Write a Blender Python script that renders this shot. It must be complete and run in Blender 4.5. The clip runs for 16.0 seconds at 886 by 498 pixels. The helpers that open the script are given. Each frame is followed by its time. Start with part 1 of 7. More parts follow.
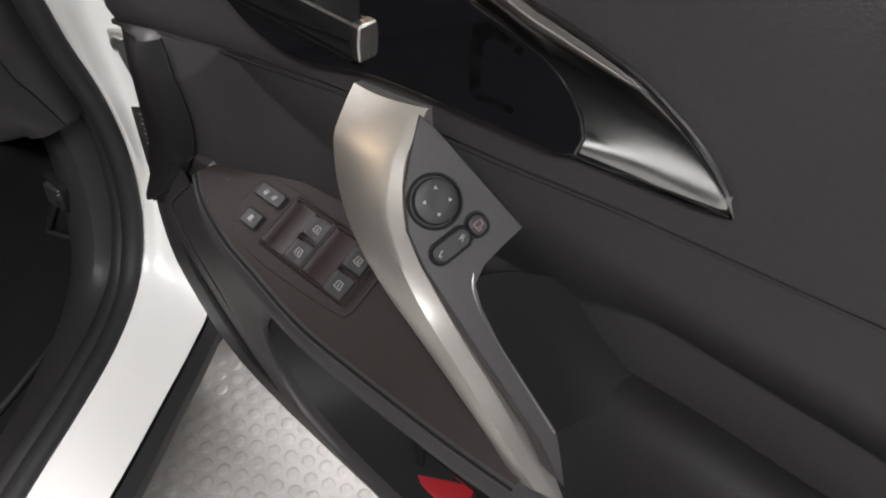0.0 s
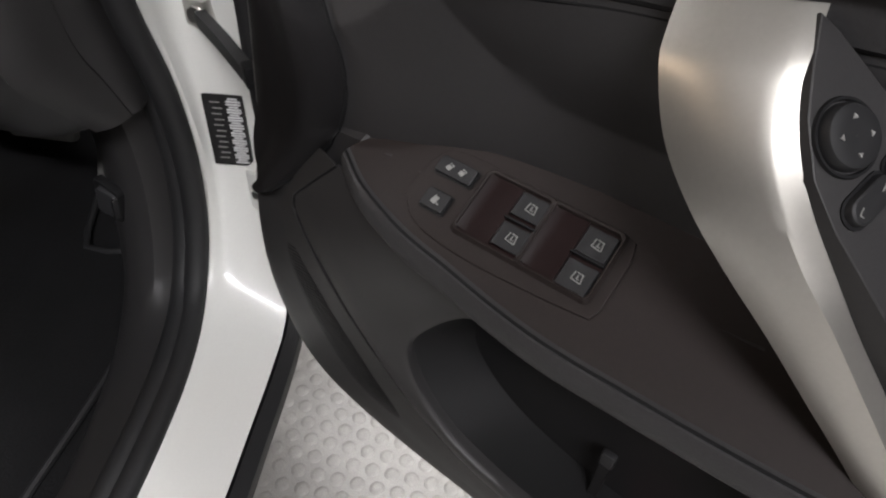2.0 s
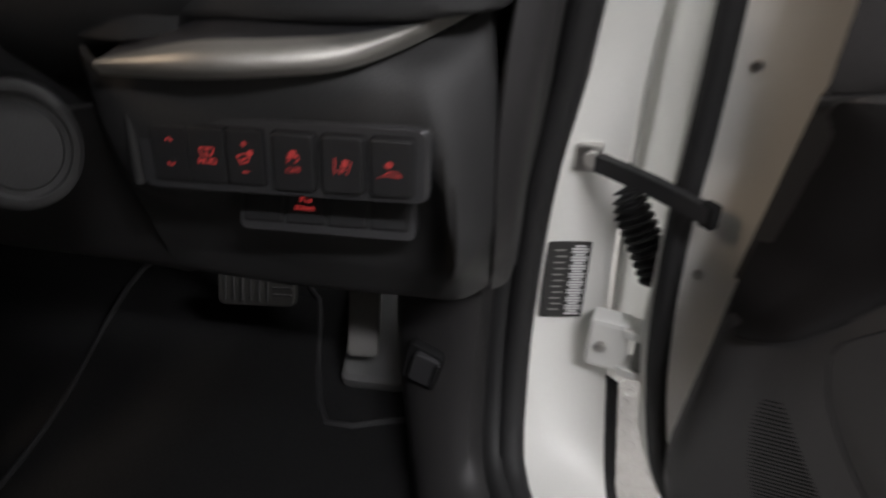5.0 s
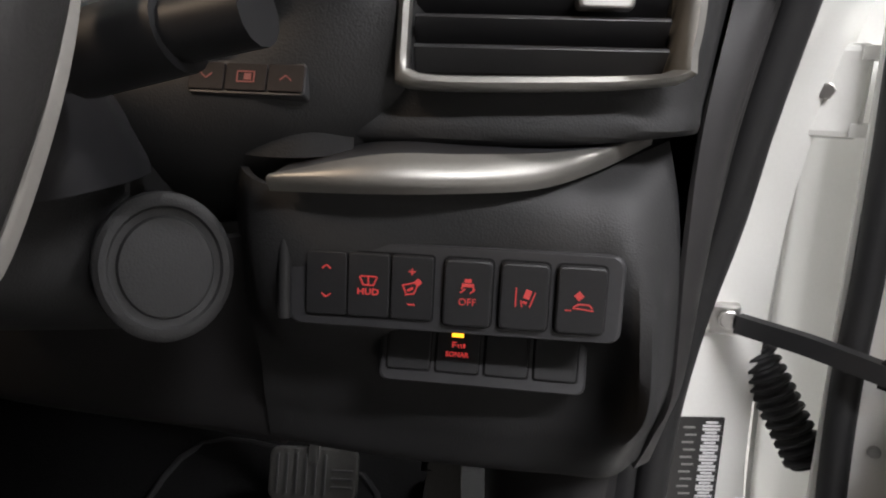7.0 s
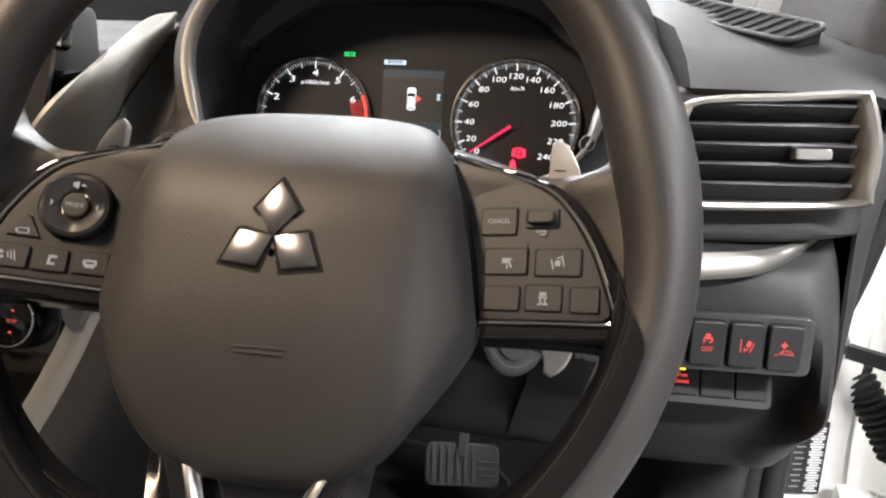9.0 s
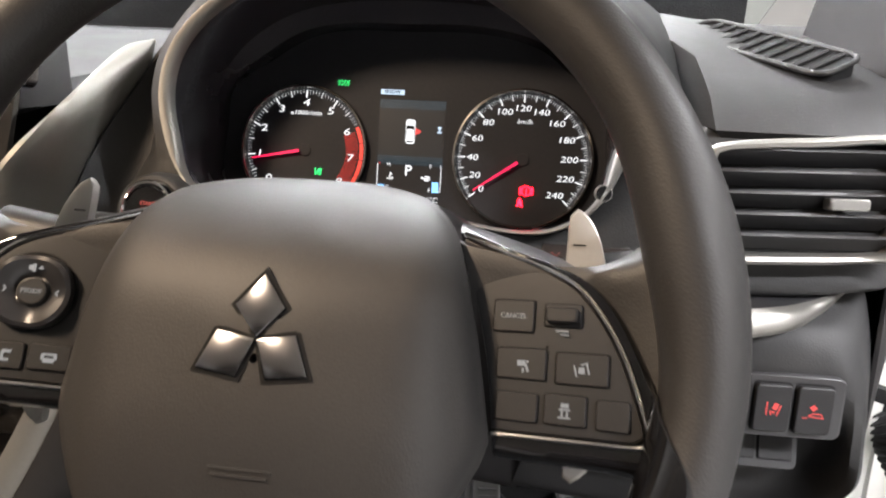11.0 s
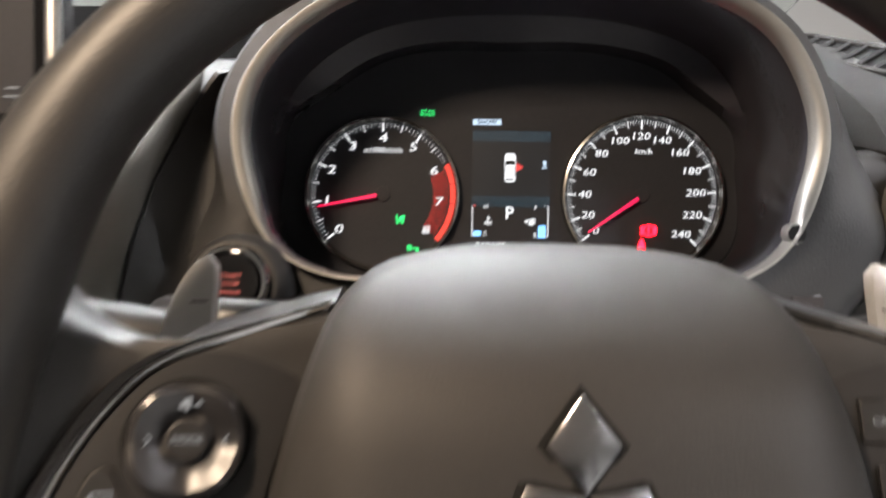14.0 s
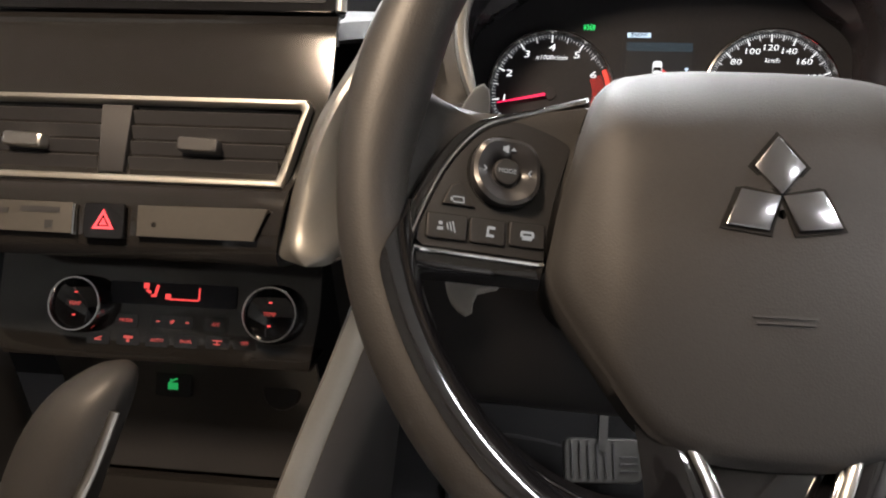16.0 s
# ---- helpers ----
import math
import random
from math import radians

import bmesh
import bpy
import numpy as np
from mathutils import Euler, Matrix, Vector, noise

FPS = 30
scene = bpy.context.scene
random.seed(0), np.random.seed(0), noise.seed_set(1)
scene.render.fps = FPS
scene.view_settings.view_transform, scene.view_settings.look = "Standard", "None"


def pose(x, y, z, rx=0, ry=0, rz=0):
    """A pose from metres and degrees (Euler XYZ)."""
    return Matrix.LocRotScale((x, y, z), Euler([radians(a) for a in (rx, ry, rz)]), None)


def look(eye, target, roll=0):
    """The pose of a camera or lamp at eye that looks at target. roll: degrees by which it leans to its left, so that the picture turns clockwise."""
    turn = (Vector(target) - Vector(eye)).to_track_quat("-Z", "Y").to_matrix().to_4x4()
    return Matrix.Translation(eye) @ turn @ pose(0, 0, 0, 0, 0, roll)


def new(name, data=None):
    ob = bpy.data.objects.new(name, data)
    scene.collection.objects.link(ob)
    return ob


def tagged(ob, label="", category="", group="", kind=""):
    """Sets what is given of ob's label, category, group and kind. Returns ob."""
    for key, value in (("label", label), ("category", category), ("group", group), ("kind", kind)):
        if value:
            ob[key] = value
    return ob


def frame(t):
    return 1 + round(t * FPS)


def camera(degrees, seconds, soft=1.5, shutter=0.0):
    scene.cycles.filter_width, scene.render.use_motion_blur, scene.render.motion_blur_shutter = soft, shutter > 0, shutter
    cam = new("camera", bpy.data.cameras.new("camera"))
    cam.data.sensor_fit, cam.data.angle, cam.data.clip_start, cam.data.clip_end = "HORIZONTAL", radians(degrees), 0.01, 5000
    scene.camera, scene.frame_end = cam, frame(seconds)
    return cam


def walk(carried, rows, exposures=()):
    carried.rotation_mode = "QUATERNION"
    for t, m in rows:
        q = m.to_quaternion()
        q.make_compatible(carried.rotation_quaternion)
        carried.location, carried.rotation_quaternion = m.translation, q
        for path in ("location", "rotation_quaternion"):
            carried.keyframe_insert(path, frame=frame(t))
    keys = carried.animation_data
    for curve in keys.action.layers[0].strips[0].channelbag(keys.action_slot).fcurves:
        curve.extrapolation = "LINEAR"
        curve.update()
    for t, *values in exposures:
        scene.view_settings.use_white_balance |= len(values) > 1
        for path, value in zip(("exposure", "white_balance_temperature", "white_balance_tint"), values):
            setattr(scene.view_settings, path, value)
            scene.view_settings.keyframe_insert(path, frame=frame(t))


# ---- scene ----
cam = camera(68.19, 16.0, 2.0, 0.5)
PATH = [
    (0, (0.9057, 0.0515, 1.1335), (0.7664, 0.7385, 0.4203), 5.45),
    (0.5, (0.8907, 0.0445, 1.1240), (0.7414, 0.7323, 0.4136), 5.64),
    (1, (0.8200, 0.0320, 1.0966), (0.6710, 0.7129, 0.3795), 4.91),
    (1.5, (0.7530, 0.0598, 1.0640), (0.6154, 0.7496, 0.3532), 4.62),
    (2, (0.7532, 0.0755, 1.0436), (0.6364, 0.7782, 0.3418), 4.18),
    (2.5, (0.7645, 0.0959, 1.0417), (0.6681, 0.8102, 0.3485), 3.63),
    (3, (0.7589, 0.1010, 1.0428), (0.6794, 0.8257, 0.3583), 3.32),
    (3.5, (0.7578, 0.0951, 1.0466), (0.6905, 0.8287, 0.3703), 2.99),
    (4, (0.6986, 0.0397, 1.0841), (0.6310, 0.7836, 0.4193), 2.40),
    (4.5, (0.4989, 0.0209, 1.1015), (0.4358, 0.8056, 0.4848), 2.30),
    (5, (0.3655, 0.0605, 0.9965), (0.2739, 0.9029, 0.4656), 1.95),
    (5.2, (0.3387, 0.0749, 0.9629), (0.2329, 0.9350, 0.4640), 2.41),
    (7.3, (0.2702, 0.0783, 0.9323), (0.1460, 1.0448, 0.7076), 1.87),
    (7.5, (0.2711, 0.0576, 0.9269), (0.1419, 1.0248, 0.7080), 1.81),
    (8, (0.2157, -0.0225, 0.9347), (0.1005, 0.9456, 0.7120), 1.79),
    (8.5, (0.1388, -0.0735, 0.9740), (0.0247, 0.8902, 0.7327), 2.20),
    (9, (0.1109, -0.0828, 1.0211), (-0.0133, 0.8764, 0.7669), 2.17),
    (9.2, (0.1121, -0.0773, 1.0320), (-0.0131, 0.8795, 0.7693), 2.21),
    (11.3, (0.0907, -0.0135, 1.0673), (-0.0206, 0.9398, 0.7865), 2.29),
    (11.5, (0.0548, 0.0185, 1.0870), (-0.0260, 0.9709, 0.7931), 2.13),
    (12, (0.0102, 0.0914, 1.0889), (-0.0363, 1.0511, 0.8121), 2.39),
    (12.5, (-0.0076, 0.1155, 1.0835), (-0.0264, 1.0777, 0.8119), 1.95),
    (13, (-0.0145, 0.1101, 1.0816), (-0.0058, 1.0739, 0.8151), 1.75),
    (13.5, (-0.0169, 0.0962, 1.0789), (0.0013, 1.0620, 0.8205), 1.35),
    (14, (-0.0383, 0.0381, 1.0517), (-0.0353, 1.0099, 0.8160), 0.80),
    (14.5, (-0.0721, -0.0417, 1.0164), (-0.0739, 0.9296, 0.7785), 0.73),
    (15, (-0.0933, -0.0816, 0.9952), (-0.1237, 0.8875, 0.7506), 0.83),
    (15.5, (-0.1097, -0.0850, 0.9932), (-0.1772, 0.8817, 0.7464), 1.25),
    (16, (-0.1116, -0.0857, 0.9915), (-0.1993, 0.8791, 0.7435), 1.46),
]
walk(cam, [(t, look(eye, target, roll)) for t, eye, target, roll in PATH], [(0, 0.1), (1, 0.0), (1.5, -0.25), (3.5, -0.2), (4, -0.05), (4.5, -0.2), (5.2, -0.4), (7.3, 0.45), (7.7, 0.7), (8.2, 1.2), (9, 1.4), (16, 1.4)])

# ---- world, lamps ----
world = bpy.data.worlds.new("world")
scene.world = world
world.use_nodes = True
world.node_tree.nodes["Background"].inputs[0].default_value = (0.75, 0.85, 1.0, 1)
world.node_tree.nodes["Background"].inputs[1].default_value = 0.02


def area_lamp(name, place, target, size, size_y, watts, color):
    data = bpy.data.lights.new(name, "AREA")
    data.shape, data.size, data.size_y, data.energy, data.color = "RECTANGLE", size, size_y, watts, color
    ob = new(name, data)
    ob.matrix_world = look(place, target)
    return ob


COOL, WARM = (0.99, 0.965, 1.0), (1.0, 0.77, 0.56)
LAMPS = [(1.45, -1.5, 3.0), (2.1, 0.5, 3.0), (-0.2, 2.1, 3.0), (-2.4, 0.6, 3.0)]
for (x, y, z), watts in zip(LAMPS, (112, 42, 52, 125)):
    area_lamp("tube_lamp", (x, y, z - 0.185), (x, y, 0), 1.3, 0.2, watts, COOL)
area_lamp("roof_lamp_bulb", (-0.36, -0.10, 1.485), (-0.36, -0.10, 0.5), 0.10, 0.16, 4.4, WARM)


# ---- materials ----
def mat(name, color, rough=0.5, metal=0.0, grain=0.0, grain_size=0.0012, leather=False, var=0.12, coat=0.0, emit=0.0, spec=0.5, patch=9.0):
    m = bpy.data.materials.new(name)
    m.use_nodes = True
    n, l = m.node_tree.nodes, m.node_tree.links
    b = n["Principled BSDF"]
    b.inputs["Roughness"].default_value = rough
    b.inputs["Metallic"].default_value = metal
    b.inputs["Specular IOR Level"].default_value = spec
    b.inputs["Coat Weight"].default_value = coat
    b.inputs["Coat Roughness"].default_value = 0.06
    if emit:
        b.inputs["Base Color"].default_value = (0.01, 0.01, 0.01, 1)
        b.inputs["Emission Color"].default_value = (*color, 1)
        b.inputs["Emission Strength"].default_value = emit
        return m
    at = n.new("ShaderNodeTexCoord")
    big = n.new("ShaderNodeTexNoise")
    big.inputs["Scale"].default_value, big.inputs["Detail"].default_value = patch, 5
    fine = n.new("ShaderNodeTexNoise")
    fine.inputs["Scale"].default_value, fine.inputs["Detail"].default_value = 420, 2
    both = n.new("ShaderNodeMath")
    both.operation = "MULTIPLY_ADD"
    both.inputs[1].default_value = 0.6
    l.new(at.outputs["Object"], big.inputs["Vector"])
    l.new(at.outputs["Object"], fine.inputs["Vector"])
    half = n.new("ShaderNodeMath")
    half.operation = "MULTIPLY"
    half.inputs[1].default_value = 0.4
    l.new(fine.outputs["Fac"], half.inputs[0])
    l.new(big.outputs["Fac"], both.inputs[0])
    l.new(half.outputs[0], both.inputs[2])
    ramp = n.new("ShaderNodeMapRange")
    ramp.inputs["From Min"].default_value, ramp.inputs["From Max"].default_value = 0.3, 0.7
    ramp.inputs["To Min"].default_value, ramp.inputs["To Max"].default_value = 1 - var, 1 + var
    l.new(both.outputs[0], ramp.inputs["Value"])
    mul = n.new("ShaderNodeVectorMath")
    mul.operation = "SCALE"
    mul.inputs[0].default_value = color
    l.new(ramp.outputs[0], mul.inputs["Scale"])
    l.new(mul.outputs[0], b.inputs["Base Color"])
    rr = n.new("ShaderNodeMapRange")
    rr.inputs["From Min"].default_value, rr.inputs["From Max"].default_value = 0.3, 0.7
    rr.inputs["To Min"].default_value, rr.inputs["To Max"].default_value = rough * 0.88, min(1, rough * 1.12)
    l.new(big.outputs["Fac"], rr.inputs["Value"])
    l.new(rr.outputs[0], b.inputs["Roughness"])
    if grain:
        tex = n.new("ShaderNodeTexVoronoi" if leather else "ShaderNodeTexNoise")
        tex.inputs["Scale"].default_value = 1 / grain_size
        l.new(at.outputs["Object"], tex.inputs["Vector"])
        bump = n.new("ShaderNodeBump")
        bump.inputs["Strength"].default_value, bump.inputs["Distance"].default_value = grain, grain_size * 0.3
        l.new(tex.outputs["Distance" if leather else "Fac"], bump.inputs["Height"])
        l.new(bump.outputs[0], b.inputs["Normal"])
    return m


M_SOFT = mat("soft_touch_plastic", (0.033, 0.032, 0.033), 0.56, grain=0.35, leather=True, grain_size=0.0013, spec=0.3)
M_PAD = mat("black_padded_vinyl", (0.010, 0.0095, 0.0095), 0.60, grain=0.3, leather=True, grain_size=0.0012, spec=0.2)
M_TRIM = mat("dark_trim_plastic", (0.027, 0.026, 0.0265), 0.52, grain=0.3, grain_size=0.0009, spec=0.4)
M_DASH = mat("dash_plastic", (0.024, 0.024, 0.0245), 0.58, grain=0.34, leather=True, grain_size=0.0012, spec=0.35)
M_SMOOTH = mat("smooth_dark_plastic", (0.030, 0.030, 0.032), 0.42, grain=0.08, grain_size=0.0006)
# dark grey plastic; its brown cast is warm reflected light put into the colour
M_WARMTINT = mat("switch_panel_plastic", (0.019, 0.0148, 0.0138), 0.62, grain=0.25, grain_size=0.0007, spec=0.2)
M_BUTTON = mat("button_plastic", (0.015, 0.015, 0.016), 0.50, grain=0.1, grain_size=0.0006, spec=0.35)
M_BLACK = mat("matt_black", (0.010, 0.010, 0.0105), 0.75, spec=0.15)
M_PIANO = mat("gloss_black", (0.006, 0.006, 0.007), 0.07, coat=0.6, var=0.05)
M_SILVER = mat("satin_silver_paint", (0.50, 0.485, 0.45), 0.42, 0.85, grain=0.06, grain_size=0.0005, var=0.05)
M_DASHSILVER = mat("satin_dash_silver", (0.29, 0.283, 0.265), 0.45, 0.75, grain=0.06, grain_size=0.0005, var=0.05)
M_STEEL = mat("brushed_steel", (0.55, 0.54, 0.52), 0.30, 1.0, grain=0.08, grain_size=0.0006, var=0.06)
M_CHROME = mat("chrome", (0.72, 0.73, 0.74), 0.10, 1.0, var=0.03)
M_DARKCHROME = mat("dark_chrome", (0.24, 0.24, 0.25), 0.12, 1.0, var=0.04)
M_WHITE = mat("white_car_paint", (0.78, 0.78, 0.75), 0.32, coat=0.4, var=0.03, patch=4)
M_RUBBER = mat("black_rubber", (0.014, 0.014, 0.015), 0.62, grain=0.3, grain_size=0.001)
M_CARPET = mat("carpet", (0.012, 0.012, 0.0125), 0.95, grain=1.0, grain_size=0.0025, var=0.4, spec=0.1)
M_LEATHER = mat("wheel_leather", (0.026, 0.025, 0.0245), 0.52, grain=0.22, leather=True, grain_size=0.0011)
M_BOSS = mat("boss_vinyl", (0.024, 0.023, 0.0225), 0.56, grain=0.18, leather=True, grain_size=0.0010, spec=0.42)
M_FLOOR = mat("floor_sheet", (0.40, 0.385, 0.36), 0.42, grain=0.25, grain_size=0.004, var=0.3, patch=5)
M_WALL = mat("wall_paint", (0.48, 0.475, 0.46), 0.8, grain=0.1, grain_size=0.006, var=0.06, patch=2)
M_LINER = mat("headliner_fabric", (0.48, 0.45, 0.41), 0.95, grain=0.3, grain_size=0.002)
M_RED = mat("red_plastic", (0.22, 0.010, 0.014), 0.4)
M_PEDAL = mat("pedal_rubber", (0.10, 0.10, 0.10), 0.55, grain=0.2, grain_size=0.001)
M_PEDALSTEEL = mat("pedal_metal", (0.15, 0.147, 0.14), 0.5, 0.3)
M_STICKER = mat("sticker_black", (0.02, 0.02, 0.02), 0.3)
M_PRINT = mat("printed_white", (0.62, 0.62, 0.62), 0.6, var=0.04)
M_FOLD = mat("printed_dull_red", (0.17, 0.10, 0.10), 0.6, var=0.04)
M_PADDLE = mat("paddle_silver", (0.40, 0.385, 0.36), 0.42, 0.35, grain=0.05, grain_size=0.0005, var=0.05)
M_PRINTDIM = mat("printed_grey", (0.22, 0.22, 0.21), 0.6, var=0.04)
M_FACE = mat("dial_face", (0.027, 0.028, 0.033), 0.6, spec=0.2)
M_STACK = mat("gloss_charcoal", (0.016, 0.015, 0.0145), 0.12, coat=0.5, var=0.06)
M_BADGE = mat("smoked_chrome", (0.36, 0.36, 0.37), 0.22, 1.0, var=0.03)
M_RING = mat("dial_ring_metal", (0.42, 0.41, 0.39), 0.24, 1.0, var=0.05)
M_HOOD = mat("hood_inner", (0.034, 0.033, 0.040), 0.26, grain=0.1, grain_size=0.0006)
M_PLATE = mat("filler_plate_plastic", (0.055, 0.052, 0.047), 0.55, grain=0.1, grain_size=0.0006)
M_SHROUD = mat("column_plastic", (0.020, 0.020, 0.022), 0.32, grain=0.08, grain_size=0.0008)
M_POCKET = mat("pocket_plastic", (0.009, 0.009, 0.0095), 0.52, grain=0.06, grain_size=0.0008, spec=0.25)
M_HINGEPAD = mat("dark_soft_pad", (0.011, 0.0105, 0.011), 0.70, grain=0.3, leather=True, grain_size=0.0012, spec=0.1)
M_TIP = mat("smoky_chrome", (0.40, 0.40, 0.40), 0.12, 1.0, var=0.04)
# red glow and shade of the recessed wells, painted as a base colour
M_WELLGLOW = mat("well_glow_and_shade", (0.007, 0.0016, 0.0016), 0.40, spec=0.3)
E_WHITE = mat("lit_white", (0.95, 0.97, 1.0), emit=0.55)
E_DIM = mat("lit_dim_white", (0.75, 0.75, 0.75), emit=0.16)
E_DIMRED = mat("lit_dim_red", (1.0, 0.13, 0.11), emit=0.22)
E_RED = mat("lit_red", (1.0, 0.08, 0.075), emit=0.42)
E_HAZARD = mat("lit_hazard_red", (1.0, 0.06, 0.07), emit=0.9)
E_REDHOT = mat("lit_bright_red", (1.0, 0.003, 0.010), emit=12.0)
E_NEEDLE = mat("lit_needle", (1.0, 0.01, 0.09), emit=0.65)
E_BAND = mat("lit_red_band", (1.0, 0.06, 0.04), emit=0.55)
E_FAINTRED = mat("lit_faint_red", (1.0, 0.16, 0.13), emit=0.12)
E_GREENDIM = mat("lit_dim_green", (0.05, 1.0, 0.25), emit=0.12)
E_TICK = mat("lit_tick_white", (0.95, 0.97, 1.0), emit=0.42)
E_DOT = mat("lit_red_dot", (1.0, 0.05, 0.04), emit=0.4)
E_GREEN = mat("lit_green", (0.03, 1.0, 0.22), emit=0.8)
E_AMBER = mat("lit_amber", (1.0, 0.42, 0.02), emit=2.2)
E_BLUE = mat("lit_blue", (0.20, 0.50, 1.0), emit=0.9)
E_PALE = mat("lit_pale_blue", (0.62, 0.80, 1.0), emit=0.5)
E_NAVY = mat("lit_navy", (0.03, 0.06, 0.10), emit=0.04)
E_TEAL = mat("lit_teal", (0.08, 0.22, 0.32), emit=0.13)
E_TUBE = mat("lit_tube", (0.97, 1.0, 0.98), emit=14.0)
E_WARM = mat("lit_roof_lamp", (1.0, 0.6, 0.3), emit=6.0)


def glass(name, color=(0.9, 0.95, 0.93)):
    m = bpy.data.materials.new(name)
    m.use_nodes = True
    b = m.node_tree.nodes["Principled BSDF"]
    b.inputs["Base Color"].default_value = (*color, 1)
    b.inputs["Transmission Weight"].default_value = 1
    b.inputs["Roughness"].default_value = 0.0
    b.inputs["IOR"].default_value = 1.1
    return m


M_GLASS = glass("clear_glass")


# ---- building helpers ----
def thing(name, place, label, category, group="", kind=""):
    ob = new(name)
    ob.location = place
    ob.empty_display_size = 0.05
    return tagged(ob, label, category, group, kind)


def mesh_of(name, bm, material, sharp=38):
    me = bpy.data.meshes.new(name)
    bm.to_mesh(me)
    bm.free()
    for some in material if isinstance(material, (list, tuple)) else (material,):
        me.materials.append(some)
    me.polygons.foreach_set("use_smooth", [True] * len(me.polygons))
    me.set_sharp_from_angle(angle=radians(sharp))
    me.polygons.foreach_set("use_smooth", [len(f.vertices) < 5 for f in me.polygons])
    return me


FINE = ("icon", "lamp_mark", "gauge_frame", "menu_marks", "key_marks", "arrow_marks", "moulded_mark", "car_windows", "bar_print", "fine_ticks", "red_dots", "screen_pattern", "heel_ribs", "speaker_grille")


def under(ob, parent):
    """Hangs a part under its thing, part or, where that lies too deep, the next above it."""
    while parent.parent and parent.parent.parent:
        parent = parent.parent
    ob.parent = parent
    if parent.type == "EMPTY":
        ob.matrix_parent_inverse = Matrix.Translation(-parent.location)


def part(name, bm, material, parent=None, label="", sharp=38):
    ob = new(name, mesh_of(name, bm, material, sharp))
    if parent is not None:
        under(ob, parent)
    if label or name in FINE:
        tagged(ob, label, kind="stuff" if name in FINE else "")
    return ob


def spline(points, n):
    """n points, evenly along a smooth curve through those given."""
    p = np.array(points, float)
    q = np.vstack([2 * p[0] - p[1], p, 2 * p[-1] - p[-2]])
    out = []
    for i in range(len(p) - 1):
        a, b, c, d = q[i:i + 4]
        for t in np.arange(24) / 24:
            out.append(0.5 * (2 * b + (c - a) * t + (2 * a - 5 * b + 4 * c - d) * t * t + (3 * b - a - 3 * c + d) * t ** 3))
    out = np.array(out + [p[-1]])
    s = np.r_[0, np.cumsum(np.linalg.norm(np.diff(out, axis=0), axis=1))]
    at = np.linspace(0, s[-1], n)
    return np.stack([np.interp(at, s, out[:, k]) for k in range(out.shape[1])], 1)


def polyline(points, n):
    p = np.array(points, float)
    s = np.r_[0, np.cumsum(np.linalg.norm(np.diff(p, axis=0), axis=1))]
    at = np.linspace(0, s[-1], n)
    return np.stack([np.interp(at, s, p[:, k]) for k in range(p.shape[1])], 1)


def grid(rows, around=False, closed=False, bm=None, skip=None):
    """A sheet of quads through rows of points. around: each row is a ring; closed: the last row joins the first."""
    bm = bm or bmesh.new()
    v = [[bm.verts.new(tuple(p)) for p in row] for row in rows]
    a, b = len(v), len(v[0])
    for i in range(a if closed else a - 1):
        for j in range(b if around else b - 1):
            if skip and skip(i, j):
                continue
            bm.faces.new((v[i][j], v[(i + 1) % a][j], v[(i + 1) % a][(j + 1) % b], v[i][(j + 1) % b]))
    return bm


def loft(curves, n, m):
    """A sheet that passes through the given curves: n points along each, m across."""
    along = np.array([spline(c, n) for c in curves])
    return np.array([spline(along[:, k], m) if len(curves) > 2 else polyline(along[:, k], m) for k in range(n)])


def thick(bm, t):
    bmesh.ops.recalc_face_normals(bm, faces=bm.faces[:])
    bmesh.ops.solidify(bm, geom=bm.faces[:], thickness=t)
    return bm


def caps(bm):
    bmesh.ops.holes_fill(bm, edges=[e for e in bm.edges if e.is_boundary], sides=0)
    bmesh.ops.recalc_face_normals(bm, faces=bm.faces[:])
    return bm


def sweep(path, section, closed=False, up=(0, 0, 1), bm=None, scales=None):
    """section: points (a, b), a across the path and b along its up, round the path."""
    p = np.array(path, float)
    n = len(p)
    rows = []
    for i in range(n):
        d = p[(i + 1) % n] - p[i - 1] if closed else p[min(i + 1, n - 1)] - p[max(i - 1, 0)]
        d = Vector(d).normalized()
        side = d.cross(Vector(up)).normalized()
        top = side.cross(d)
        k = scales[i] if scales is not None else 1.0
        rows.append([Vector(p[i]) + side * a * k + top * b * k for a, b in section])
    bm = grid(rows, True, closed, bm)
    return bm if closed else caps(bm)


def ring(r, n=12, ry=None):
    return [(r * math.cos(2 * math.pi * k / n), (ry or r) * math.sin(2 * math.pi * k / n)) for k in range(n)]


def rrect(w, h, r, n=4):
    out = []
    for cx, cy, a0 in ((w / 2 - r, h / 2 - r, 0), (-w / 2 + r, h / 2 - r, 90), (-w / 2 + r, -h / 2 + r, 180), (w / 2 - r, -h / 2 + r, 270)):
        out += [(cx + r * math.cos(radians(a0 + 90 * k / n)), cy + r * math.sin(radians(a0 + 90 * k / n))) for k in range(n + 1)]
    return out


def basis(o, normal, right=(1, 0, 0)):
    z = Vector(normal).normalized()
    y = z.cross(Vector(right)).normalized()
    x = y.cross(z)
    return Matrix(((x.x, y.x, z.x, o[0]), (x.y, y.y, z.y, o[1]), (x.z, y.z, z.z, o[2]), (0, 0, 0, 1)))


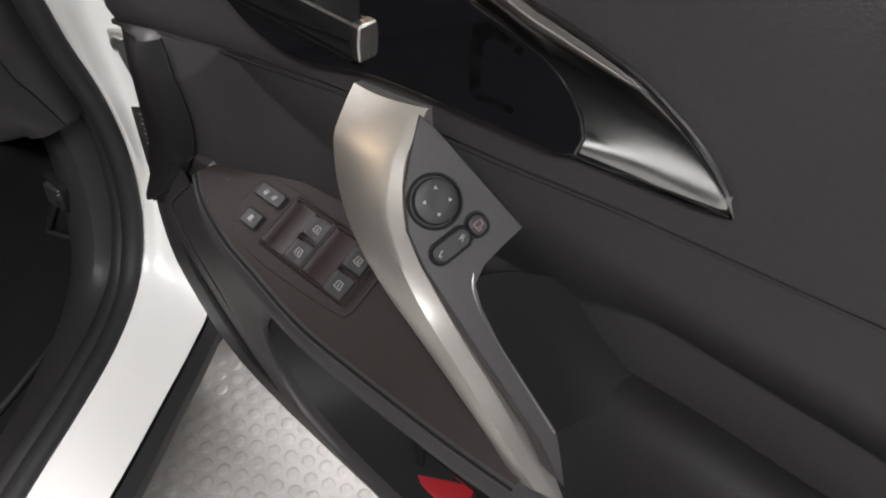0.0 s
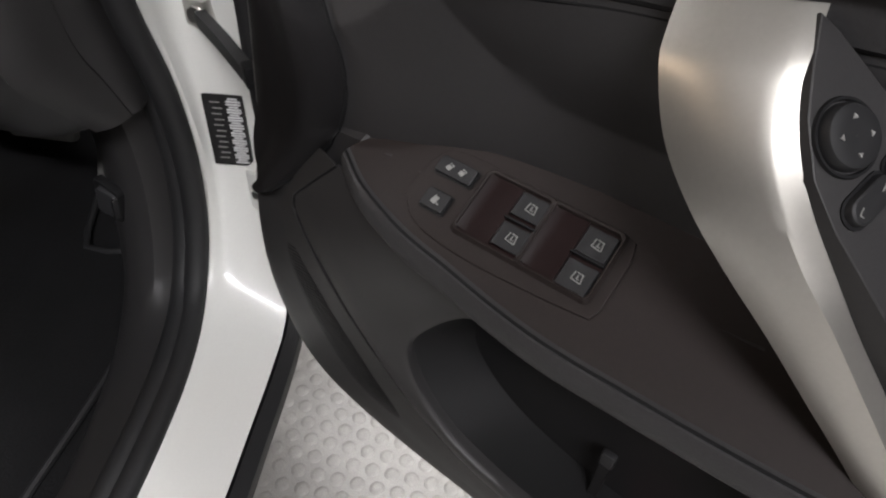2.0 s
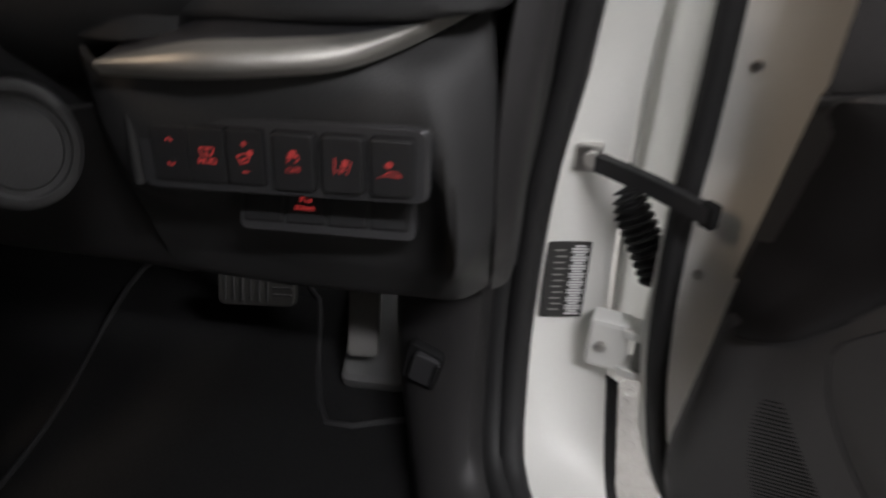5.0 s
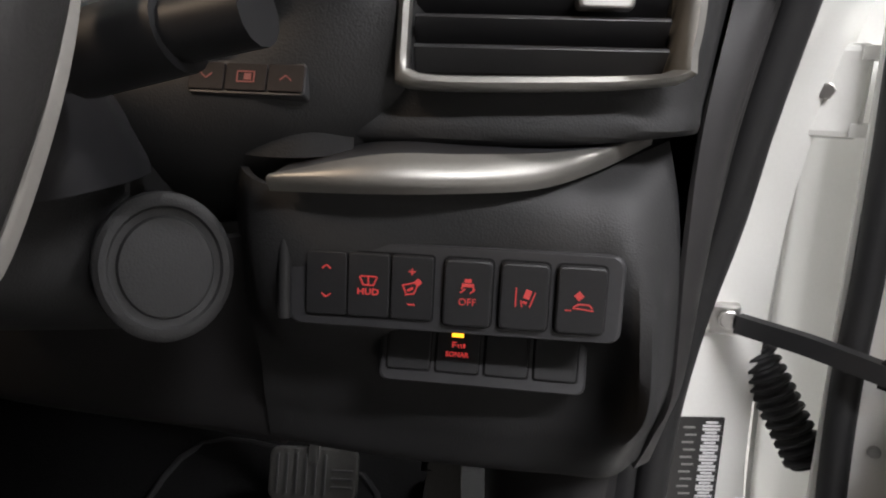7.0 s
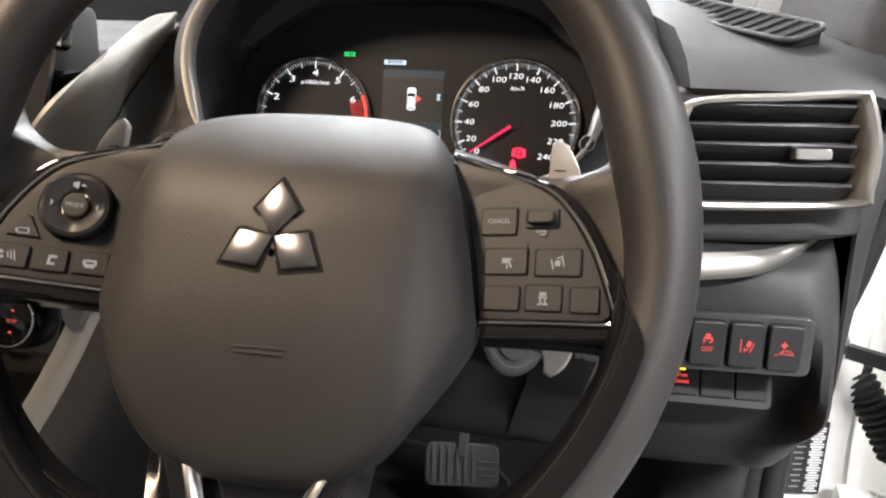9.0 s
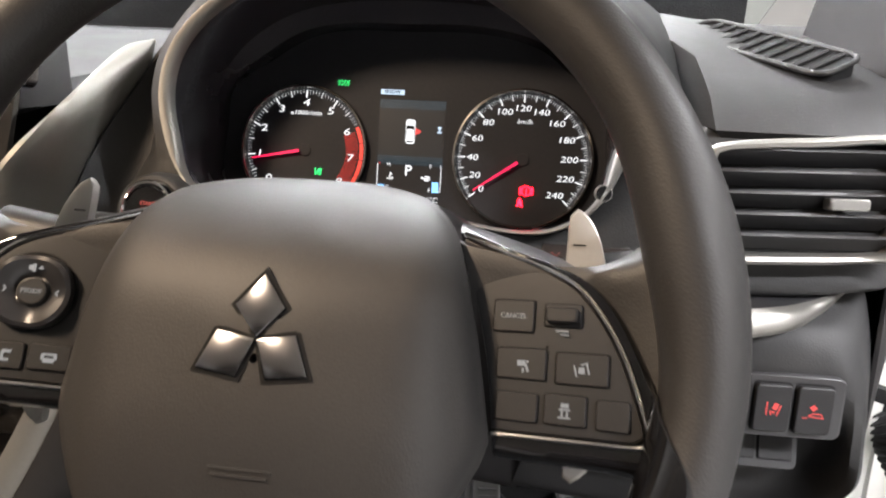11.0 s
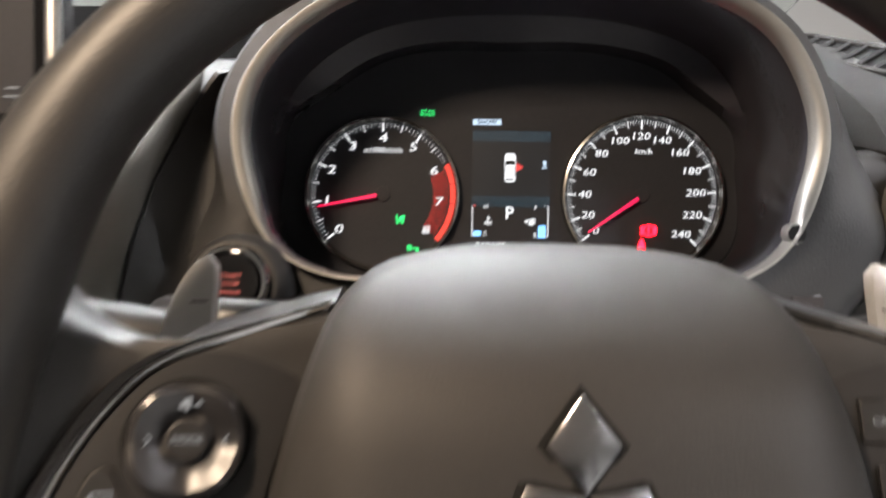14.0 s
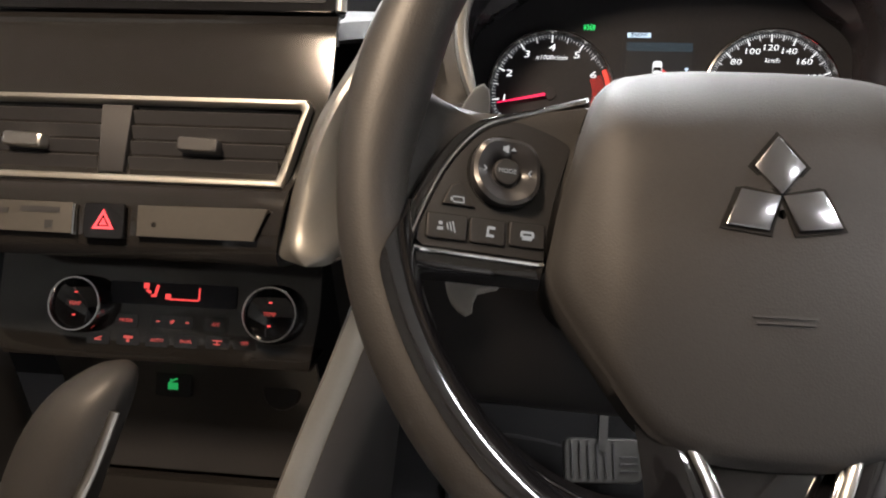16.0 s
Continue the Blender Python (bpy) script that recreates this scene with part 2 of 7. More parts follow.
def prism(outline, m, low, high, bevel=0.0, bm=None, inset=0.0):
    """A plate with that outline in m's plane, from low to high along its normal, with rounded upper edges."""
    bm = bm or bmesh.new()
    o = [Vector((x, y, 0)) for x, y in outline]
    c = sum(o, Vector()) / len(o)
    levels = [(low, 0.0), (high - bevel, 0.0)]
    if bevel:
        levels += [(high - bevel * 0.3, bevel * 0.3), (high, bevel)]
    rings = []
    for z, inn in levels:
        row = []
        for p in o:
            d = c - p
            q = p + d.normalized() * min(inn * 1.15, d.length * 0.6)
            row.append(bm.verts.new(m @ Vector((q.x, q.y, z))))
        rings.append(row)
    k = len(o)
    for a, b in zip(rings, rings[1:]):
        for i in range(k):
            bm.faces.new((a[i], a[(i + 1) % k], b[(i + 1) % k], b[i]))
    bm.faces.new(rings[-1])
    bm.faces.new(rings[0][::-1])
    return bm


def box(m, size, bevel=0.0, bm=None):
    return prism(rrect(size[0], size[1], max(bevel, 1e-4), 2), m, -size[2] / 2, size[2] / 2, bevel, bm)


def flat(outline, m, h=0.0002, bm=None):
    """A thin printed or lit shape on a surface."""
    return prism(outline, m, -0.0002, h, 0, bm)


def bar(x, y, w, h, m, bm=None, z=0.0002, turn=0.0):
    t = m @ pose(x, y, 0, 0, 0, turn)
    return flat([(w / 2, h / 2), (-w / 2, h / 2), (-w / 2, -h / 2), (w / 2, -h / 2)], t, z, bm)


LETTERING = []


def lettering(text, m, size, material, parent, name="lettering", shear=0.0, wide=1.0, bold=0.0):
    data = bpy.data.curves.new(name, "FONT")
    data.body, data.size, data.align_x, data.align_y = text, size, "CENTER", "CENTER"
    data.extrude, data.shear, data.offset, data.resolution_u = 0.00008, shear, bold, 2
    ob = new(name, data)
    LETTERING.append((ob, m @ Matrix.Diagonal((wide, 1, 1, 1)), material, parent, name))


def set_lettering():
    bpy.context.view_layer.update()
    graph = bpy.context.evaluated_depsgraph_get()
    for ob, m, material, parent, name in LETTERING:
        me = bpy.data.meshes.new_from_object(ob.evaluated_get(graph))
        me.transform(m)
        me.materials.clear()
        me.materials.append(material)
        bpy.data.objects.remove(ob)
        under(new(name, me), parent)


def smooth01(a, b, x):
    t = min(1, max(0, (x - a) / (b - a)))
    return t * t * (3 - 2 * t)


# ---- the hall round the car ----
def slab(name, m, size, material, kind="structure"):
    return tagged(part(name, box(m, size), material), kind=kind)


tagged(slab("ground", pose(0, 0, -0.05), (60, 60, 0.1), M_FLOOR), "pale grey studded floor sheet", "floor")
slab("wall_north", pose(0, 6.1, 1.6), (12, 0.2, 3.2), M_WALL)
slab("wall_south", pose(0, -5.1, 1.6), (12, 0.2, 3.2), M_WALL)
slab("wall_east", pose(5.1, 0.5, 1.6), (0.2, 11, 3.2), M_WALL)
slab("wall_west", pose(-6.1, 0.5, 1.6), (0.2, 11, 3.2), M_WALL)
slab("ceiling", pose(0, 0.5, 3.3), (12.4, 11.4, 0.2), M_WALL)
for x, y, z in LAMPS:
    light = thing("ceiling_light", (x, y, z + 0.2), "white strip light with a bright diffuser under the ceiling", "ceiling light", "strip lights")
    part("housing", box(pose(x, y, z + 0.02), (1.4, 0.28, 0.36), 0.01), M_WALL, light)
    part("diffuser", box(pose(x, y, z - 0.17), (1.34, 0.22, 0.02), 0.004), E_TUBE, light)

studs = bmesh.new()
for i in range(34):
    for j in range(40):
        x, y = 0.34 + 0.034 * i + 0.017 * (j % 2), 0.10 + 0.0295 * j
        top = studs.verts.new((x, y, 0.0027))
        rings = [[studs.verts.new((x + r * math.cos(a), y + r * math.sin(a), z)) for a in [k * math.pi / 5 for k in range(10)]] for r, z in ((0.013, 0.0002), (0.0105, 0.0018), (0.006, 0.0025))]
        for a, b in zip(rings, rings[1:]):
            for k in range(10):
                studs.faces.new((a[k], a[(k + 1) % 10], b[(k + 1) % 10], b[k]))
        for k in range(10):
            studs.faces.new((rings[2][k], rings[2][(k + 1) % 10], top))
tagged(part("floor_studs", studs, M_FLOOR), "round raised studs of the pale floor sheet", "floor stud", kind="stuff")

# ---- car body ----
body = thing("car", (0, 0, 0), "white car with its driver's side standing open", "car")
SEAL = [(0.450, 0.42, 1.3), (0.418, 0.468, 1.05), (0.404, 0.497, 0.93), (0.4, 0.516, 0.86), (0.392, 0.537, 0.785), (0.389, 0.562, 0.7), (0.388, 0.57, 0.61), (0.389, 0.555, 0.525), (0.393, 0.515, 0.462), (0.409, 0.46, 0.448), (0.425, 0.385, 0.444), (0.438, 0.27, 0.442), (0.448, 0.1, 0.44), (0.452, -0.5, 0.44), (0.461, -0.95, 0.46)]
seal_path = spline(SEAL, 90)
# white frame round the opening: an inner edge at the seal, a step, an outer edge
W1 = [(0.485, 0.45, 1.3), (0.455, 0.510, 1.05), (0.422, 0.545, 0.93), (0.412, 0.57, 0.86), (0.405, 0.583, 0.785), (0.405, 0.596, 0.7), (0.405, 0.603, 0.61), (0.407, 0.588, 0.525), (0.428, 0.535, 0.448), (0.445, 0.472, 0.432), (0.464, 0.388, 0.43), (0.478, 0.27, 0.428), (0.486, 0.1, 0.426), (0.49, -0.5, 0.426), (0.49, -0.95, 0.44)]
W2 = [(0.54, 0.53, 1.3), (0.50, 0.575, 1.05), (0.468, 0.572, 0.93), (0.464, 0.589, 0.86), (0.465, 0.598, 0.785), (0.468, 0.608, 0.7), (0.474, 0.612, 0.61), (0.484, 0.596, 0.525), (0.492, 0.535, 0.425), (0.5, 0.472, 0.412), (0.508, 0.388, 0.41), (0.518, 0.27, 0.408), (0.524, 0.1, 0.406), (0.528, -0.5, 0.406), (0.53, -0.95, 0.42)]
W0 = [tuple(np.array(p) + (-0.03, 0.03, 0.0)) for p in SEAL]
part("door_frame", thick(grid(loft([W0, [tuple(np.array(p) + (0.006, 0.012, -0.004)) for p in SEAL], W1, W2], 100, 22)), 0.004), M_WHITE, body, "white painted door opening frame")
part("door_seal", sweep(seal_path, ring(0.011, 12, 0.0135), up=(1, 0.3, 0.2)), M_RUBBER, body, "black rubber door seal")
part("door_seal", sweep(spline([tuple(np.array(p) + (-0.018, 0.004, 0.002)) for p in SEAL], 90), ring(0.009, 10, 0.012), up=(1, 0.3, 0.2)), M_RUBBER, body)
S3 = [tuple(np.array(p) + (0.003, 0.0, -0.004)) for p in W2[7:]]
S4 = [tuple(np.array(p) + (0.016, 0.002, -0.014)) for p in W2[7:]]
S5 = [tuple(np.array(p) + (0.012, 0.004, -0.045)) for p in W2[7:]]
S6 = [tuple(np.array(p) + (-0.075, 0.006, -0.22)) for p in W2[7:]]
part("sill_garnish", thick(grid(loft([S3, S4, S5, S6], 60, 14)), 0.004), M_RUBBER, body, "black plastic sill garnish")
for k, off in enumerate((0.006, 0.013)):
    part("sill_strip", sweep(spline([tuple(np.array(p) + (off, 0.001, -0.006 - off * 0.8)) for p in W2[7:]], 50), ring(0.0028, 8), up=(1, 0, 0)), M_RUBBER, body)
fender = loft([[(0.470, 0.60, 1.02), (0.474, 0.61, 0.80), (0.482, 0.615, 0.62), (0.492, 0.60, 0.46)], [(0.51, 0.66, 1.02), (0.515, 0.67, 0.80), (0.52, 0.67, 0.62), (0.52, 0.66, 0.46)], [(0.60, 0.68, 1.02), (0.61, 0.69, 0.80), (0.61, 0.69, 0.62), (0.60, 0.69, 0.46)], [(0.62, 0.90, 1.0), (0.63, 0.90, 0.80), (0.63, 0.90, 0.62), (0.62, 0.90, 0.46)]], 20, 20)
part("fender", thick(grid(fender), 0.004), M_WHITE, body, "white painted front fender")
for z, dz in ((0.945, 0.055), (0.585, 0.05)):
    hf = basis((0.476, 0.574, z), (-0.25, -0.95, 0), (1, -0.3, 0))
    hinge = part("hinge", box(hf, (0.040, dz + 0.008, 0.022), 0.005), M_WHITE, body, "white painted steel door hinge")
    for q in (-1, 1):
        part("lug", prism(spline([(0.012, -0.010), (0.032, -0.012), (0.043, -0.004), (0.043, 0.006), (0.032, 0.014), (0.012, 0.012), (0.012, -0.010)], 22)[:-1], hf @ pose(0, q * dz * 0.46, 0.004, -90, 0, 0), -0.0045, 0.0045, 0.001), M_WHITE, hinge)
    part("knuckle", sweep([hf @ Vector((0.033, -dz * 0.36, 0.006)), hf @ Vector((0.033, dz * 0.36, 0.006))], ring(0.0085, 16), up=(1, 0, 0)), M_PRINTDIM, hinge, "bare grey steel hinge knuckle")
    part("hinge_pin", sweep([hf @ Vector((0.033, -dz * 0.62, 0.006)), hf @ Vector((0.033, dz * 0.62, 0.006))], ring(0.0050, 12), up=(1, 0, 0)), M_STEEL, hinge)
    part("bolt", prism([(0.006 * math.cos(k * math.pi / 3), 0.006 * math.sin(k * math.pi / 3)) for k in range(6)], hf @ pose(-0.006, 0, 0.011), 0, 0.005, 0.001), M_STEEL, hinge)
arm_b, arm_e = Vector((0.438, 0.576, 0.771)), Vector((0.515, 0.506, 0.766))
check = part("door_check", sweep(polyline([arm_b, arm_b.lerp(arm_e, 0.5) + Vector((0, 0, 0.002)), arm_e], 10), [(-0.005, -0.007), (0.005, -0.007), (0.005, 0.007), (-0.005, 0.007)]), M_RUBBER, body, "black door check strap")
part("check_bracket", box(basis((0.430, 0.588, 0.771), (-0.15, -0.98, 0)), (0.024, 0.026, 0.014), 0.003), M_STEEL, check)
part("bolt", prism(ring(0.0075, 10), basis((0.4315, 0.581, 0.772), (0, -1, 0.15)), 0, 0.006, 0.001), M_STEEL, check, "bright bolt head")
part("check_end", box(basis(arm_e, (0.62, -0.78, 0)), (0.010, 0.020, 0.012), 0.002), M_BLACK, check)
boot_path = spline([(0.460, 0.620, 0.745), (0.4747, 0.611, 0.7207), (0.492, 0.602, 0.690), (0.513, 0.588, 0.651)], 56)
part("wiring_boot", sweep(boot_path, ring(0.016, 14), up=(0, 0, 1), scales=[1 + 0.12 * (1 if k % 4 < 2 else -1) for k in range(56)]), M_RUBBER, body, "black corrugated rubber wiring boot")
sm = basis((0.4275, 0.5995, 0.6353), (0.16, -0.985, 0.04), (1, 0.165, 0))
sticker = part("sticker", prism(rrect(0.042, 0.086, 0.001), sm, 0.0, 0.0028), M_STICKER, body, "black data sticker with white bars")
white = bmesh.new()
for k in range(26):
    bar(0.0105, 0.0385 - 0.0031 * k, 0.015 if k % 3 else 0.010, 0.0021, sm @ Matrix.Translation((0, 0, 0.003)), white)
part("bar_print", white, M_PRINT, sticker)
white = bmesh.new()
for k in range(11):
    bar(-0.0085 + 0.002 * (k % 2), 0.034 - 0.0068 * k, 0.010, 0.0016, sm @ Matrix.Translation((0, 0, 0.003)), white)
part("bar_print", white, M_PRINTDIM, sticker)
# kick panel and sill plate
K1 = [tuple(np.array(p) + (-0.026, 0.012, 0.0)) for p in SEAL[4:]]
K2 = [(0.345, 0.535, 0.785), (0.342, 0.538, 0.70), (0.338, 0.545, 0.61), (0.338, 0.535, 0.525), (0.345, 0.50, 0.462), (0.360, 0.45, 0.440), (0.378, 0.38, 0.432), (0.392, 0.27, 0.428), (0.40, 0.10, 0.426), (0.40, -0.5, 0.426), (0.40, -0.95, 0.43)]
K3 = [(0.285, 0.57, 0.785), (0.278, 0.58, 0.70), (0.272, 0.59, 0.61), (0.275, 0.575, 0.525), (0.292, 0.535, 0.45), (0.318, 0.46, 0.415), (0.34, 0.38, 0.405), (0.36, 0.27, 0.40), (0.37, 0.10, 0.40), (0.37, -0.5, 0.40), (0.37, -0.95, 0.40)]
K4 = [(0.262, 0.70, 0.785), (0.255, 0.70, 0.70), (0.25, 0.70, 0.61), (0.255, 0.68, 0.50), (0.275, 0.60, 0.40), (0.30, 0.48, 0.375), (0.325, 0.38, 0.37), (0.345, 0.27, 0.37), (0.355, 0.10, 0.37), (0.355, -0.5, 0.37), (0.355, -0.95, 0.37)]
kick = loft([K1, K2, K3, K4], 80, 20)
part("kick_panel", thick(grid(kick[:34]), 0.004), M_TRIM, body, "dark grey plastic kick panel")
part("sill_plate", thick(grid(kick[34:]), 0.004), M_TRIM, body, "dark grey plastic sill plate")
for k in (5, 34):
    part("panel_seam", sweep(kick[k][1:], ring(0.0016, 6)), M_BLACK, body)
hm = basis((0.297, 0.548, 0.552), (-0.32, -0.95, 0.0), (1, -0.3, -0.25))
latch = part("bonnet_release", prism(rrect(0.038, 0.05, 0.006), hm, -0.004, 0.006, 0.002), M_BLACK, body, "black bonnet release lever")
part("lever", prism(rrect(0.026, 0.038, 0.005), hm @ pose(0.003, 0.002, 0.004, 0, 8, 0), 0, 0.007, 0.002), M_SMOOTH, latch)
part("lever_edge", prism(rrect(0.003, 0.034, 0.001), hm @ pose(0.016, 0.002, 0.006), 0, 0.006, 0.001), M_CHROME, latch)
# pillar lining above the kick panel, behind the dash end
A1 = [tuple(np.array(p) + (-0.026, 0.012, 0.0)) for p in SEAL[:5]]
A2 = [tuple(np.array(p) + (-0.065, 0.030, 0.0)) for p in SEAL[:5]]
A3 = [tuple(np.array(p) + (-0.09, 0.14, 0.0)) for p in SEAL[:5]]
part("pillar_lining", thick(grid(loft([A1, A2, A3], 30, 12)), 0.004), M_TRIM, body, "dark plastic windscreen pillar lining")
# closing panels of the cabin
floor_rows = [[(x, y, 0.372 + (0.10 * smooth01(0.62, 0.9, y))) for x in np.linspace(-1.18, 0.36, 12)] for y in np.linspace(-1.9, 0.95, 24)]
part("floor_pan", thick(grid(floor_rows), 0.01), M_CARPET, body, "black carpeted cabin floor")
part("underbody", box(pose(-0.38, -0.45, 0.172), (1.40, 2.7, 0.335), 0.02), M_BLACK, body)
part("bulkhead", box(pose(-0.41, 0.93, 0.75), (1.56, 0.02, 0.80)), M_CARPET, body)
part("roof", thick(grid([[(x, y, 1.53 - 0.09 * ((x + 0.36) / 0.8) ** 2 - 0.05 * max(0, y) ** 2) for x in np.linspace(-1.1, 0.40, 14)] for y in np.linspace(-1.9, 0.42, 14)]), 0.03), M_LINER, body, "pale grey fabric headliner")
part("windscreen", thick(grid([[(x, y, z - 0.10 * ((x + 0.36) / 0.9) ** 2) for x in np.linspace(-1.15, 0.43, 14)] for y, z in zip(np.linspace(0.42, 1.25, 14), np.linspace(1.50, 1.12, 14))]), 0.004), M_GLASS, body, "clear raked windscreen").visible_shadow = False
part("side_panel", box(pose(-1.22, -0.45, 0.70), (0.04, 2.8, 0.72), 0.01), M_TRIM, body)
part("roof_rail", box(pose(-1.14, -0.6, 1.42), (0.06, 2.6, 0.10), 0.02), M_LINER, body)
part("roof_rail", box(pose(0.44, -0.75, 1.44), (0.06, 2.3, 0.10), 0.02), M_LINER, body)
part("rear_panel", box(pose(-0.37, -1.92, 0.95), (1.66, 0.04, 1.2), 0.01), M_TRIM, body)
part("door_pillar", box(pose(0.46, -1.02, 0.95), (0.08, 0.12, 1.1), 0.02), M_TRIM, body)
roof_lamp = thing("roof_lamp", (-0.36, -0.10, 1.50), "small warm lit reading lamp in the headliner", "roof lamp")
part("housing", box(pose(-0.36, -0.10, 1.510), (0.20, 0.13, 0.03), 0.006), M_LINER, roof_lamp)
part("lens", box(pose(-0.36, -0.10, 1.4925), (0.12, 0.09, 0.006), 0.002), E_WARM, roof_lamp)

# ---- driver's door, standing open ----
DO, DU, DN = Vector((0.47, 0.55, 0)), Vector((0.9063, -0.4226, 0)), Vector((-0.4226, -0.9063, 0))


def dp(u, w, z):
    """A place on the door: u from the hinge to the rear, w from the steel towards the cabin, z up."""
    return DO + DU * u + DN * w + Vector((0, 0, z))


def dps(points):
    return [dp(*p) for p in points]


def dbasis(o, normal, right=(1, 0, 0)):
    n = DU * normal[0] + DN * normal[1] + Vector((0, 0, normal[2]))
    r = DU * right[0] + DN * right[1] + Vector((0, 0, right[2]))
    return basis(dp(*o), n, r)


door = thing("car_door", dp(0.5, 0, 0.37), "open white car door with dark grey inner trim", "car door")
SEAM = ([0.06, 0.08, 0.25, 0.36, 0.48, 0.54, 0.64, 1.05], [0.868, 0.871, 0.908, 0.928, 0.941, 0.950, 0.960, 0.985])


def seam_z(u):
    return float(np.interp(u, *SEAM))


# steel shell
shell = bmesh.new()
outline = [(0.018, 1.00), (0.022, 0.80), (0.026, 0.62), (0.045, 0.50), (0.085, 0.42), (0.15, 0.385), (0.25, 0.365), (1.06, 0.35), (1.10, 0.60), (1.10, 1.00)]
outline = [tuple(p) for p in polyline(outline, 60)]
prism(outline, dbasis((0, 0, 0), (0, 1, 0)), -0.10, -0.004, 0.004, shell)
part("shell", shell, M_WHITE, door, "white painted door shell")
part("weather_strip", sweep(spline(dps([(0.030, -0.004, 1.0), (0.034, -0.004, 0.90), (0.036, -0.004, 0.82), (0.036, -0.004, 0.74), (0.042, -0.004, 0.64), (0.055, -0.004, 0.55), (0.080, -0.004, 0.465), (0.13, -0.004, 0.41), (0.22, -0.004, 0.378), (0.5, -0.004, 0.366), (1.04, -0.004, 0.36)]), 70), ring(0.010, 10), up=tuple(DN)), M_RUBBER, door, "black rubber weather strip")
for u, z in ((0.060, 0.872), (0.060, 0.700), (0.088, 0.452)):
    part("screw", prism(ring(0.0045, 10), dbasis((u, -0.004, z), (0, 1, 0)), 0, 0.003, 0.001), M_STEEL, door)

# upper trim above the seam
rows = []
for u in [0.112] + list(np.linspace(0.106, 1.06, 60)):
    z0 = seam_z(u)
    end = 0.0 if rows else 1.0
    rows.append([dp(u, w * (1 - end) - 0.003 * end, z) for w, z in spline([(0.040, z0 - 0.003), (0.0525, z0 + 0.001), (0.0555, z0 + 0.010), (0.056, z0 + 0.06), (0.052, 1.06), (0.040, 1.085), (0.015, 1.09)], 22)])
part("upper_trim", thick(grid(rows), 0.003), M_SOFT, door, "dark soft upper door trim")

# middle panel with the swelling near the hinge
BULGE = ([0.70, 0.718, 0.742, 0.765, 0.79, 0.812, 0.83, 0.846, 0.862, 0.878, 0.90, 0.95], [0.098, 0.130, 0.157, 0.178, 0.194, 0.204, 0.207, 0.207, 0.201, 0.190, 0.150, 0.10])

CREASE = spline(list(zip(*BULGE)), 60)


def mid_w(u, z, z1):
    hollow = 0.050 - 0.030 * smooth01(0.93, 0.82, z) + 0.012 * smooth01(0.82, 0.76, z)
    ub = float(np.interp(z, CREASE[:, 0], CREASE[:, 1]))
    swell = 0.065 + 0.09 * (u - 0.135) - 0.0145 * max(0, (0.150 - u) / 0.05) ** 2
    rise = max(0.012, swell - 0.0505)
    swell = 0.0505 + (swell - 0.0505) * (1 - math.exp(-2.2 * max(0, z1 - z) / rise))
    edge = smooth01(ub - 0.024, ub + 0.003, u)
    hollow = max(hollow, 0.058 - 0.03 * smooth01(0.20, 0.34, u)) if z > 0.80 else max(hollow, 0.062 - 0.03 * smooth01(0.50, 0.58, u))
    hollow -= 0.03 * smooth01(0.50, 0.58, u) * smooth01(0.93, 0.80, z)
    hollow = min(hollow, 0.0495 + 0.3 * max(0, z1 - z))
    return swell * (1 - edge) + max(hollow, 0.024) * edge


rows = []
for u in list(np.linspace(0.092, 0.30, 110)) + list(np.linspace(0.305, 1.06, 90)):
    z1 = seam_z(u)
    z0 = 0.735 + 0.080 * smooth01(0.50, 0.57, u)
    if not rows:
        rows.append([dp(u + 0.004 + 0.11 * max(0, z - 0.74), -0.003, z) for z in np.linspace(z0, z1 + 0.002, 84)])
    rows.append([dp(u + 0.11 * max(0, z - 0.74) * max(0, 1 - (u - 0.092) / 0.12), mid_w(u, z, z1), z) for z in np.linspace(z0, z1 + 0.002, 84)])
part("middle_panel", thick(grid(rows), 0.003), M_TRIM, door, "dark hollowed middle door panel")

# soft pad on the swelling, darker and less glossy than the middle panel
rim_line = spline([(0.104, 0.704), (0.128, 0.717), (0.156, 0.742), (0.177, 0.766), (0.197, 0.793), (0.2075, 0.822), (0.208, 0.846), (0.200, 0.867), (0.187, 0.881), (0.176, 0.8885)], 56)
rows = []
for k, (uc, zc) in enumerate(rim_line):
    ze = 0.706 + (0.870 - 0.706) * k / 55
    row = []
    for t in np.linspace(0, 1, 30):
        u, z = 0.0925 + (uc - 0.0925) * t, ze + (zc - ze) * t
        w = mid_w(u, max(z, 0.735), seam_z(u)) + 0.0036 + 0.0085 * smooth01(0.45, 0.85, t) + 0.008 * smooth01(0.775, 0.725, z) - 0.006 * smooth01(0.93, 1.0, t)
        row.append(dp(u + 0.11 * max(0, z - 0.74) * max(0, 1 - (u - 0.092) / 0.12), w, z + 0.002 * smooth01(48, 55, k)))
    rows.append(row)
part("hinge_pad", grid(rows), M_HINGEPAD, door, "soft pad beside the hinge, darker than the panel")
part("trim_gap", sweep([row[-1] for row in rows], ring(0.0013, 6)), M_BLACK, door)

# armrest with the switch panel
ARM_O, ARM_N = (0.338, 0.056, 0.805), (0, 0.447, 0.894)
AM = dbasis(ARM_O, ARM_N)


def arm_z(w):
    return 0.805 - 0.5 * (w - 0.056)


def am(u, w):
    return (u - 0.338, -(w - 0.056) / 0.894)


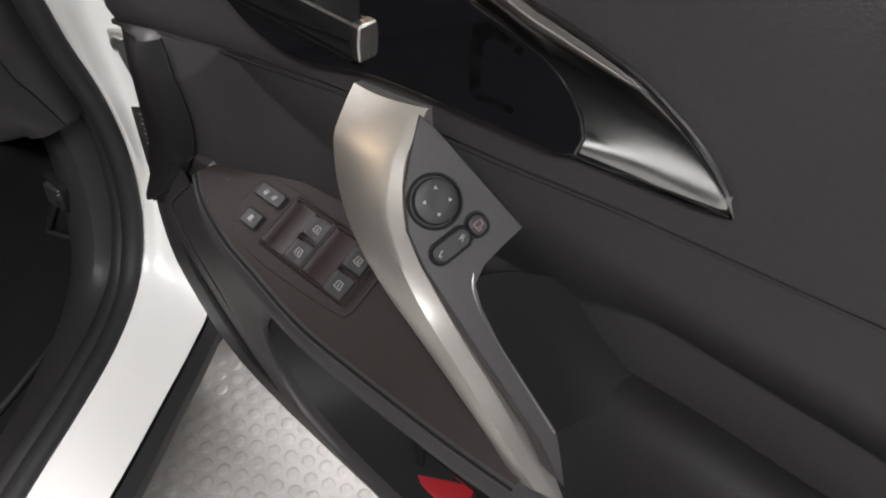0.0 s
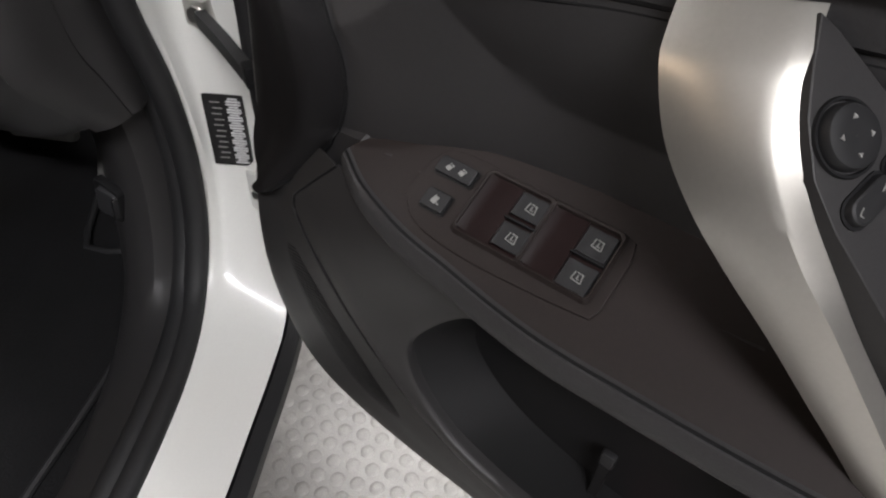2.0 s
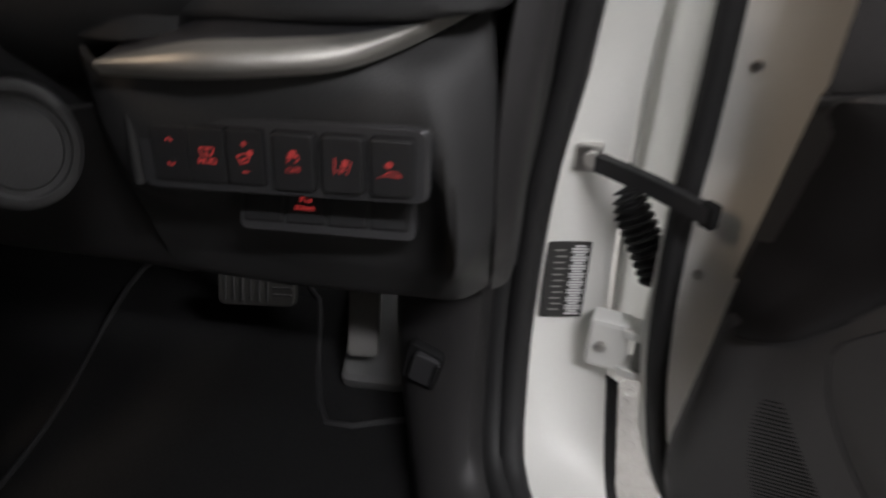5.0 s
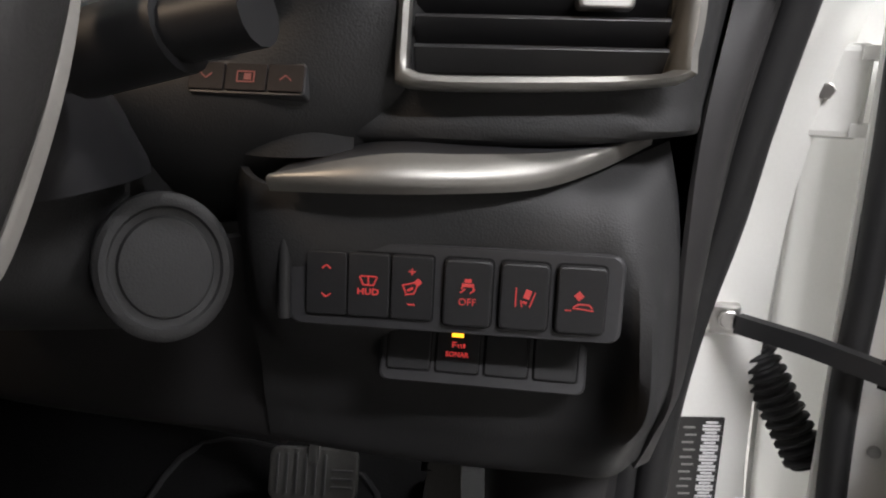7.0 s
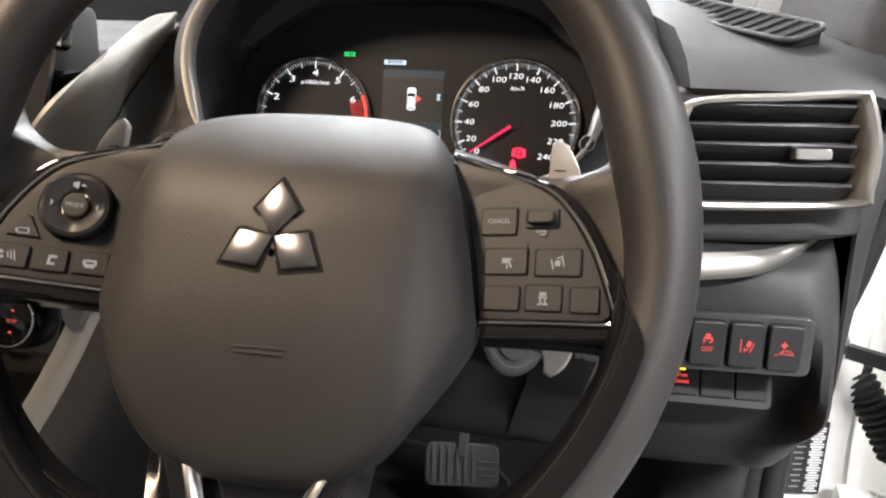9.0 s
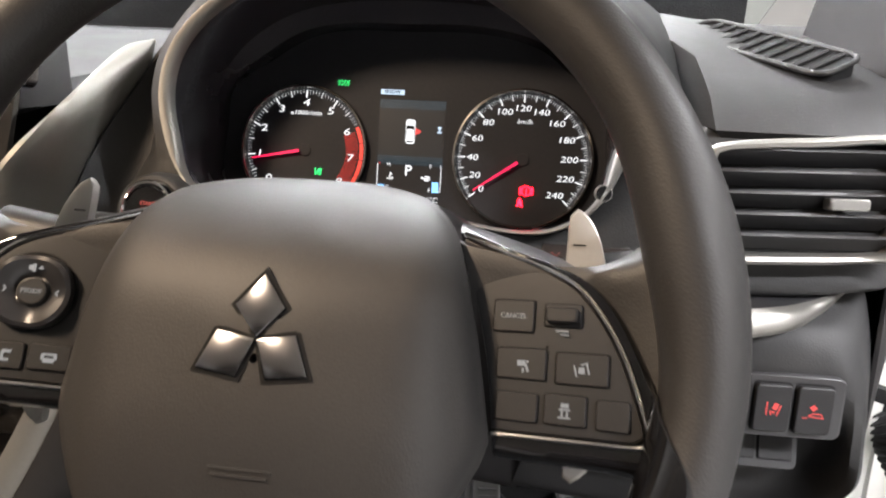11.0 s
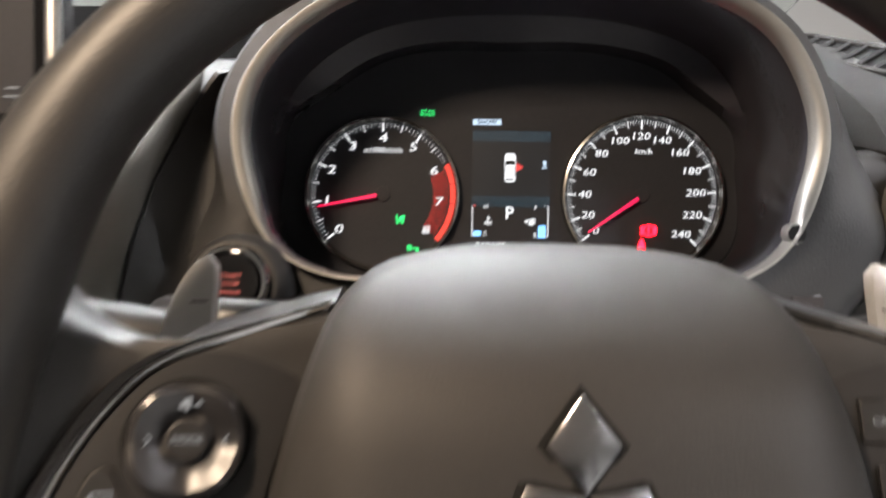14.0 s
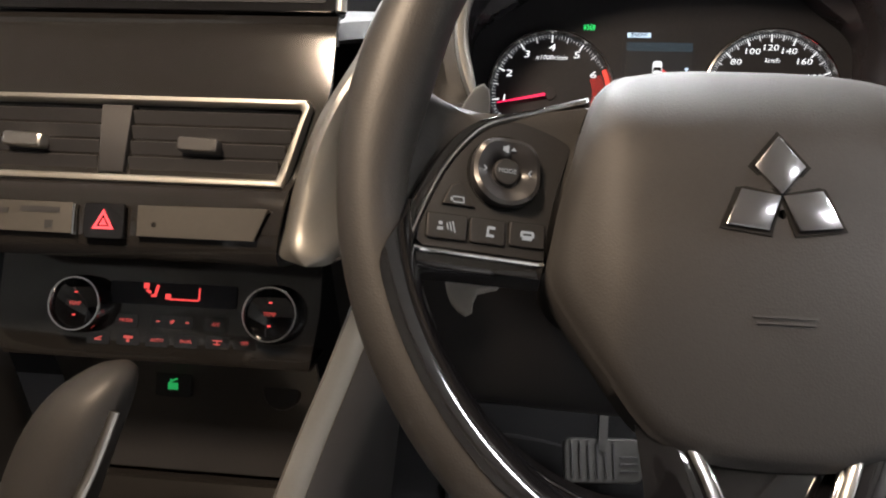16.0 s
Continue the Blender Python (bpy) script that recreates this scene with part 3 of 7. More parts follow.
FRONT = [(0.2169, 0.0731), (0.2418, 0.0859), (0.2813, 0.0969), (0.3154, 0.1016), (0.3544, 0.1069), (0.3887, 0.1096), (0.4300, 0.1094), (0.4800, 0.1085), (0.5200, 0.107), (0.5500, 0.105)]
BACK = [(0.2180, 0.0690), (0.2277, 0.0601), (0.2622, 0.0492), (0.2840, 0.0398), (0.3258, 0.0339), (0.3759, 0.0305), (0.4189, 0.0284), (0.4900, 0.028), (0.5480, 0.030)]
rows = [[dp(u, w, arm_z(w) + 0.0015) for u, w in polyline([a, b], 14)] for a, b in zip(spline(FRONT, 70), spline(BACK, 70))]
panel = part("switch_panel", thick(grid(rows), 0.006), M_WARMTINT, door, "dark plastic switch panel with warm reflected light in its colour")
# rounded bolster under its edge
rows = []
edge = list(spline(FRONT + [(0.62, 0.102), (0.80, 0.100), (1.04, 0.098)], 110))
for k, (u, w) in enumerate(edge):
    g = smooth01(0.215, 0.30, u)
    z = arm_z(w)
    sec = [(w - 0.006, z + 0.0003), (w + 0.0008, z + 0.0003), (w + 0.0028, z - 0.0022), (w + 0.0036, z - 0.008), (w + 0.0028, z - 0.015), (w - 0.002 - 0.004 * g, z - 0.021), (w - 0.013 - 0.02 * g, z - 0.024), (w - 0.03 - 0.03 * g, z - 0.022)]
    rows.append([dp(u, a, b) for a, b in spline(sec, 22)])
part("armrest_bolster", thick(grid(rows), 0.002), M_SOFT, door, "dark padded armrest edge")
part("trim_gap", sweep(spline([dp(u, w + 0.0015, arm_z(w) + 0.0018) for u, w in FRONT], 60), ring(0.0011, 6)), M_BLACK, door)
# padded rear armrest
rows = []
for u in np.linspace(0.548, 1.05, 44):
    h = smooth01(0.545, 0.62, u)
    g = smooth01(0.60, 0.72, u)
    sec = [(0.020, 0.812), (0.0215, 0.822 + 0.006 * h), (0.030, 0.829 + 0.004 * h), (0.052, 0.822 + 0.006 * h), (0.078, 0.788 + 0.020 * g), (0.096, 0.748 + 0.043 * g), (0.104, 0.732 + 0.048 * g)]
    rows.append([dp(u, a, b) for a, b in spline(sec, 16)])
part("armrest_pad", thick(grid(rows), 0.004), M_PAD, door, "black padded armrest")

# window switches
bezel = part("switch_bezel", prism([am(*p) for p in spline([(0.2692, 0.0781), (0.2700, 0.0600), (0.2765, 0.0464), (0.2950, 0.0432), (0.3281, 0.0434), (0.3600, 0.0440), (0.3936, 0.0454), (0.4010, 0.0520), (0.4017, 0.0779), (0.4010, 0.0880), (0.3947, 0.0903), (0.3600, 0.0930), (0.3176, 0.0942), (0.2850, 0.0900), (0.2692, 0.0781)], 46)[:-1]], AM, 0.0008, 0.0030, 0.0008), M_WARMTINT, panel)
UP = Matrix.Translation((0, 0, 0.003))


def icon_window(m, s=1.0):
    bm = bmesh.new()
    for x, y, w, h, t in ((-0.0022, 0, 0.0006, 0.0050, 0), (0.0006, -0.0024, 0.0056, 0.0006, 0), (0.0008, 0.0024, 0.0040, 0.0006, 0), (0.0031, -0.0002, 0.0006, 0.0046, 18), (0.0003, 0.0000, 0.0006, 0.0026, 0), (0.0010, -0.0010, 0.0022, 0.0006, 0)):
        bar(x * s, y * s, w * s, h * s, m, bm, turn=t)
    return bm


def push_switch(u, w, wu, ww, name="switch"):
    m = AM @ Matrix.Translation((*am(u, w), 0.003))
    well = part("switch_well", prism(rrect(wu + 0.0022, ww + 0.0022, 0.002), m, -0.0006, 0.0004), M_BLACK, panel)
    return part(name, prism(rrect(wu, ww, 0.0018), m, 0, 0.0028, 0.0008), M_BUTTON, panel), m @ Matrix.Translation((0, 0, 0.0031))


sw, m = push_switch(0.2895, 0.0556, 0.0255, 0.0108, "lock_switch")
lock = bmesh.new()
for x in (-0.0045, 0.0045):
    bar(x, -0.0008, 0.0034, 0.0030, m, lock, turn=-20)
    bar(x + 0.0008, 0.0016, 0.0030, 0.0006, m, lock, turn=-20)
    bar(x + 0.002, 0.0006, 0.0006, 0.0020, m, lock, turn=-20)
part("icon", lock, M_PRINTDIM, sw)
sw, m = push_switch(0.2897, 0.0752, 0.0160, 0.0122, "window_lock_switch")
lock = bmesh.new()
bar(0, 0, 0.0036, 0.0048, m, lock, turn=-15)
bar(0.0024, -0.0018, 0.0026, 0.0008, m, lock, turn=-15)
part("icon", lock, M_PRINTDIM, sw)
for u0, rows_w in ((0.3305, ((0.0555, 0.0130), (0.0735, 0.0130))), (0.3720, ((0.0565, 0.0140), (0.0750, 0.0140)))):
    # each pair sits in a scooped well in front of its levers
    m = AM @ Matrix.Translation((*am(u0 - 0.0005, 0.0652), 0.003))
    wl = rrect(0.0405, 0.0385, 0.004)
    part("switch_well", prism(wl, m, -0.0006, 0.0004), M_WELLGLOW, panel, "scooped switch well coloured for its red glow and shade")
    frame_rows = []
    for grow, z in ((0.0, 0.0002), (0.0006, 0.0030), (0.0018, 0.0036), (0.0034, 0.0006)):
        frame_rows.append([m @ Vector((x + math.copysign(grow, x), y + math.copysign(grow, y), z)) for x, y in wl])
    part("well_rim", grid(frame_rows, True), M_WARMTINT, panel)
    # sloping scoop
    scoop = grid([[m @ Vector((x, y, z)) for y in np.linspace(-0.0185, 0.0185, 10)] for x, z in ((-0.0200, 0.0034), (-0.0165, 0.0016), (-0.012, 0.0008), (-0.004, 0.0007), (0.001, 0.0010), (0.002, 0.0030))])
    part("scoop", scoop, M_WELLGLOW, panel)
    for w0, d in rows_w:
        mm = AM @ Matrix.Translation((*am(u0 + 0.0105, w0 + 0.001), 0.003))
        prof = [(-0.0095, 0.0004), (-0.009, 0.0032), (-0.006, 0.0042), (0.002, 0.0036), (0.0085, 0.0040), (0.0092, 0.0004)]
        lever = grid([[mm @ Vector((x, y, z)) for x, z in spline(prof, 14)] for y in np.linspace(-d * 0.56, d * 0.56, 8)])
        lev = part("window_switch", caps(thick(lever, 0.0006)), M_BUTTON, panel)
        part("icon", icon_window(mm @ pose(0.0005, 0, 0.0044, 0, 0, -8)), M_PRINTDIM, lev)
    mm = AM @ Matrix.Translation((*am(u0 + 0.0100, 0.0655), 0.003))
    part("switch_divider", box(mm @ pose(0, 0, 0.002), (0.020, 0.0014, 0.004), 0.0004), M_BLACK, panel)

# silver grab handle
H_L = [(0.3852, 0.0610, 0.948), (0.3880, 0.0740, 0.936), (0.3919, 0.0832, 0.926), (0.4050, 0.0925, 0.904), (0.4245, 0.0988, 0.884), (0.4464, 0.1008, 0.865), (0.4702, 0.0996, 0.844), (0.4944, 0.0972, 0.820), (0.5217, 0.0955, 0.794), (0.548, 0.095, 0.768), (0.570, 0.094, 0.748)]
H_M = [(0.4260, 0.0618, 0.954), (0.4300, 0.0730, 0.945), (0.4330, 0.0830, 0.935), (0.4400, 0.0950, 0.918), (0.4520, 0.1010, 0.902), (0.4680, 0.1040, 0.884), (0.4870, 0.1050, 0.866), (0.5080, 0.1030, 0.842), (0.5310, 0.1010, 0.816), (0.5560, 0.0990, 0.788), (0.578, 0.097, 0.765)]
H_R = [(0.4345, 0.0590, 0.955), (0.4376, 0.0740, 0.943), (0.4400, 0.0815, 0.934), (0.4490, 0.0915, 0.919), (0.4613, 0.0965, 0.903), (0.4779, 0.0965, 0.883), (0.4967, 0.0950, 0.860), (0.5179, 0.0930, 0.836), (0.5408, 0.0910, 0.808), (0.5640, 0.089, 0.782), (0.586, 0.087, 0.760)]
back = [(u - 0.002, w - 0.020, z - 0.006) for u, w, z in H_R]
back2 = [(u + 0.004, w - 0.024, z - 0.004) for u, w, z in H_L]
n = 56
cl, cm, cr, cb, cb2 = (spline(dps(c), n) for c in (H_L, H_M, H_R, back, back2))
rows = []
for k in range(n):
    front = list(polyline([cl[k], cm[k]], 9))
    bulge = Vector(DN) * 0.0022
    front = [Vector(p) + bulge * math.sin(math.pi * i / 8) for i, p in enumerate(front)]
    side = [Vector(p) for p in polyline([cm[k], cr[k]], 6)][1:]
    rest = [Vector(p) for p in polyline([cr[k], cb[k]], 4)][1:] + [Vector(p) for p in polyline([cb[k], cb2[k]], 4)][1:] + [Vector(p) for p in polyline([cb2[k], cl[k]], 4)][1:-1]
    rows.append(front + side + rest)
part("grab_handle", caps(grid(rows, True)), M_SILVER, door, "satin silver curved grab handle", 30)

# mirror switch pod beside it
PM = dbasis((0.4345, 0.0635, 0.9533), (0.605, 0.4, 0.689))
PMI = PM.inverted()


def pm(u, w, z):
    q = PMI @ dp(u, w, z)
    return (q.x, q.y)


pod_line = [(0.4335, 0.0640, 0.9535), (0.4410, 0.0610, 0.9480), (0.4932, 0.0501, 0.9095), (0.4905, 0.0600, 0.9040), (0.4885, 0.0740, 0.8980), (0.4905, 0.0835, 0.8920), (0.4990, 0.0880, 0.8820), (0.5160, 0.0890, 0.8660), (0.5560, 0.0880, 0.8305), (0.5650, 0.0935, 0.8200), (0.5735, 0.0995, 0.8105), (0.5690, 0.1000, 0.8140), (0.5520, 0.0965, 0.8285), (0.5000, 0.0990, 0.8730), (0.4700, 0.0990, 0.9000), (0.4560, 0.0960, 0.9130), (0.4450, 0.0870, 0.9280), (0.4380, 0.0750, 0.9410)]
pod = part("mirror_switch_pod", prism([pm(*p) for p in pod_line], PM, -0.022, 0.0, 0.001), M_TRIM, door, "dark plastic mirror switch pod", 25)
kc = pm(0.4586, 0.0792, 0.9226)
km = PM @ Matrix.Translation((kc[0], kc[1], 0))
part("knob_ring", grid([[km @ Vector((r * c, r * s, z)) for c, s in [(math.cos(a), math.sin(a)) for a in np.linspace(0, 2 * math.pi, 33)[:-1]]] for r, z in ((0.0142, 0.0002), (0.0138, 0.0014), (0.0128, 0.0014), (0.0124, 0.0002))], True), M_BLACK, pod)
knob = part("mirror_knob", grid([[km @ Vector((r * c, r * s, z)) for c, s in [(math.cos(a), math.sin(a)) for a in np.linspace(0, 2 * math.pi, 33)[:-1]]] for r, z in ((0.0118, 0.0), (0.0116, 0.0030), (0.0108, 0.0044), (0.0085, 0.0050), (0.0040, 0.0048), (0.0004, 0.0047))], True), M_BUTTON, pod)
arrows = bmesh.new()
for a in (45, 135, 225, 315):
    t = km @ pose(0.0064 * math.cos(radians(a)), 0.0064 * math.sin(radians(a)), 0.0050, 0, 0, a)
    flat([(0.0011, 0.0), (-0.0006, 0.0011), (-0.0006, -0.0011)], t, 0.0003, arrows)
part("arrow_marks", arrows, M_PRINTDIM, knob)
a, b = Vector(pm(0.4722, 0.0900, 0.9035)), Vector(pm(0.4768, 0.0722, 0.9110))
d = b - a
turn = math.degrees(math.atan2(d.y, d.x))
rm = PM @ pose(a.x + d.x * 0.36, a.y + d.y * 0.36, 0, 0, 0, turn)
part("switch_well", prism(rrect(0.0255, 0.0125, 0.006), rm, 0, 0.0006), M_BLACK, pod)
rock = part("mirror_selector", prism(rrect(0.0225, 0.0100, 0.0048), rm, 0, 0.0036, 0.0014), M_BUTTON, pod)
lettering("L", rm @ pose(-0.007, 0, 0.0037, 0, 0, -turn + 5), 0.0048, M_PRINTDIM, rock)
lettering("R", rm @ pose(0.006, 0, 0.0037, 0, 0, -turn + 5), 0.0048, M_PRINTDIM, rock)
c = b + d.normalized() * 0.0040
fm = PM @ pose(c.x, c.y, 0, 0, 0, turn)
part("switch_well", prism(rrect(0.0125, 0.0135, 0.0055), fm, 0, 0.0006), M_BLACK, pod)
fold = part("mirror_fold_switch", prism(rrect(0.0100, 0.0110, 0.0045), fm, 0, 0.0036, 0.0014), M_BUTTON, pod)
ic = bmesh.new()
for x, y, w, h in ((0, 0.0018, 0.0046, 0.0005), (0, -0.0010, 0.0046, 0.0005), (-0.0021, 0.0004, 0.0005, 0.0030), (0.0021, 0.0004, 0.0005, 0.0030), (-0.001, -0.0022, 0.0024, 0.0005)):
    bar(x, y, w, h, fm @ Matrix.Translation((0, 0, 0.0037)), ic)
part("icon", ic, M_FOLD, fold)
# pull cup behind the pod with its thin bright lip
cup = loft([dps([(0.4885, 0.0830, 0.8935), (0.5080, 0.0880, 0.8720), (0.5560, 0.0890, 0.8300)]), dps([(0.497, 0.060, 0.886), (0.522, 0.058, 0.858), (0.566, 0.058, 0.820)]), dps([(0.515, 0.030, 0.870), (0.545, 0.028, 0.842), (0.60, 0.030, 0.815)])], 20, 12)
part("pull_cup", thick(grid(cup), 0.002), M_BLACK, door, "black hollow behind the grab handle")
part("cup_lip", sweep(spline(dps([(0.4880, 0.0815, 0.8950), (0.4930, 0.0865, 0.8880), (0.5080, 0.0890, 0.8730), (0.5560, 0.0895, 0.8310)]), 26), ring(0.0007, 6)), M_DASHSILVER, door)

# gloss black insert, its bright end and the door handle
UM = dbasis((0.40, 0.0565, 0.98), (0, 1, 0))


def um(u, z):
    return (u - 0.40, z - 0.98)


gloss = spline([(0.262, 0.985), (0.285, 0.958), (0.315, 0.9465), (0.345, 0.9455), (0.40, 0.9595), (0.46, 0.9665), (0.500, 0.9700), (0.513, 0.9715), (0.519, 0.9780), (0.5165, 0.990), (0.506, 1.002), (0.490, 1.010), (0.45, 1.0185), (0.40, 1.024), (0.33, 1.026), (0.28, 1.018), (0.262, 0.985)], 64)[:-1]
ins = part("gloss_insert", prism([um(*p) for p in gloss], UM, -0.003, 0.0074, 0.001), M_PIANO, door, "gloss black door insert")
tip = spline([(0.44, 0.9625), (0.50, 0.9680), (0.545, 0.9735), (0.5765, 0.9770), (0.5790, 0.9810), (0.5633, 0.9950), (0.545, 1.006), (0.5252, 1.0140), (0.49, 1.0215), (0.44, 1.0262), (0.44, 0.9625)], 50)[:-1]
dome = [um(*p) for p in tip]
dome_c = Vector((0.085, 0.012))
rows = []
for f, h in ((1.0, -0.003), (1.0, 0.0012), (0.985, 0.0030), (0.95, 0.0042), (0.88, 0.0056), (0.78, 0.0066), (0.66, 0.0072), (0.54, 0.0074), (0.40, 0.0074), (0.02, 0.0072)):
    row = []
    for x, y in dome:
        xx, yy = dome_c.x + (x - dome_c.x) * f, dome_c.y + (y - dome_c.y) * f
        row.append(UM @ Vector((xx, yy, h if h < 0.0012 else 0.0012 + (h - 0.0012) * (1 - 0.85 * smooth01(0.085, 0.178, xx)))))
    rows.append(row)
part("insert_surround", grid(rows, True), M_TIP, door, "chrome surround of the gloss insert", 60)
part("surround_edge", sweep(spline([dp(u, 0.0578, z) for u, z in ((0.262, 0.985), (0.285, 0.9560), (0.315, 0.9445), (0.345, 0.9435), (0.40, 0.9575), (0.46, 0.9640), (0.545, 0.9730), (0.5775, 0.9770), (0.5795, 0.9810), (0.5640, 0.9955), (0.545, 1.0065), (0.5252, 1.0145), (0.49, 1.0220), (0.44, 1.0267), (0.33, 1.030))], 60), ring(0.0016, 8)), M_DARKCHROME, door)
cupm = dbasis((0.335, 0.0640, 0.985), (0, 1, 0))
part("handle_recess", prism(rrect(0.118, 0.046, 0.010), cupm, -0.002, 0.0006), M_BLACK, ins)
bar_section = [(0.058, 0.9600), (0.0688, 0.9595), (0.0698, 0.9615), (0.0704, 0.9740), (0.0698, 0.9850), (0.0686, 0.9865), (0.058, 0.9865)]
bar_section = [(w, 0.9865 - (0.9865 - z) * 0.66) for w, z in bar_section]
hand = caps(grid([[dp(u, w, z) for w, z in bar_section] for u in (0.283, 0.31, 0.35, 0.3935)], True))
handle = part("door_handle", hand, M_CHROME, door, "chrome inside door handle", 25)
tip_rows = [[dp(u, 0.0635 + (w - 0.0635) * k, 0.9774 + (z - 0.9774) * k) for w, z in bar_section] for u, k in ((0.3936, 1.0), (0.3945, 1.05), (0.3988, 1.05), (0.3996, 0.96))]
part("handle_end", caps(grid(tip_rows, True)), M_STEEL, handle, "bright handle end", 25)
part("seam_groove", sweep([dp(u, 0.0515, seam_z(u) - 0.0012) for u in np.linspace(0.108, 1.05, 70)], ring(0.0015, 6)), M_BLACK, door)

# lower trim round the map pocket
LIP = [(0.345, 0.093, 0.748), (0.318, 0.088, 0.728), (0.290, 0.082, 0.690), (0.272, 0.078, 0.655), (0.268, 0.076, 0.625), (0.280, 0.078, 0.600), (0.302, 0.080, 0.578), (0.335, 0.081, 0.560), (0.40, 0.082, 0.545), (0.52, 0.082, 0.535), (0.75, 0.080, 0.53), (1.04, 0.080, 0.53)]
RIDGE = [(0.212, 0.078, 0.786), (0.180, 0.078, 0.752), (0.160, 0.075, 0.726), (0.166, 0.072, 0.690), (0.183, 0.070, 0.655), (0.205, 0.069, 0.622), (0.232, 0.068, 0.590), (0.268, 0.067, 0.556), (0.33, 0.066, 0.518), (0.45, 0.066, 0.495), (0.70, 0.066, 0.485), (1.04, 0.066, 0.485)]
OUTER = [(0.100, 0.036, 0.778), (0.096, 0.044, 0.742), (0.093, 0.050, 0.712), (0.090, 0.054, 0.665), (0.086, 0.053, 0.605), (0.084, 0.047, 0.550), (0.092, 0.042, 0.500), (0.112, 0.039, 0.458), (0.155, 0.037, 0.428), (0.26, 0.036, 0.410), (0.60, 0.036, 0.400), (1.04, 0.036, 0.40)]
BASE = [(u + 0.010 if u < 0.14 else u, -0.003, z) for u, w, z in OUTER]
mid1 = [tuple(0.5 * np.array(a) + 0.5 * np.array(b) + (0, 0.004, 0)) for a, b in zip(LIP, RIDGE)]
mid2 = [tuple(0.55 * np.array(a) + 0.45 * np.array(b) + (0, 0.001, 0)) for a, b in zip(RIDGE, OUTER)]
fl = [tuple(np.array(p) + (0, -0.012, 0.001)) for p in LIP]
part("lower_trim", thick(grid(loft([dps(c) for c in (fl, LIP, mid1, RIDGE)], 90, 26)), 0.002), M_TRIM, door, "dark lower door trim")
part("kick_trim", thick(grid(loft([dps(c) for c in (RIDGE, mid2, OUTER, BASE)], 90, 22)), 0.002), M_TRIM, door, "dark door trim edge")
part("trim_gap", sweep(spline(dps(RIDGE), 90), ring(0.0012, 6)), M_BLACK, door)
deep = [tuple(np.array(p) + (0.030, -0.062, -0.004)) for p in LIP]
part("map_pocket", thick(grid(loft([dps(c) for c in (fl, deep)], 80, 14)), 0.002), M_POCKET, door, "dark door map pocket")
part("pocket_back", box(dbasis((0.70, 0.016, 0.64), (0, 1, 0)), (0.86, 0.22, 0.006), 0.002), M_BLACK, door)
# fine grille between ridge and edge
g1, g2 = spline([tuple(0.80 * np.array(a) + 0.20 * np.array(b)) for a, b in zip(RIDGE[3:9], OUTER[3:9])], 60), spline([tuple(0.40 * np.array(a) + 0.60 * np.array(b)) for a, b in zip(RIDGE[3:9], OUTER[3:9])], 60)
ribs = bmesh.new()
for k in range(4, 54):
    t = k / 60
    wide = math.sin(math.pi * (k - 4) / 50) ** 0.4
    c = 0.5 * (g1[k] + g2[k])
    p, q = c + (g1[k] - c) * wide, c + (g2[k] - c) * wide
    sweep([dp(*(p + (0, 0.0028, 0))), dp(*(q + (0, 0.0028, 0)))], ring(0.0008, 5), bm=ribs)
part("speaker_grille", ribs, M_BLACK, door, "fine black speaker grille")

# a red thing in the pocket
red = thing("red_case", dp(0.43, 0.035, 0.56), "red plastic case in the door pocket", "case")
part("case", box(dbasis((0.445, 0.042, 0.492), (0, 1, 0.2)), (0.085, 0.095, 0.035), 0.006), M_RED, red)
part("strap", box(dbasis((0.430, 0.034, 0.560), (0, 1, 0)), (0.008, 0.080, 0.004), 0.001), M_BLACK, red, "thin black strap")
part("tab", box(dbasis((0.430, 0.036, 0.600), (0, 1, 0.1)), (0.012, 0.014, 0.006), 0.002), M_BUTTON, red, "small dark strap tab")

# ---- steering wheel ----
WO = Vector((0.0, 0.1969, 0.9322))
WM = basis(WO, (0, -0.889, 0.458))


def wp(x, v, h):
    return WM @ Vector((x, v, h))


def wps(points):
    return [wp(*p) for p in points]


wheel = thing("steering_wheel", WO + Vector((0, 0.06, -0.03)), "black leather steering wheel with silver edged button panels", "steering wheel")
WC_V, WC_H, WR = 0.0204, 0.0145, 0.1690


def rim_at(a, b, proud=0.0):
    """A point on the rim's skin: a round the wheel, b round the rim's section."""
    deg = math.degrees(a) % 360
    side = max(math.exp(-((min(abs(deg - t), 360 - abs(deg - t))) / 16) ** 2) for t in (14, 166))
    ra, rb = 0.0142 + 0.0035 * side, 0.0162 + 0.0015 * side
    r = WR - 0.003 * side + (ra + proud) * math.cos(b)
    tall = 1 + (0.012 if a < math.pi else 0.025) * abs(math.sin(a))
    return wp(r * math.cos(a), WC_V + r * tall * math.sin(a), WC_H + 0.0133 * math.sin(a) + (rb + proud) * math.sin(b))


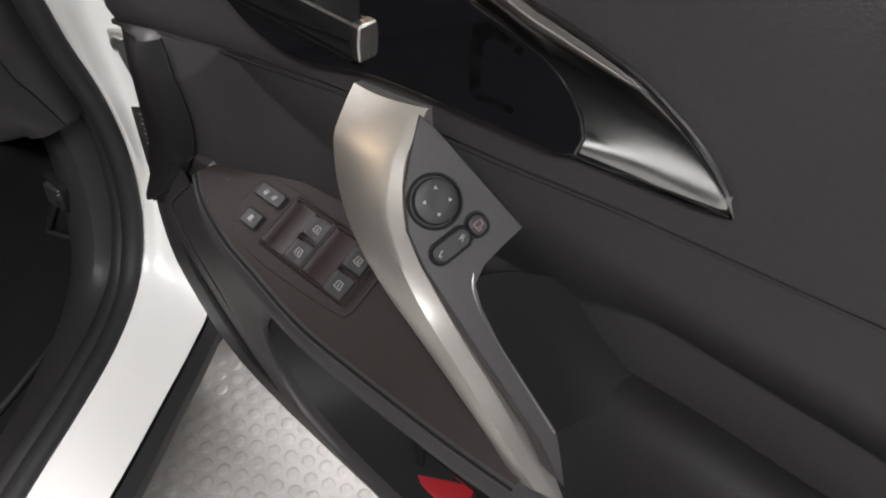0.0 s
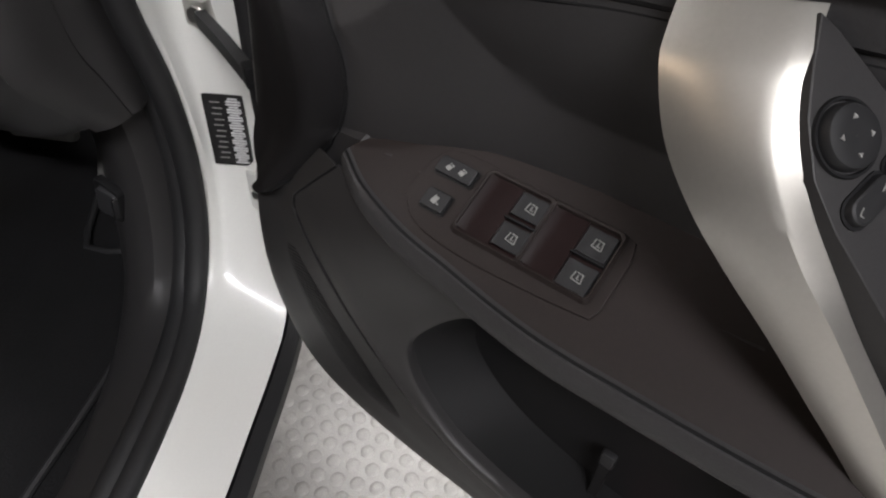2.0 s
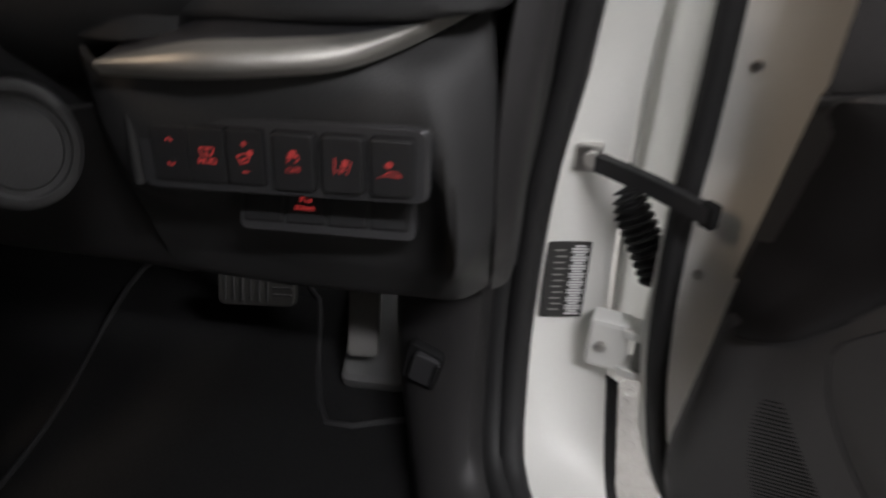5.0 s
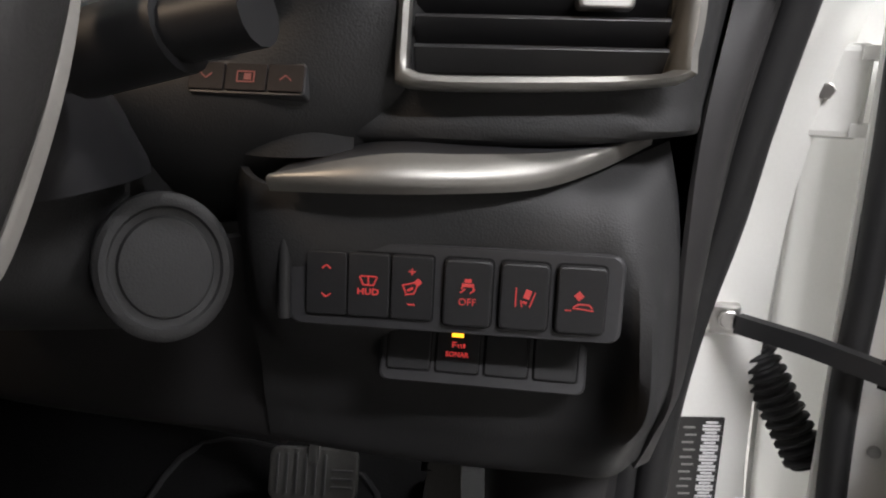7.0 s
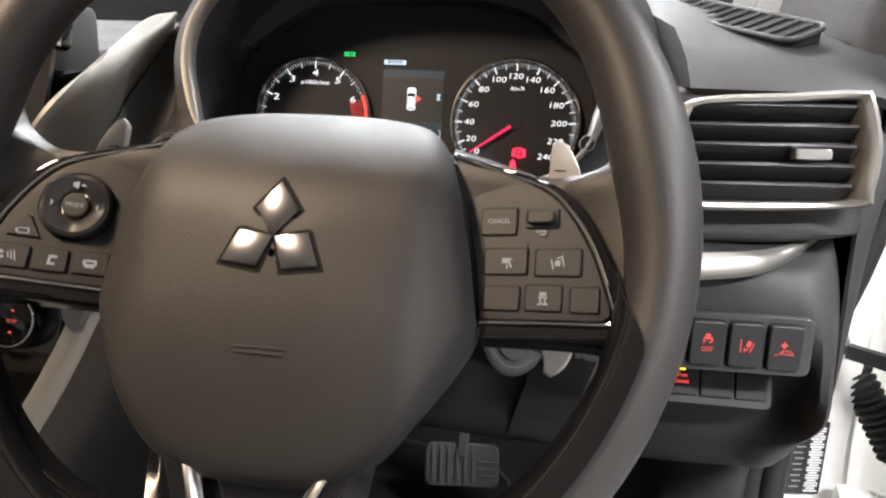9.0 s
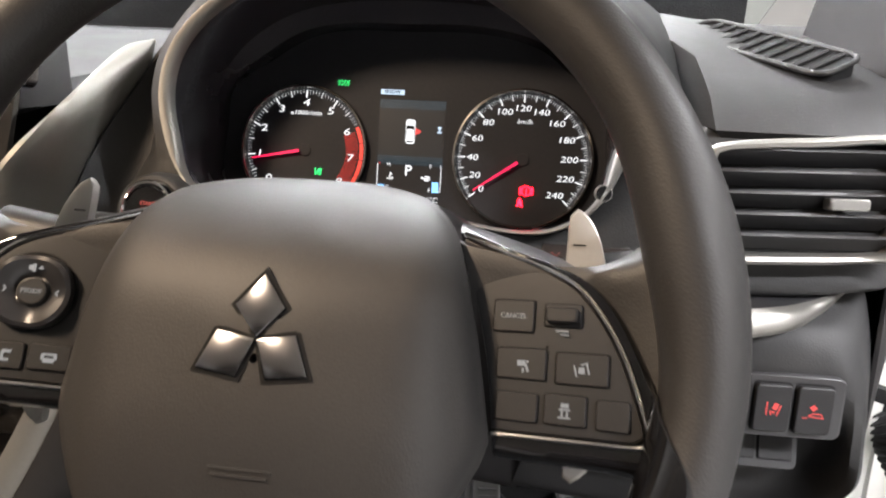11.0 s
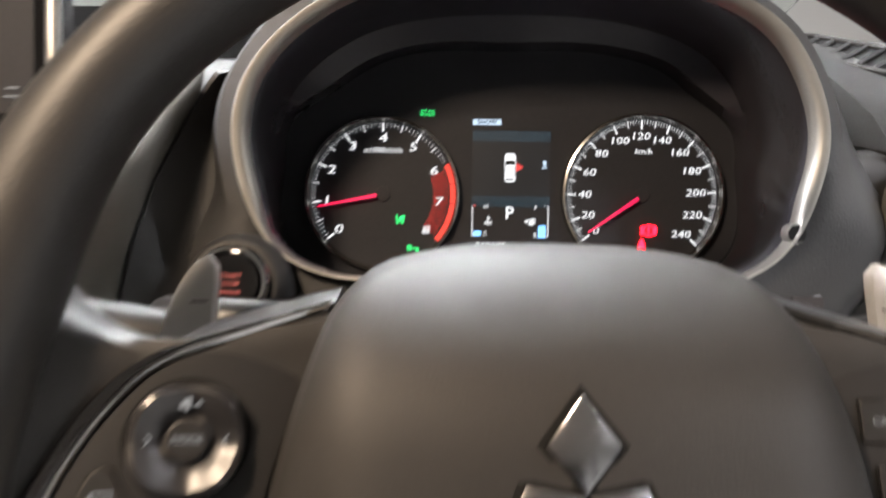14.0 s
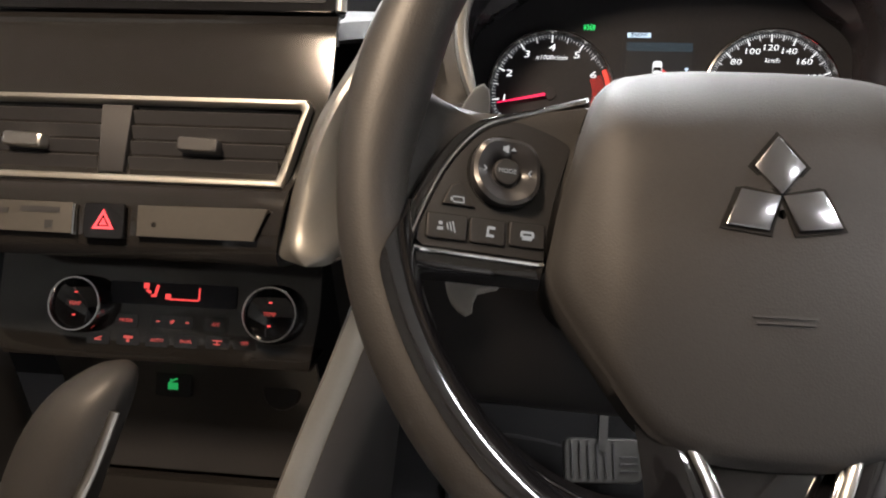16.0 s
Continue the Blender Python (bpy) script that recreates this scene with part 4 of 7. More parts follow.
turns = [2 * math.pi * k / 128 for k in range(128)]
part("rim", grid([[rim_at(a, 2 * math.pi * j / 22) for j in range(22)] for a in turns], True, True), M_LEATHER, wheel, "black leather wheel rim")
for s in (-1, 1):
    rows = []
    for deg in np.linspace(6, 64, 40):
        a = radians(270 + s * (90 - deg))
        start = 100 + 75 * (1 - smooth01(5, 17, deg)) + 35 * smooth01(48, 64, deg)
        rows.append([rim_at(a, radians(b), 0.0009) for b in np.linspace(start, 215, 14)])
    part("rim_inlay", thick(grid(rows), 0.0015), M_PIANO, wheel, "gloss black inlay in the rim")
for s in (-1, 1):
    # thumb rest that runs from the rim to the boss
    rest = loft([wps([(s * 0.160, 0.090, -0.004), (s * 0.150, 0.066, -0.007), (s * 0.122, 0.0535, -0.010), (s * 0.070, 0.064, -0.020)]), wps([(s * 0.163, 0.075, 0.013), (s * 0.148, 0.055, 0.009), (s * 0.120, 0.0505, -0.001), (s * 0.074, 0.0595, -0.012)]), wps([(s * 0.162, 0.035, 0.013), (s * 0.152, 0.025, 0.008), (s * 0.128, 0.030, -0.004), (s * 0.080, 0.036, -0.014)]), wps([(s * 0.164, -0.015, 0.010), (s * 0.154, -0.020, 0.004), (s * 0.130, -0.018, -0.010), (s * 0.085, -0.018, -0.018)])], 24, 20)
    part("spoke", thick(grid(rest), 0.012), M_LEATHER, wheel, "black leather wheel spoke")
    # button panel with its silver edge and gloss base
    line = spline([(0.0742, 0.0642), (0.0960, 0.0550), (0.1180, 0.0455), (0.1300, 0.0335), (0.1400, 0.0160), (0.1480, -0.0070), (0.1488, -0.0115)], 26).tolist() + spline([(0.1488, -0.0115), (0.1460, -0.0138), (0.1300, -0.0142), (0.0925, -0.0150)], 14).tolist()[1:] + spline([(0.0925, -0.0150), (0.0905, 0.0000), (0.0865, 0.0200), (0.0742, 0.0642)], 12).tolist()[1:-1]
    hgt = lambda x: -0.0115 + (abs(x) - 0.09) * 0.33
    ctr = np.mean(line, 0)
    rows = [[wp(s * (ctr[0] + (x - ctr[0]) * f), ctr[1] + (v - ctr[1]) * f, hgt(ctr[0] + (x - ctr[0]) * f) + up) for x, v in line] for f, up in ((1.0, -0.008), (1.0, 0.0), (0.985, 0.0012), (0.9, 0.0014), (0.6, 0.0014), (0.3, 0.0014), (0.02, 0.0014))]
    buttons = part("button_panel", grid(rows, True), M_BUTTON, wheel, "dark plastic button panel")
    strip = [(x, v) for x, v in spline([(0.0745, 0.0656), (0.0965, 0.0562), (0.1192, 0.0464), (0.1312, 0.0340), (0.1412, 0.0162), (0.1492, -0.0070), (0.1500, -0.0125), (0.1465, -0.0152), (0.1300, -0.0157), (0.0925, -0.0165)], 60)]
    part("panel_edge", sweep([wp(s * x, v, hgt(x) + 0.0016) for x, v in strip], ring(0.0011, 8), up=tuple(WM.to_3x3() @ Vector((0, 0, 1)))), M_CHROME, wheel, "thin bright panel edge")
    base = loft([wps([(s * x, v, hgt(x) + 0.0008) for x, v in strip]), wps([(s * x, v, hgt(x) + 0.0005) for x, v in [(0.0745, 0.0672), (0.0975, 0.0582), (0.1225, 0.0484), (0.1360, 0.0360), (0.1465, 0.0170), (0.1565, -0.0070), (0.1600, -0.0170), (0.1530, -0.0225), (0.1320, -0.0232), (0.0935, -0.0235)]]), wps([(s * x, v, hgt(x) - 0.010) for x, v in [(0.0745, 0.0690), (0.0985, 0.0600), (0.1245, 0.0502), (0.1390, 0.0370), (0.1500, 0.0170), (0.1605, -0.0080), (0.1640, -0.0200), (0.1550, -0.0270), (0.1330, -0.0265), (0.0940, -0.0265)]])], 60, 9)
    part("gloss_base", thick(grid(base), 0.002), M_PIANO, wheel, "gloss black panel base")
    back = [wps([(s * x, v, h) for x, v, h in c]) for c in (
        [(0.0725, 0.0670, -0.018), (0.0965, 0.0570, -0.011), (0.1195, 0.0470, -0.003), (0.1320, 0.0350, 0.000)],
        [(0.0722, 0.0715, -0.023), (0.0965, 0.0640, -0.022), (0.1195, 0.0555, -0.018), (0.1350, 0.0430, -0.012)],
        [(0.0720, 0.0735, -0.029), (0.0965, 0.0675, -0.032), (0.1195, 0.0600, -0.034), (0.1370, 0.0480, -0.030)],
        [(0.0720, 0.0650, -0.035), (0.0965, 0.0580, -0.039), (0.1195, 0.0500, -0.039), (0.1370, 0.0400, -0.036)])]
    part("spoke_back", thick(grid(loft(back, 24, 16)), 0.002), M_SHROUD, wheel, "smooth dark cover behind the spoke")
    # gloss lower arm that follows the rim down to the foot of the boss
    rails = [
        [(0.1655, -0.0160, 0.014), (0.1610, -0.0330, 0.013), (0.1545, -0.0500, 0.011), (0.1440, -0.0690, 0.009), (0.1290, -0.0870, 0.007), (0.1080, -0.1040, 0.005), (0.0800, -0.1180, 0.002), (0.0520, -0.1270, 0.0)],
        [(0.1600, -0.0170, 0.019), (0.1560, -0.0330, 0.018), (0.1495, -0.0490, 0.016), (0.1390, -0.0670, 0.014), (0.1245, -0.0845, 0.012), (0.1045, -0.1005, 0.010), (0.0780, -0.1140, 0.006), (0.0510, -0.1220, 0.003)],
        [(0.1545, -0.0200, 0.012), (0.1505, -0.0340, 0.011), (0.1440, -0.0490, 0.009), (0.1335, -0.0660, 0.007), (0.1190, -0.0830, 0.005), (0.0995, -0.0985, 0.003), (0.0750, -0.1110, 0.001), (0.0500, -0.1170, 0.0)],
        [(0.1500, -0.0230, 0.006), (0.1450, -0.0350, 0.004), (0.1385, -0.0490, 0.002), (0.1285, -0.0650, 0.000), (0.1145, -0.0815, -0.002), (0.0955, -0.0965, -0.003), (0.0725, -0.1080, -0.004), (0.0500, -0.1125, -0.005)],
        [(0.1465, -0.0260, -0.010), (0.1410, -0.0370, -0.011), (0.1345, -0.0500, -0.012), (0.1245, -0.0655, -0.013), (0.1105, -0.0810, -0.014), (0.0925, -0.0950, -0.014), (0.0710, -0.1050, -0.014), (0.0520, -0.1080, -0.014)]]
    rails = [[(x * 1.02, v * 1.03 - 0.001, h + 0.004) for x, v, h in c] for c in rails]
    arm = loft([wps([(s * x, v, h) for x, v, h in c]) for c in rails], 48, 22)
    part("lower_arm", thick(grid(arm), 0.004), M_PIANO, wheel, "gloss black lower wheel arm")
    part("arm_seam", sweep(spline(wps([(s * x, v, h + 0.0006) for x, v, h in rails[3]]), 48), ring(0.0008, 6)), M_DARKCHROME, wheel)
    foot = [(0.0560, -0.0640, -0.012), (0.0540, -0.0740, -0.009), (0.0520, -0.0900, -0.006), (0.0500, -0.1060, -0.005), (0.0480, -0.1280, -0.005)]
    foot2 = [(0.0480, -0.0700, -0.008), (0.0450, -0.0780, -0.004), (0.0400, -0.0920, -0.001), (0.0340, -0.1080, 0.000), (0.0280, -0.1300, 0.000)]
    foot3 = [(0.0420, -0.0760, -0.010), (0.0360, -0.0830, -0.005), (0.0310, -0.0940, -0.002), (0.0250, -0.1090, -0.001), (0.0190, -0.1310, -0.001)]
    part("foot_side", thick(grid(loft([wps([(s * x, v, h) for x, v, h in c]) for c in (foot, foot2, foot3)], 16, 10)), 0.004), M_PIANO, wheel, "gloss black foot of the wheel")
    part("foot_trim", sweep(spline(wps([(s * (x - 0.0015), v, h + 0.001) for x, v, h in foot3[1:]]), 14), ring(0.0026, 10, 0.0018)), M_STEEL, wheel, "bright metal foot trim")
    part("foot_trim", sweep(spline(wps([(s * (x - 0.0070), v - 0.006, h - 0.001) for x, v, h in foot3[1:]]), 14), ring(0.0016, 10)), M_CHROME, wheel)
    # shift paddle behind the wheel
    pad = spline([(0.1175, 0.030), (0.1205, 0.062), (0.1212, 0.0820), (0.1232, 0.0872), (0.1270, 0.0875), (0.1330, 0.0800), (0.1380, 0.0660), (0.1415, 0.040), (0.1415, 0.010), (0.1385, -0.020), (0.1340, -0.0320), (0.1250, -0.0370), (0.1228, -0.0260), (0.1100, -0.0200), (0.1120, 0.005), (0.1175, 0.030)], 56)[:-1]
    part("shift_paddle", prism([(s * x, v) for x, v in pad], WM, -0.046, -0.041, 0.0018), M_PADDLE, wheel, "satin silver shift paddle")
    part("paddle_mark", bar(s * 0.1262, 0.0700, 0.0060, 0.0006, WM @ Matrix.Translation((0, 0, -0.0408))), M_BLACK, wheel)
part("foot_plate", prism([(-0.032, -0.09), (0.032, -0.09), (0.026, -0.137), (-0.026, -0.137)], WM, -0.02, -0.010, 0.002), M_PIANO, wheel)

# airbag cover
half = [(0.0, 0.0915), (0.030, 0.0900), (0.055, 0.0825), (0.067, 0.0715), (0.0735, 0.0600), (0.0785, 0.0420), (0.0850, 0.0160), (0.0895, -0.0080), (0.0912, -0.0190), (0.0890, -0.0290), (0.0800, -0.0450), (0.0690, -0.0610), (0.0560, -0.0785), (0.0440, -0.0890), (0.0250, -0.0955), (0.0, -0.0970)]
right = spline(half, 48)
line = [tuple(p) for p in right] + [(-x, v) for x, v in right[::-1][1:-1]]
rows = []
for f in (1.0, 1.0, 0.992, 0.975, 0.95, 0.90, 0.83, 0.74, 0.62, 0.48, 0.32, 0.16, 0.02):
    row = []
    for x, v in line:
        xx, vv = x * f, 0.004 + (v - 0.004) * f
        ax = abs(xx)
        out = ax - 0.0640 - 0.05 * max(0, -vv - 0.03)
        h = 0.0165 - 0.62 * 0.5 * (out + math.sqrt(out * out + 0.0022 ** 2)) - 0.0205 * max(0, (vv - 0.018) / 0.052) ** 2.2 - 0.016 * max(0, (-vv - 0.01) / 0.087) ** 2
        h -= 0.005 * smooth01(0.94, 1.0, f)
        row.append(wp(xx, vv, h - (0.03 if f == 1.0 and not rows else 0)))
    rows.append(row)
boss = part("airbag_cover", grid(rows, True), M_BOSS, wheel, "dark grained vinyl airbag cover", 60)
badge_at = WM @ pose(0, 0.0115, 0.0170, -2, 0, 0)
for turn in (0, 120, 240):
    t = badge_at @ pose(0, 0, 0, 0, 0, turn)
    part("badge_recess", prism([(0, -0.0012), (0.0125, 0.0125), (0, 0.0285), (-0.0125, 0.0125)], t, -0.004, -0.0004, 0), M_BLACK, boss)
    part("badge", prism([(0, 0.0), (0.0104, 0.0125), (0, 0.0262), (-0.0104, 0.0125)], t, -0.002, 0.0013, 0.0014), M_BADGE, boss, "plain smoked chrome badge shape")
mark = bmesh.new()
for y, w in ((0, 0.013), (-0.0075, 0.025), (-0.0100, 0.022)):
    bar(0.0, -0.030 + y, w, 0.0009, WM @ Matrix.Translation((0, 0, 0.0152)), mark)
part("moulded_mark", mark, M_BOSS, boss)

# left buttons
lm = basis(wp(-0.1115, 0.0235, -0.0115 + 0.0215 * 0.33 + 0.0014), WM.to_3x3() @ Vector((0.31, 0, 0.95)))
ang = np.linspace(0, 2 * math.pi, 41)[:-1]
part("dial_gap", prism(ring(0.0178, 32), lm, -0.001, 0.0004), M_BLACK, wheel)
wob = [1 - 0.05 * (0.5 + 0.5 * math.cos(4 * a)) for a in ang]
dial = part("control_dial", grid([[lm @ Vector((r * k * math.cos(a), r * k * math.sin(a), z * (1 - 0.22 * math.cos(4 * a)))) for a, k in zip(ang, wob)] for r, z in ((0.0170, 0), (0.0171, 0.0030), (0.0164, 0.0050), (0.0145, 0.0058), (0.0116, 0.0044), (0.0084, 0.0030), (0.0072, 0.0016), (0.0005, 0.0016))], True), M_SHROUD, wheel, "dark glossy control dial")
part("mode_button", prism(ring(0.0062, 24), lm, 0.001, 0.0040, 0.0008), M_BUTTON, dial)
lettering("MODE", lm @ pose(0, 0, 0.0042), 0.0030, E_DIM, dial)
ic = bmesh.new()
bar(-0.0018, 0.0102, 0.0014, 0.0022, lm @ Matrix.Translation((0, 0, 0.0045)), ic)
bar(-0.0004, 0.0102, 0.0012, 0.0034, lm @ Matrix.Translation((0, 0, 0.0045)), ic)
flat([(0.0012, 0.0098), (0.0036, 0.0098), (0.0024, 0.0112)], lm @ Matrix.Translation((0, 0, 0.0045)), 0.0003, ic)
for x in (-0.0104, 0.0104):
    bar(x, 0.0006, 0.0005, 0.0018, lm @ Matrix.Translation((0, 0, 0.0045)), ic, turn=-40 * math.copysign(1, x))
    bar(x, -0.0006, 0.0005, 0.0018, lm @ Matrix.Translation((0, 0, 0.0045)), ic, turn=40 * math.copysign(1, x))
part("icon", ic, E_DIM, dial)


def wheel_button(x, v, w, h, name="wheel_button", outline=None):
    z = -0.0115 + (abs(x) - 0.09) * 0.33 + 0.0014
    m = basis(wp(x, v, z), WM.to_3x3() @ Vector((math.copysign(-0.31, x) * -1 if x < 0 else -0.31, 0, 0.95)))
    o = outline or rrect(w, h, 0.0012)
    part("button_gap", prism([(a * 1.06, b * 1.08) for a, b in o], m, -0.001, 0.0003), M_BLACK, wheel)
    return part(name, prism(o, m, 0, 0.0014, 0.0005), M_BUTTON, wheel), m @ Matrix.Translation((0, 0, 0.0016))


def icon(parent, m, bars, material=E_DIM):
    bm = bmesh.new()
    for x, y, w, h, t in bars:
        bar(x, y, w, h, m, bm, turn=t)
    part("icon", bm, material, parent)


b, m = wheel_button(-0.1355, -0.0045, 0.0178, 0.0110)
icon(b, m, [(-0.003, 0.0012, 0.0016, 0.0016, 0), (-0.003, -0.0012, 0.0026, 0.0014, 0), (0.0002, 0, 0.0005, 0.0030, 15), (0.0016, 0, 0.0005, 0.0042, 15), (0.0030, 0, 0.0005, 0.0052, 15)])
b, m = wheel_button(-0.1180, -0.0045, 0.0160, 0.0110)
icon(b, m, [(0, 0, 0.0010, 0.0036, 0), (0.0016, 0.0017, 0.0034, 0.0013, 0), (0.0010, -0.0019, 0.0034, 0.0012, 0)])
b, m = wheel_button(-0.1006, -0.0040, 0.0166, 0.0110)
icon(b, m, [(0, 0.0012, 0.0058, 0.0010, 0), (-0.0026, 0, 0.0012, 0.0022, 0), (0.0026, 0, 0.0012, 0.0022, 0), (0, -0.0014, 0.0044, 0.0020, 0)])
b, m = wheel_button(-0.1318, 0.0105, 0, 0, outline=[(0.0080, -0.0048), (0.0060, -0.0010), (0.0025, 0.0050), (0.0000, 0.0058), (-0.0030, 0.0042), (-0.0066, -0.0048)])
icon(b, m, [(0.0004, -0.0012, 0.0050, 0.0005, 0), (0.0004, -0.0036, 0.0050, 0.0005, 0), (0.0028, -0.0024, 0.0005, 0.0026, 0), (-0.0026, -0.0024, 0.0010, 0.0016, 0)])
# right buttons
b, m = wheel_button(0.0985, 0.0310, 0.0172, 0.0128)
lettering("CANCEL", m, 0.0029, E_DIM, b)
b, m = wheel_button(0.1180, 0.0320, 0.0150, 0.0090)
part("toggle", prism(rrect(0.0135, 0.0060, 0.002), m, 0, 0.0030, 0.0012), M_BUTTON, b)
icon(b, m, [(0, -0.0062, 0.0050, 0.0006, 0), (0.001, -0.0076, 0.0030, 0.0005, 0)])
b, m = wheel_button(0.1028, 0.0120, 0.0205, 0.0120)
icon(b, m, [(0.001, 0.0010, 0.0044, 0.0006, 0), (0, 0.0002, 0.0030, 0.0022, 0), (0.0024, -0.0014, 0.0008, 0.0034, 20), (0.001, -0.0026, 0.0008, 0.0016, 0)])
b, m = wheel_button(0.1260, 0.0115, 0.0205, 0.0120)
icon(b, m, [(-0.0024, -0.0008, 0.0006, 0.0044, 15), (0, -0.0004, 0.0024, 0.0024, 0), (0.0024, 0.0004, 0.0006, 0.0044, 15), (0.001, 0.0022, 0.0030, 0.0005, 20)])
b, m = wheel_button(0.1020, -0.0050, 0.0170, 0.0110)
b, m = wheel_button(0.1205, -0.0045, 0.0165, 0.0115)
icon(b, m, [(0, 0.0018, 0.0030, 0.0016, 0), (0, 0.0002, 0.0044, 0.0007, 0), (-0.0010, -0.0014, 0.0006, 0.0022, 0), (0.0010, -0.0014, 0.0006, 0.0022, 0), (0, -0.0028, 0.0048, 0.0006, 0)])
b, m = wheel_button(0.1378, -0.0050, 0.0125, 0.0110)

# ---- column, stalks ----
column = thing("steering_column", (0, 0.36, 0.84), "dark grey plastic steering column shroud with stalks", "steering column")
rows = []
for y, z, rx, rz in ((0.262, 0.905, 0.066, 0.048), (0.275, 0.902, 0.074, 0.056), (0.33, 0.888, 0.080, 0.062), (0.40, 0.866, 0.084, 0.066), (0.48, 0.842, 0.086, 0.07)):
    rows.append([(rx * math.copysign(abs(math.cos(a)) ** 0.6, math.cos(a)), y + 0.15 * rz * math.sin(a), z + rz * math.copysign(abs(math.sin(a)) ** 0.7, math.sin(a))) for a in np.linspace(0, 2 * math.pi, 41)[:-1]])
part("shroud", caps(grid(rows, True)), M_DASH, column, "dark grey column shroud")
rows = []
for y, apex, rx in ((0.258, 0.945, 0.080), (0.264, 0.970, 0.092), (0.275, 0.983, 0.099), (0.292, 0.9885, 0.103), (0.312, 0.987, 0.104), (0.332, 0.977, 0.103), (0.350, 0.958, 0.100), (0.366, 0.925, 0.095)):
    rows.append([(rx * math.copysign(abs(math.cos(a)) ** 0.75, math.cos(a)), y, 0.895 + (apex - 0.895) * math.sin(a) ** 0.85) for a in np.linspace(0, math.pi, 33)])
part("upper_cover", thick(grid(rows), 0.003), M_SHROUD, column, "dark smooth upper column cover")
part("hub_core", sweep([wp(0, 0.0, -0.10), wp(0, 0.005, -0.012)], ring(0.05, 24), up=(1, 0, 0)), M_SMOOTH, column)
cm = basis((0.1090, 0.349, 0.854), (0.62, -0.74, 0.15), (0.74, 0.62, 0))
part("cap_neck", sweep([cm @ Vector((0, 0, -0.055)), cm @ Vector((0, 0, -0.002))], ring(0.030, 28, 0.034), up=(0, 0, 1)), M_DASH, column)
part("lock_cap", grid([[cm @ Vector((0.98 * r * c, 1.12 * r * s, z)) for c, s in [(math.cos(a), math.sin(a)) for a in np.linspace(0, 2 * math.pi, 37)[:-1]]] for r, z in ((0.0315, -0.004), (0.0310, 0.001), (0.0285, 0.003), (0.0255, 0.003), (0.0245, 0.0015), (0.0215, 0.0012), (0.0205, 0.0032), (0.0185, 0.0036), (0.0004, 0.0036))], True), M_DASH, column, "round grey lock cap")
for s in (-1, 1):
    path = spline([(s * 0.055, 0.300, 0.925), (s * 0.10, 0.296, 0.940), (s * 0.135, 0.290, 0.950), (s * 0.185, 0.283, 0.960)], 20)
    stalk = part("stalk", sweep(path, ring(0.0105, 14, 0.0095), scales=[0.8 + 0.35 * smooth01(0, 12, k) for k in range(20)]), M_BUTTON, column, "black column stalk")
    sm2 = basis((s * 0.118, 0.2835, 0.9555), (0, -0.72, 0.70), (1, -0.12 * s, 0.16 * s))
    if s < 0:
        part("stalk_face", prism(rrect(0.062, 0.026, 0.004), sm2 @ Matrix.Translation((-0.008, 0, 0)), -0.012, 0.0, 0.003), M_BUTTON, stalk)
        part("stalk_back", sweep([sm2 @ Vector((x, 0.0100, -0.0095)) for x in (-0.040, -0.036, -0.010, 0.016, 0.021)], ring(0.0100, 20), scales=[0.8, 1, 1, 1, 0.85]), M_SHROUD, stalk)
        for k, (word, dx) in enumerate((("MIST", 0.0), ("OFF", 0.0), ("AUTO", 0.0), ("LO", 0.001))):
            lettering(word, sm2 @ pose(-0.0050 + dx - 0.0006 * k, 0.0078 - 0.0035 * k, 0.0004), 0.0044, M_PRINTDIM, stalk)
        icon(stalk, sm2 @ Matrix.Translation((0, 0, 0.0004)), [(-0.0135, 0.0055, 0.0040, 0.0005, -30), (-0.0140, 0.0025, 0.0042, 0.0005, 35), (-0.0150, 0.0040, 0.0005, 0.0034, 10), (0.0045, 0.0068, 0.0022, 0.0009, 0), (0.0045, 0.0076, 0.0012, 0.0009, 0), (0.0045, 0.0030, 0.0046, 0.0005, -15)], M_PRINTDIM)
    else:
        part("stalk_ring", sweep([Vector(path[9]), Vector(path[15])], ring(0.0145, 18)), M_BUTTON, stalk)
        lettering("OFF", sm2 @ pose(0.028, -0.001, 0.0125, 0, 0, 35), 0.0056, M_PRINTDIM, stalk)
        icon(stalk, sm2 @ Matrix.Translation((0, 0, 0.0125)), [(0.016, 0.001, 0.005, 0.0012, 35), (0.018, -0.004, 0.004, 0.0012, 35), (0.013, 0.006, 0.005, 0.001, 35)], M_PRINTDIM)

# ---- instrument cluster ----
CO = Vector((0, 0.4747, 1.0042))
CM = basis(CO, (0, -0.98, 0.196))


def cp(x, v, h):
    return CM @ Vector((x, v, h))


cluster = thing("instrument_cluster", cp(0, -0.07, 0.0), "lit instrument cluster with two round dials and a display", "instrument cluster")
BEZEL = [(-0.1506, 0.005), (-0.1462, 0.0313), (-0.1307, 0.0553), (-0.1071, 0.0746), (-0.0830, 0.0870), (-0.045, 0.0955), (0.0, 0.0985), (0.045, 0.0975), (0.085, 0.0910), (0.1230, 0.0775), (0.1478, 0.0557), (0.1640, 0.0168), (0.1620, -0.0118), (0.1505, -0.0437), (0.1373, -0.0590), (0.1200, -0.0690), (0.1020, -0.0715), (0.0655, -0.0682), (0.0287, -0.0610), (-0.0127, -0.0608), (-0.0516, -0.0656), (-0.0809, -0.0711), (-0.1056, -0.0666), (-0.1278, -0.0551), (-0.1438, -0.0262), (-0.1506, 0.005)]
loop = spline(BEZEL, 121)[:-1]
for _ in range(6):
    loop = 0.5 * loop + 0.25 * (np.roll(loop, 1, 0) + np.roll(loop, -1, 0))
